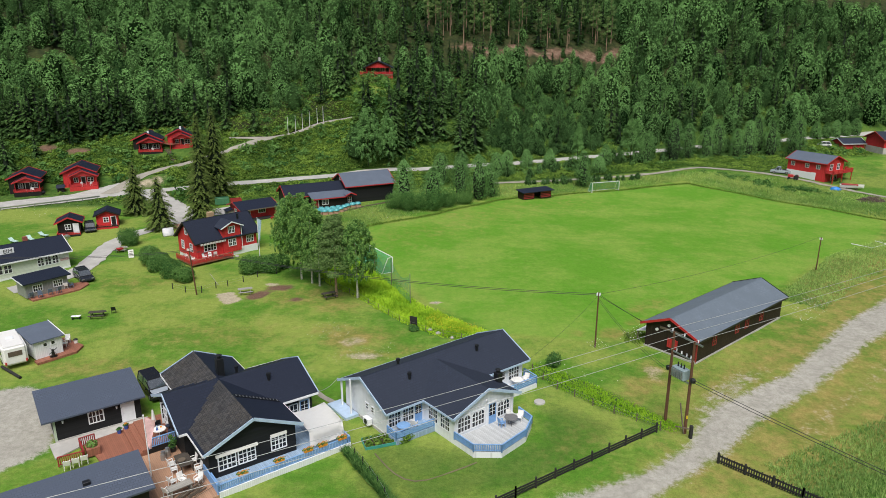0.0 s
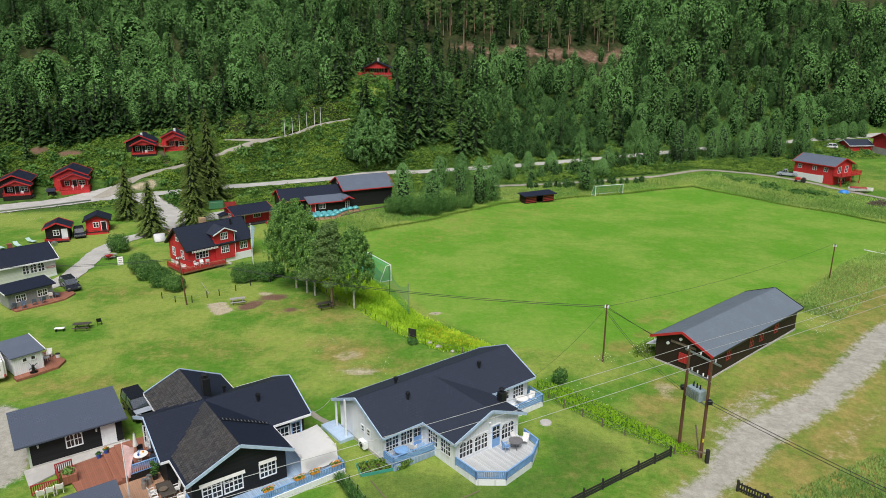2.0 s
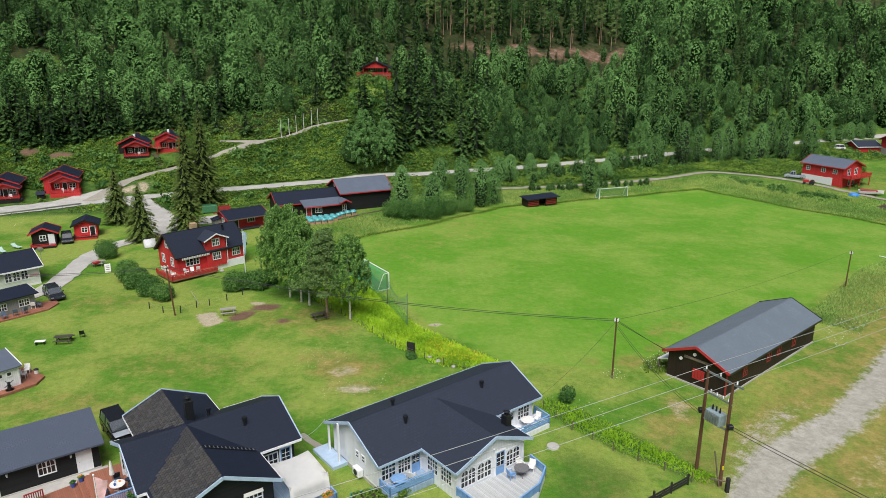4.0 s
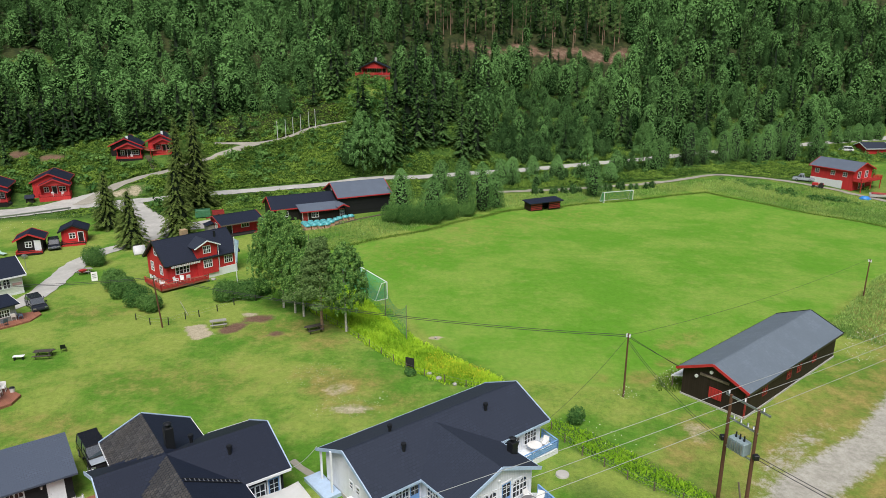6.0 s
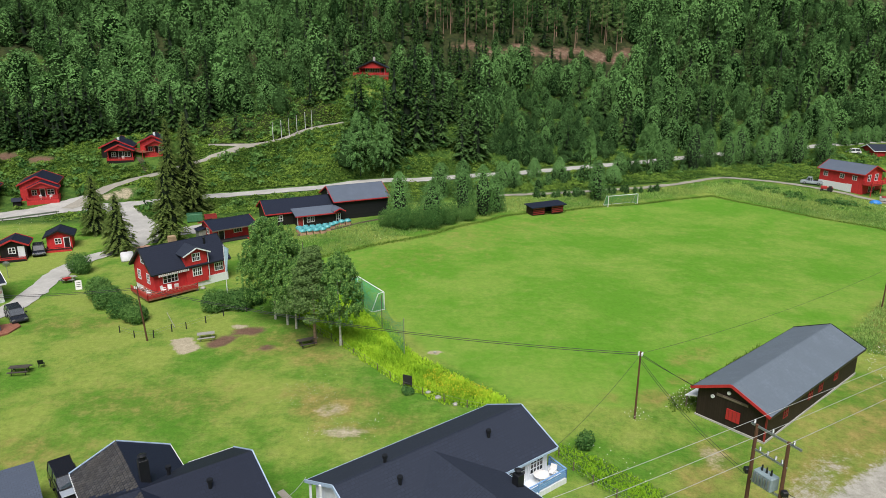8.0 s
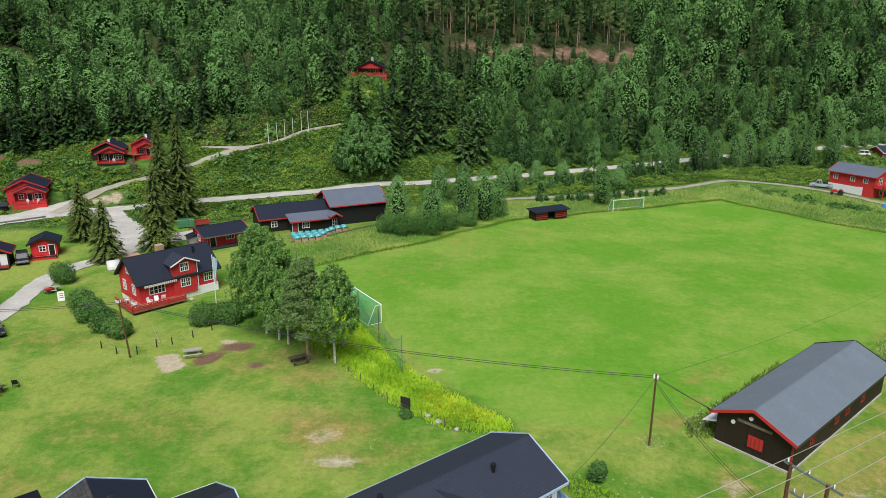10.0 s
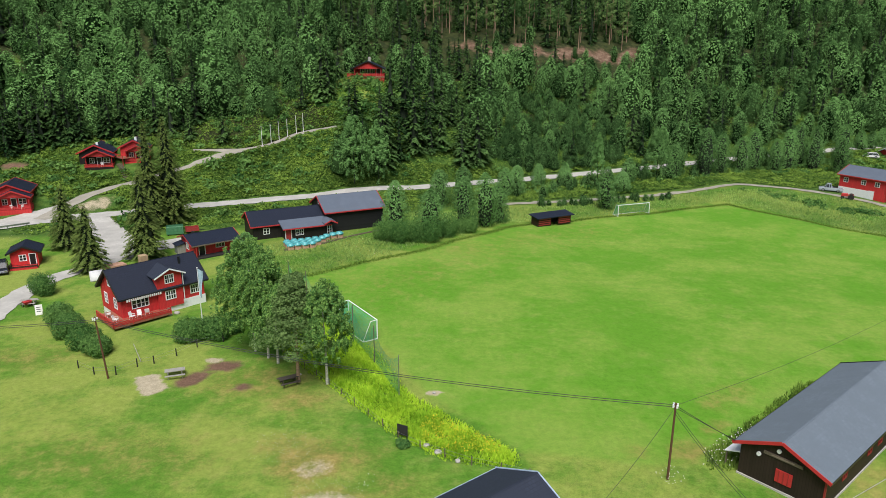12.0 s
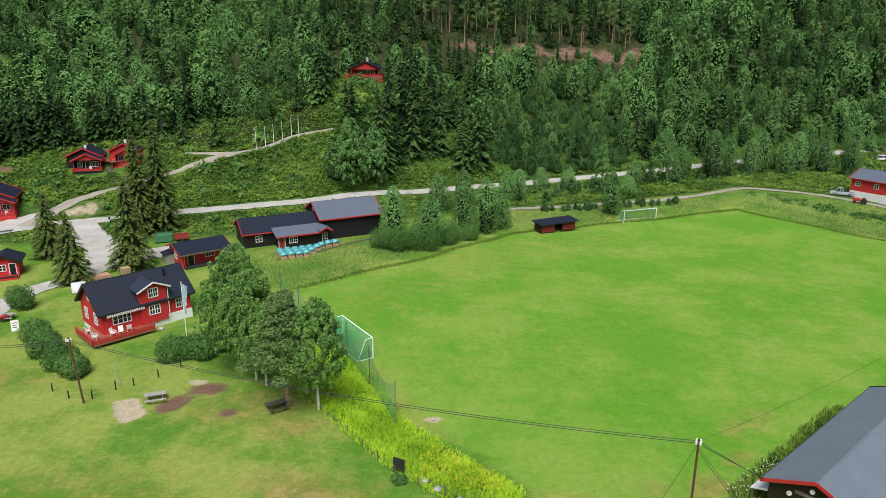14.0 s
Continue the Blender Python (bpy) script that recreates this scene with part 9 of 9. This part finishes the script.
dk_z = float(sheet_z(-69.5, 178)) + 0.75
dk = thing("deck", pose(-69.0, 178.2, dk_z, 0, 0, -40), "red plank deck with steps between two cabins", "deck")
for i in range(14):
    part("plank", bx(-2.0, 2.0, -1.6 + i * 0.23, -1.4 + i * 0.23, -0.05, 0.0), M_DECKR, dk)
for xx in (-1.9, 1.9):
    for yy in (-1.5, 1.5):
        part("post", beam(bmesh.new(), (xx, yy, -1.6), (xx, yy, 0.75), 0.12), M_RED, dk)
part("rail", beam(bmesh.new(), (-1.9, -1.55, 0.72), (1.9, -1.55, 0.72), 0.05, 0.14), M_RED, dk)
part("rail", beam(bmesh.new(), (-1.9, -1.55, 0.35), (1.9, -1.55, 0.35), 0.05, 0.14), M_RED, dk)
ct = thing("container", pose(-46.6, 144.9, 0.0, 0, 0, 20), "green steel waste container with ribbed sides", "container")
bm = bx(-1.4, 1.4, -0.9, 0.9, 0.15, 1.55, bevel=0.05)
bmesh.ops.delete(bm, geom=[f for f in bm.faces if f.normal.z > 0.99], context="FACES")
part("body", bm, M_GREENP, ct)
for xx in (-1.0, -0.35, 0.35, 1.0):
    part("rib", bx(xx - 0.06, xx + 0.06, -0.97, -0.88, 0.2, 1.5), M_GREENP, ct)
for xx in (-1.1, 1.1):
    part("skid", bx(xx - 0.1, xx + 0.1, -0.9, 0.9, 0, 0.16), M_DARKMETAL, ct)
tr = thing("trailer", pose(-43.9, 145.6, 0, 0, 0, 25), "small dull red trailer with wooden sides", "trailer")
for ya, yb in ((-0.75, -0.68), (0.68, 0.75)):
    part("side_board", bx(-1.1, 1.1, ya, yb, 0.5, 1.15), M_DKRED, tr)
for xa in (-1.1, 1.04):
    part("end_board", bx(xa, xa + 0.06, -0.68, 0.68, 0.5, 1.15), M_DKRED, tr)
part("bed", bx(-1.04, 1.04, -0.68, 0.68, 0.5, 0.56), M_POSTW, tr)
part("drawbar", beam(bmesh.new(), (1.1, 0, 0.52), (2.2, 0, 0.45), 0.08), M_DARKMETAL, tr)
for sgn in (-1, 1):
    part("wheel", rod(bmesh.new(), (0, sgn * 0.78, 0.3), (0, sgn * 0.95, 0.3), 0.3, n=14), M_RUBBER, tr)
# white-covered stack behind the red house
r_ = np.random.default_rng(77)
bm = prism(bmesh.new(), -0.9, 0.9, 0.75, 0.35, 1.5)
bmesh.ops.bevel(bm, geom=bm.edges[:], offset=0.08, segments=2, affect="EDGES")
hs_ = tagged(link_mesh("covered_stack", bm, M_TARPW, True), "white tarpaulin drawn to a ridge over a stack", "tarpaulin")
hs_.matrix_world = pose(-48.6, 120.8, 0, 0, 0, 30)
# stacked boards by the driveway
bs = thing("board_stack", pose(-49.0, 126.2, 0, 0, 0, 35), "low stack of reddish sawn boards", "boards")
for k in range(4):
    for j in range(6):
        part("plank", bx(-1.9 + 0.1 * (k % 2), 1.9 - 0.06 * j, -0.8 + j * 0.27, -0.57 + j * 0.27, 0.08 + k * 0.11, 0.16 + k * 0.11), M_PINKW, bs)
# wheelbarrow and board stand on the lawn
wbw = thing("wheelbarrow", pose(-52.5, 110.6, 0, 0, 0, 60), "red wheelbarrow standing on the lawn", "wheelbarrow")
bm = bx(-0.5, 0.5, -0.35, 0.35, 0.35, 0.75)
for v in bm.verts:
    if v.co.z < 0.5:
        v.co.x *= 0.6
        v.co.y *= 0.6
part("tray", bm, M_RED, wbw)
part("wheel", rod(bmesh.new(), (0.62, -0.06, 0.2), (0.62, 0.06, 0.2), 0.2, n=14), M_RUBBER, wbw)
for sgn in (-1, 1):
    part("handle", beam(bmesh.new(), (0.6, sgn * 0.1, 0.22), (-1.0, sgn * 0.32, 0.6), 0.045), M_DARKMETAL, wbw)
    part("leg", beam(bmesh.new(), (-0.35, sgn * 0.26, 0.4), (-0.4, sgn * 0.28, 0.0), 0.04), M_DARKMETAL, wbw)
ab = thing("board_stand", pose(-49.6, 108.1, 0, 0, 0, 25), "white folding notice board with grey bars on the grass", "sign")
part("panel", slab(bmesh.new(), [(-0.4, -0.3, 0.02), (0.4, -0.3, 0.02), (0.4, 0.0, 1.25), (-0.4, 0.0, 1.25)], 0.04), M_PLASTIC, ab)
part("panel", slab(bmesh.new(), [(-0.4, 0.34, 0.02), (0.4, 0.34, 0.02), (0.4, 0.04, 1.25), (-0.4, 0.04, 1.25)], 0.04), M_PLASTIC, ab)
for k in range(3):
    z_ = 0.95 - k * 0.25
    part("text_bar", beam(bmesh.new(), (-0.25, -0.3 * (1.25 - z_) / 1.23 - 0.012, z_), (0.25, -0.3 * (1.25 - z_) / 1.23 - 0.012, z_), 0.02, 0.07), M_DARKMETAL, ab)
# fallen pole, lawn chair, kennel and barbecue
fp_ = tagged(link_mesh("stick", rod(bmesh.new(), (-31.6, 94.9, 0.15), (-33.7, 98.1, 0.7), 0.035, 0.03), M_GREYWOOD), "pale pole leaning over the lawn", "pole")
lc = thing("lawn_chair", pose(-41.6, 84.7, 0, 0, 0, 200), "dark folding chair standing on the lawn", "chair")
part("seat", bx(-0.26, 0.26, -0.25, 0.25, 0.42, 0.45), M_DARKMETAL, lc)
part("backrest", slab(bmesh.new(), [(-0.26, 0.24, 0.5), (0.26, 0.24, 0.5), (0.26, 0.36, 0.95), (-0.26, 0.36, 0.95)], 0.03), M_DARKMETAL, lc)
for xx in (-0.24, 0.24):
    for yy in (-0.23, 0.23):
        part("leg", beam(bmesh.new(), (xx, yy, 0), (xx, yy, 0.43), 0.035), M_DARKMETAL, lc)
kn = thing("kennel", pose(-86.0, 155.5, float(sheet_z(-86, 155.5)) - 0.05, 0, 0, 20), "small black wooden kennel with pitched roof", "kennel")
part("wall", prism(bmesh.new(), -0.7, 0.7, 0.6, 1.0, 1.5), M_BLACKV, kn)
for sgn in (-1, 1):
    part("roof", slab(bmesh.new(), [(-0.9, 0, 1.62), (0.9, 0, 1.62), (0.9, sgn * 0.85, 0.98), (-0.9, sgn * 0.85, 0.98)], 0.06), M_ROOFK, kn)
part("doorway", bx(-0.72, -0.7, -0.25, 0.25, 0.1, 0.8), M_CURTAIN, kn)
bq = thing("barbecue", pose(-88.3, 152.6, float(sheet_z(-88.3, 152.6)), 0, 0, 10), "round black barbecue on legs beside the cabin", "barbecue")
part("bowl", bmesh_ball((0, 0, 0.75), 0.4), M_DARKMETAL, bq)
for k in range(3):
    part("leg", rod(bmesh.new(), (0.15 * math.cos(k * 2.1), 0.15 * math.sin(k * 2.1), 0.6), (0.38 * math.cos(k * 2.1), 0.38 * math.sin(k * 2.1), 0), 0.03), M_DARKMETAL, bq)
# white furniture on the verandas
RHM = pose(-40.55, 107.15, 0.1, 0, 0, 45.2)
vc = chair(RHM @ pose(-0.6, -3.8, 0.55, 0, 0, 45), M_PLASTIC, "white plastic garden chair on a red veranda", "veranda chairs")
for m_ in (RHM @ pose(1.2, -4.1, 0.55, 0, 0, 30), RHM @ pose(2.0, -4.2, 0.55, 0, 0, -20), RHM @ pose(3.0, -4.0, 0.55, 0, 0, 160), RHM @ pose(-0.6, -1.5, 0.55, 0, 0, 90), pose(-81.6, 156.6, tz(-82, 158) + 0.56, 0, 0, 60), pose(-80.0, 157.2, tz(-82, 158) + 0.56, 0, 0, 220),
           pose(-72.8, 175.4, tz(-73, 175) + 0.16, 0, 0, 30), pose(-90.6, 152.6, tz(-92, 154) + 0.66, 0, 0, 40)):
    copy_thing(vc, m_)
# loungers behind the lodge, seats by the guest cabin, table and ornament by the annexe
M_LOUNGE, M_SEATB = plain("pale_teal_fabric", (0.42, 0.6, 0.55), 0.8), plain("blue_grey_fabric", (0.1, 0.13, 0.19), 0.8)
for x, y, a in ((-73.18, 116.11, 60), (-71.11, 117.54, 50), (-70.18, 119.95, 65)):
    sl_ = thing("sun_lounger", pose(x, y, 0, 0, 0, a), "pale teal sun lounger on the grass", "lounger", "sun loungers")
    part("mattress", bx(-0.35, 0.35, -0.95, 0.4, 0.28, 0.36, bevel=0.02), M_LOUNGE, sl_)
    part("backrest", slab(bmesh.new(), [(-0.35, 0.4, 0.36), (0.35, 0.4, 0.36), (0.35, 1.0, 0.75), (-0.35, 1.0, 0.75)], 0.06), M_LOUNGE, sl_)
    for xx in (-0.3, 0.3):
        for yy in (-0.85, 0.35):
            part("leg", beam(bmesh.new(), (xx, yy, 0), (xx, yy, 0.28), 0.04), M_METAL, sl_)
gs = chair(pose(-54.62, 89.14, 0.22, 0, 0, 230), M_SEATB, "dark blue garden chair beside the guest cabin", "guest cabin chairs")
for x, y, a in ((-53.57, 89.51, 40), (-52.84, 90.59, 215), (-52.11, 91.33, 240), (-51.43, 93.37, 130)):
    copy_thing(gs, pose(x, y, 0.22, 0, 0, a))
copy_thing(vc, pose(-52.00, 93.06, 0.22, 0, 0, 200)), copy_thing(vc, pose(-42.16, 74.15, 0.25, 0, 0, 100)), copy_thing(vc, pose(-42.38, 75.16, 0.25, 0, 0, 20))
ml = thing("windmill", pose(-42.11, 71.64, 0.1, 0, 0, 40), "small black ornamental windmill on a white foot", "ornament")
part("foot", rod(bmesh.new(), (0, 0, 0), (0, 0, 0.15), 0.5, 0.4, n=14), M_WHITEP, ml)
part("tower", rod(bmesh.new(), (0, 0, 0.15), (0, 0, 0.95), 0.2, 0.12, n=8), M_DARKMETAL, ml)
for k in range(4):
    part("sail", beam(bmesh.new(), (0, -0.2, 0.85), (0.5 * math.cos(k * 1.571 + 0.6), -0.2, 0.85 + 0.5 * math.sin(k * 1.571 + 0.6)), 0.12, 0.03), M_DARKMETAL, ml)
wb_ = thing("waste_bin", pose(-41.48, 75.14, 0.05), "small white bin with dark lid beside the deck", "bin")
part("bin", rod(bmesh.new(), (0, 0, 0), (0, 0, 0.6), 0.2, 0.24, n=14), M_PLASTIC, wb_)
part("lid", rod(bmesh.new(), (0, 0, 0.6), (0, 0, 0.68), 0.26, 0.2, n=14), M_DARKMETAL, wb_)
ds = thing("satellite_dish", pose(-61.83, 112.39, 0, 0, 0, 200), "grey satellite dish on a post behind the lodge", "dish")
part("post", rod(bmesh.new(), (0, 0, 0), (0, 0, 2.0), 0.04), M_METAL, ds)
part("dish", rod(bmesh.new(), (0, 0, 2.0), (0, -0.16, 2.06), 0.2, 0.5, n=18), M_METAL, ds)
# garden tractor, tarpaulin and boat beside the far red house
tz_ = float(sheet_z(90.4, 181.4))
ft = thing("tractor", pose(90.4, 181.4, tz_, 0, 0, 150), "small red tractor with black wheels", "tractor")
part("bonnet", bx(0.2, 1.5, -0.35, 0.35, 0.6, 1.25, bevel=0.06), M_RED, ft)
part("seat", bx(-0.7, -0.2, -0.28, 0.28, 0.85, 1.2, bevel=0.05), M_RUBBER, ft)
part("mudguard", bx(-1.0, 0.1, -0.75, 0.75, 0.9, 1.0, bevel=0.03), M_RED, ft)
for sgn in (-1, 1):
    part("wheel", rod(bmesh.new(), (-0.5, sgn * 0.5, 0.6), (-0.5, sgn * 0.85, 0.6), 0.6, n=18), M_RUBBER, ft)
    part("wheel", rod(bmesh.new(), (1.2, sgn * 0.45, 0.32), (1.2, sgn * 0.68, 0.32), 0.32, n=14), M_RUBBER, ft)
bm = bmesh.new()
bmesh.ops.create_icosphere(bm, subdivisions=3, radius=1.0)
for v in bm.verts:
    v.co = Vector((v.co.x * 1.3, v.co.y * 0.9, max(0, v.co.z) * 0.8)) * (1 + 0.2 * noise.noise(v.co * 2.5))
bt = tagged(link_mesh("tarpaulin", bm, M_TARPB, True), "bright blue tarpaulin over a heap", "tarpaulin")
bt.matrix_world = pose(96.0, 171.4, float(sheet_z(96, 171.4)) - 0.05)
bo = thing("boat", pose(100.2, 172.0, float(sheet_z(100.2, 172)) + 0.25, 0, 0, -25), "white open boat under a dark cover on land", "boat")
bm = bmesh.new()
rings_ = []
for i in range(9):
    f = i / 8
    w_ = 0.95 * (1 - max(0, f - 0.45) ** 2 * 3.2)
    rings_.append([bm.verts.new((-2.6 + 5.2 * f, w_ * k_, z_ + 0.35 * f * f)) for k_, z_ in ((-1, 0.75), (-0.75, 0.15), (0, -0.15), (0.75, 0.15), (1, 0.75))])
for a_, b_ in zip(rings_, rings_[1:]):
    for k in range(4):
        bm.faces.new((a_[k], b_[k], b_[k + 1], a_[k + 1]))
bm.faces.new(rings_[0]), bm.faces.new(rings_[-1][::-1])
part("hull", bm, M_PLASTIC, bo)
part("cover", bx(-2.3, 1.3, -0.8, 0.8, 0.72, 1.0, bevel=0.12), M_DKRED, bo, "dull red cover")
part("cradle", bx(-1.2, -1.0, -0.7, 0.7, -0.3, 0.25), M_POSTW, bo), part("cradle", bx(1.0, 1.2, -0.7, 0.7, -0.3, 0.25), M_POSTW, bo)

# heap of cut branches on the grass below the far red house
rb_ = random.Random(9)
bm = bmesh.new()
for k in range(230):
    a_, r_, t_ = rb_.uniform(0, math.tau), 2.3 * math.sqrt(rb_.random()), rb_.uniform(0, math.tau)
    h_ = 1.25 * (1 - (r_ / 2.4) ** 2) * rb_.uniform(0.3, 1.0) + 0.06
    c_, l_ = Vector((1.25 * r_ * math.cos(a_), 0.9 * r_ * math.sin(a_), h_)), rb_.uniform(0.35, 0.9)
    d_ = Vector((math.cos(t_), math.sin(t_), rb_.uniform(-0.25, 0.4))) * l_
    beam(bm, tuple(c_ - d_), tuple(c_ + d_), rb_.uniform(0.03, 0.07))
hp = tagged(link_mesh("brush_heap", bm, plain("dry_branches", (0.16, 0.12, 0.1), 0.9, vary=0.4)), "heap of dry brown cut branches on the grass", "brush heap")
hp.matrix_world = pose(97.4, 158.6, float(sheet_z(97.4, 158.6)) - 0.05)

rl_z = lambda x: KR - (KR - KE) * x / KW + 0.09
lad = part("roof_ladder", beam(bmesh.new(), (0.1, -3.62, rl_z(0.1)), (3.9, -3.62, rl_z(3.9)), 0.05, 0.06), M_DARKMETAL, kh, "dark steel roof ladder")
part("rail", beam(bmesh.new(), (0.1, -3.98, rl_z(0.1)), (3.9, -3.98, rl_z(3.9)), 0.05, 0.06), M_DARKMETAL, lad)
for k in range(13):
    xk = 0.25 + k * 0.29
    part("rung", beam(bmesh.new(), (xk, -3.62, rl_z(xk) + 0.01), (xk, -3.98, rl_z(xk) + 0.01), 0.05, 0.04), M_METAL, lad)

# ---- honeycomb shingles, each a piece of its own ----
hx = bmesh.new()
ring_ = [(0.158 * math.cos(k * math.pi / 3), 0.141 * math.sin(k * math.pi / 3)) for k in range(6)]
lo_, hi_ = [hx.verts.new((a, b, 0.0)) for a, b in ring_], [hx.verts.new((a * 0.93, b * 0.93, 0.03)) for a, b in ring_]
hx.faces.new(hi_)
for k in range(6):
    hx.faces.new((lo_[k], lo_[(k + 1) % 6], hi_[(k + 1) % 6], hi_[k]))
hex_mesh = bpy.data.meshes.new("shingle")
hx.to_mesh(hex_mesh)
hx.free()
hex_mesh.materials.append(M_HEX)
run = math.hypot(KW, KR - KE)
pitch_ = math.atan2(KR - KE, KW)
for face, tip, sy, wg in honeycomb_faces:
    run = wg / math.cos(pitch_)
    spots = []
    for i in range(60):
        for j in range(60):
            u, v = 0.12 + i * 0.252, 0.16 + j * 0.296 + (0.148 if i % 2 else 0)
            if u < run - 0.1 and v < abs(tip) - 0.12 and v > u * math.cos(pitch_) + 0.14:
                spots.append((u, v))
    spots.sort(key=lambda p: p[1])
    rest = bmesh.new()
    for k, (u, v) in enumerate(spots):
        m_ = pose(-u * math.cos(pitch_), sy * v, KR + 0.012 - u * math.sin(pitch_), 0, -math.degrees(pitch_), 0)
        if k >= len(spots) - 300:
            h_ = new("shingle", hex_mesh)
            h_.parent = face
            h_.matrix_local = m_
        else:
            k0 = len(rest.verts)
            rest.from_mesh(hex_mesh)
            rest.verts.ensure_lookup_table()
            for w_ in rest.verts[k0:]:
                w_.co = m_ @ w_.co
    if rest.verts:
        tagged(part("shingle_rows", rest, M_HEX, face), kind="stuff")
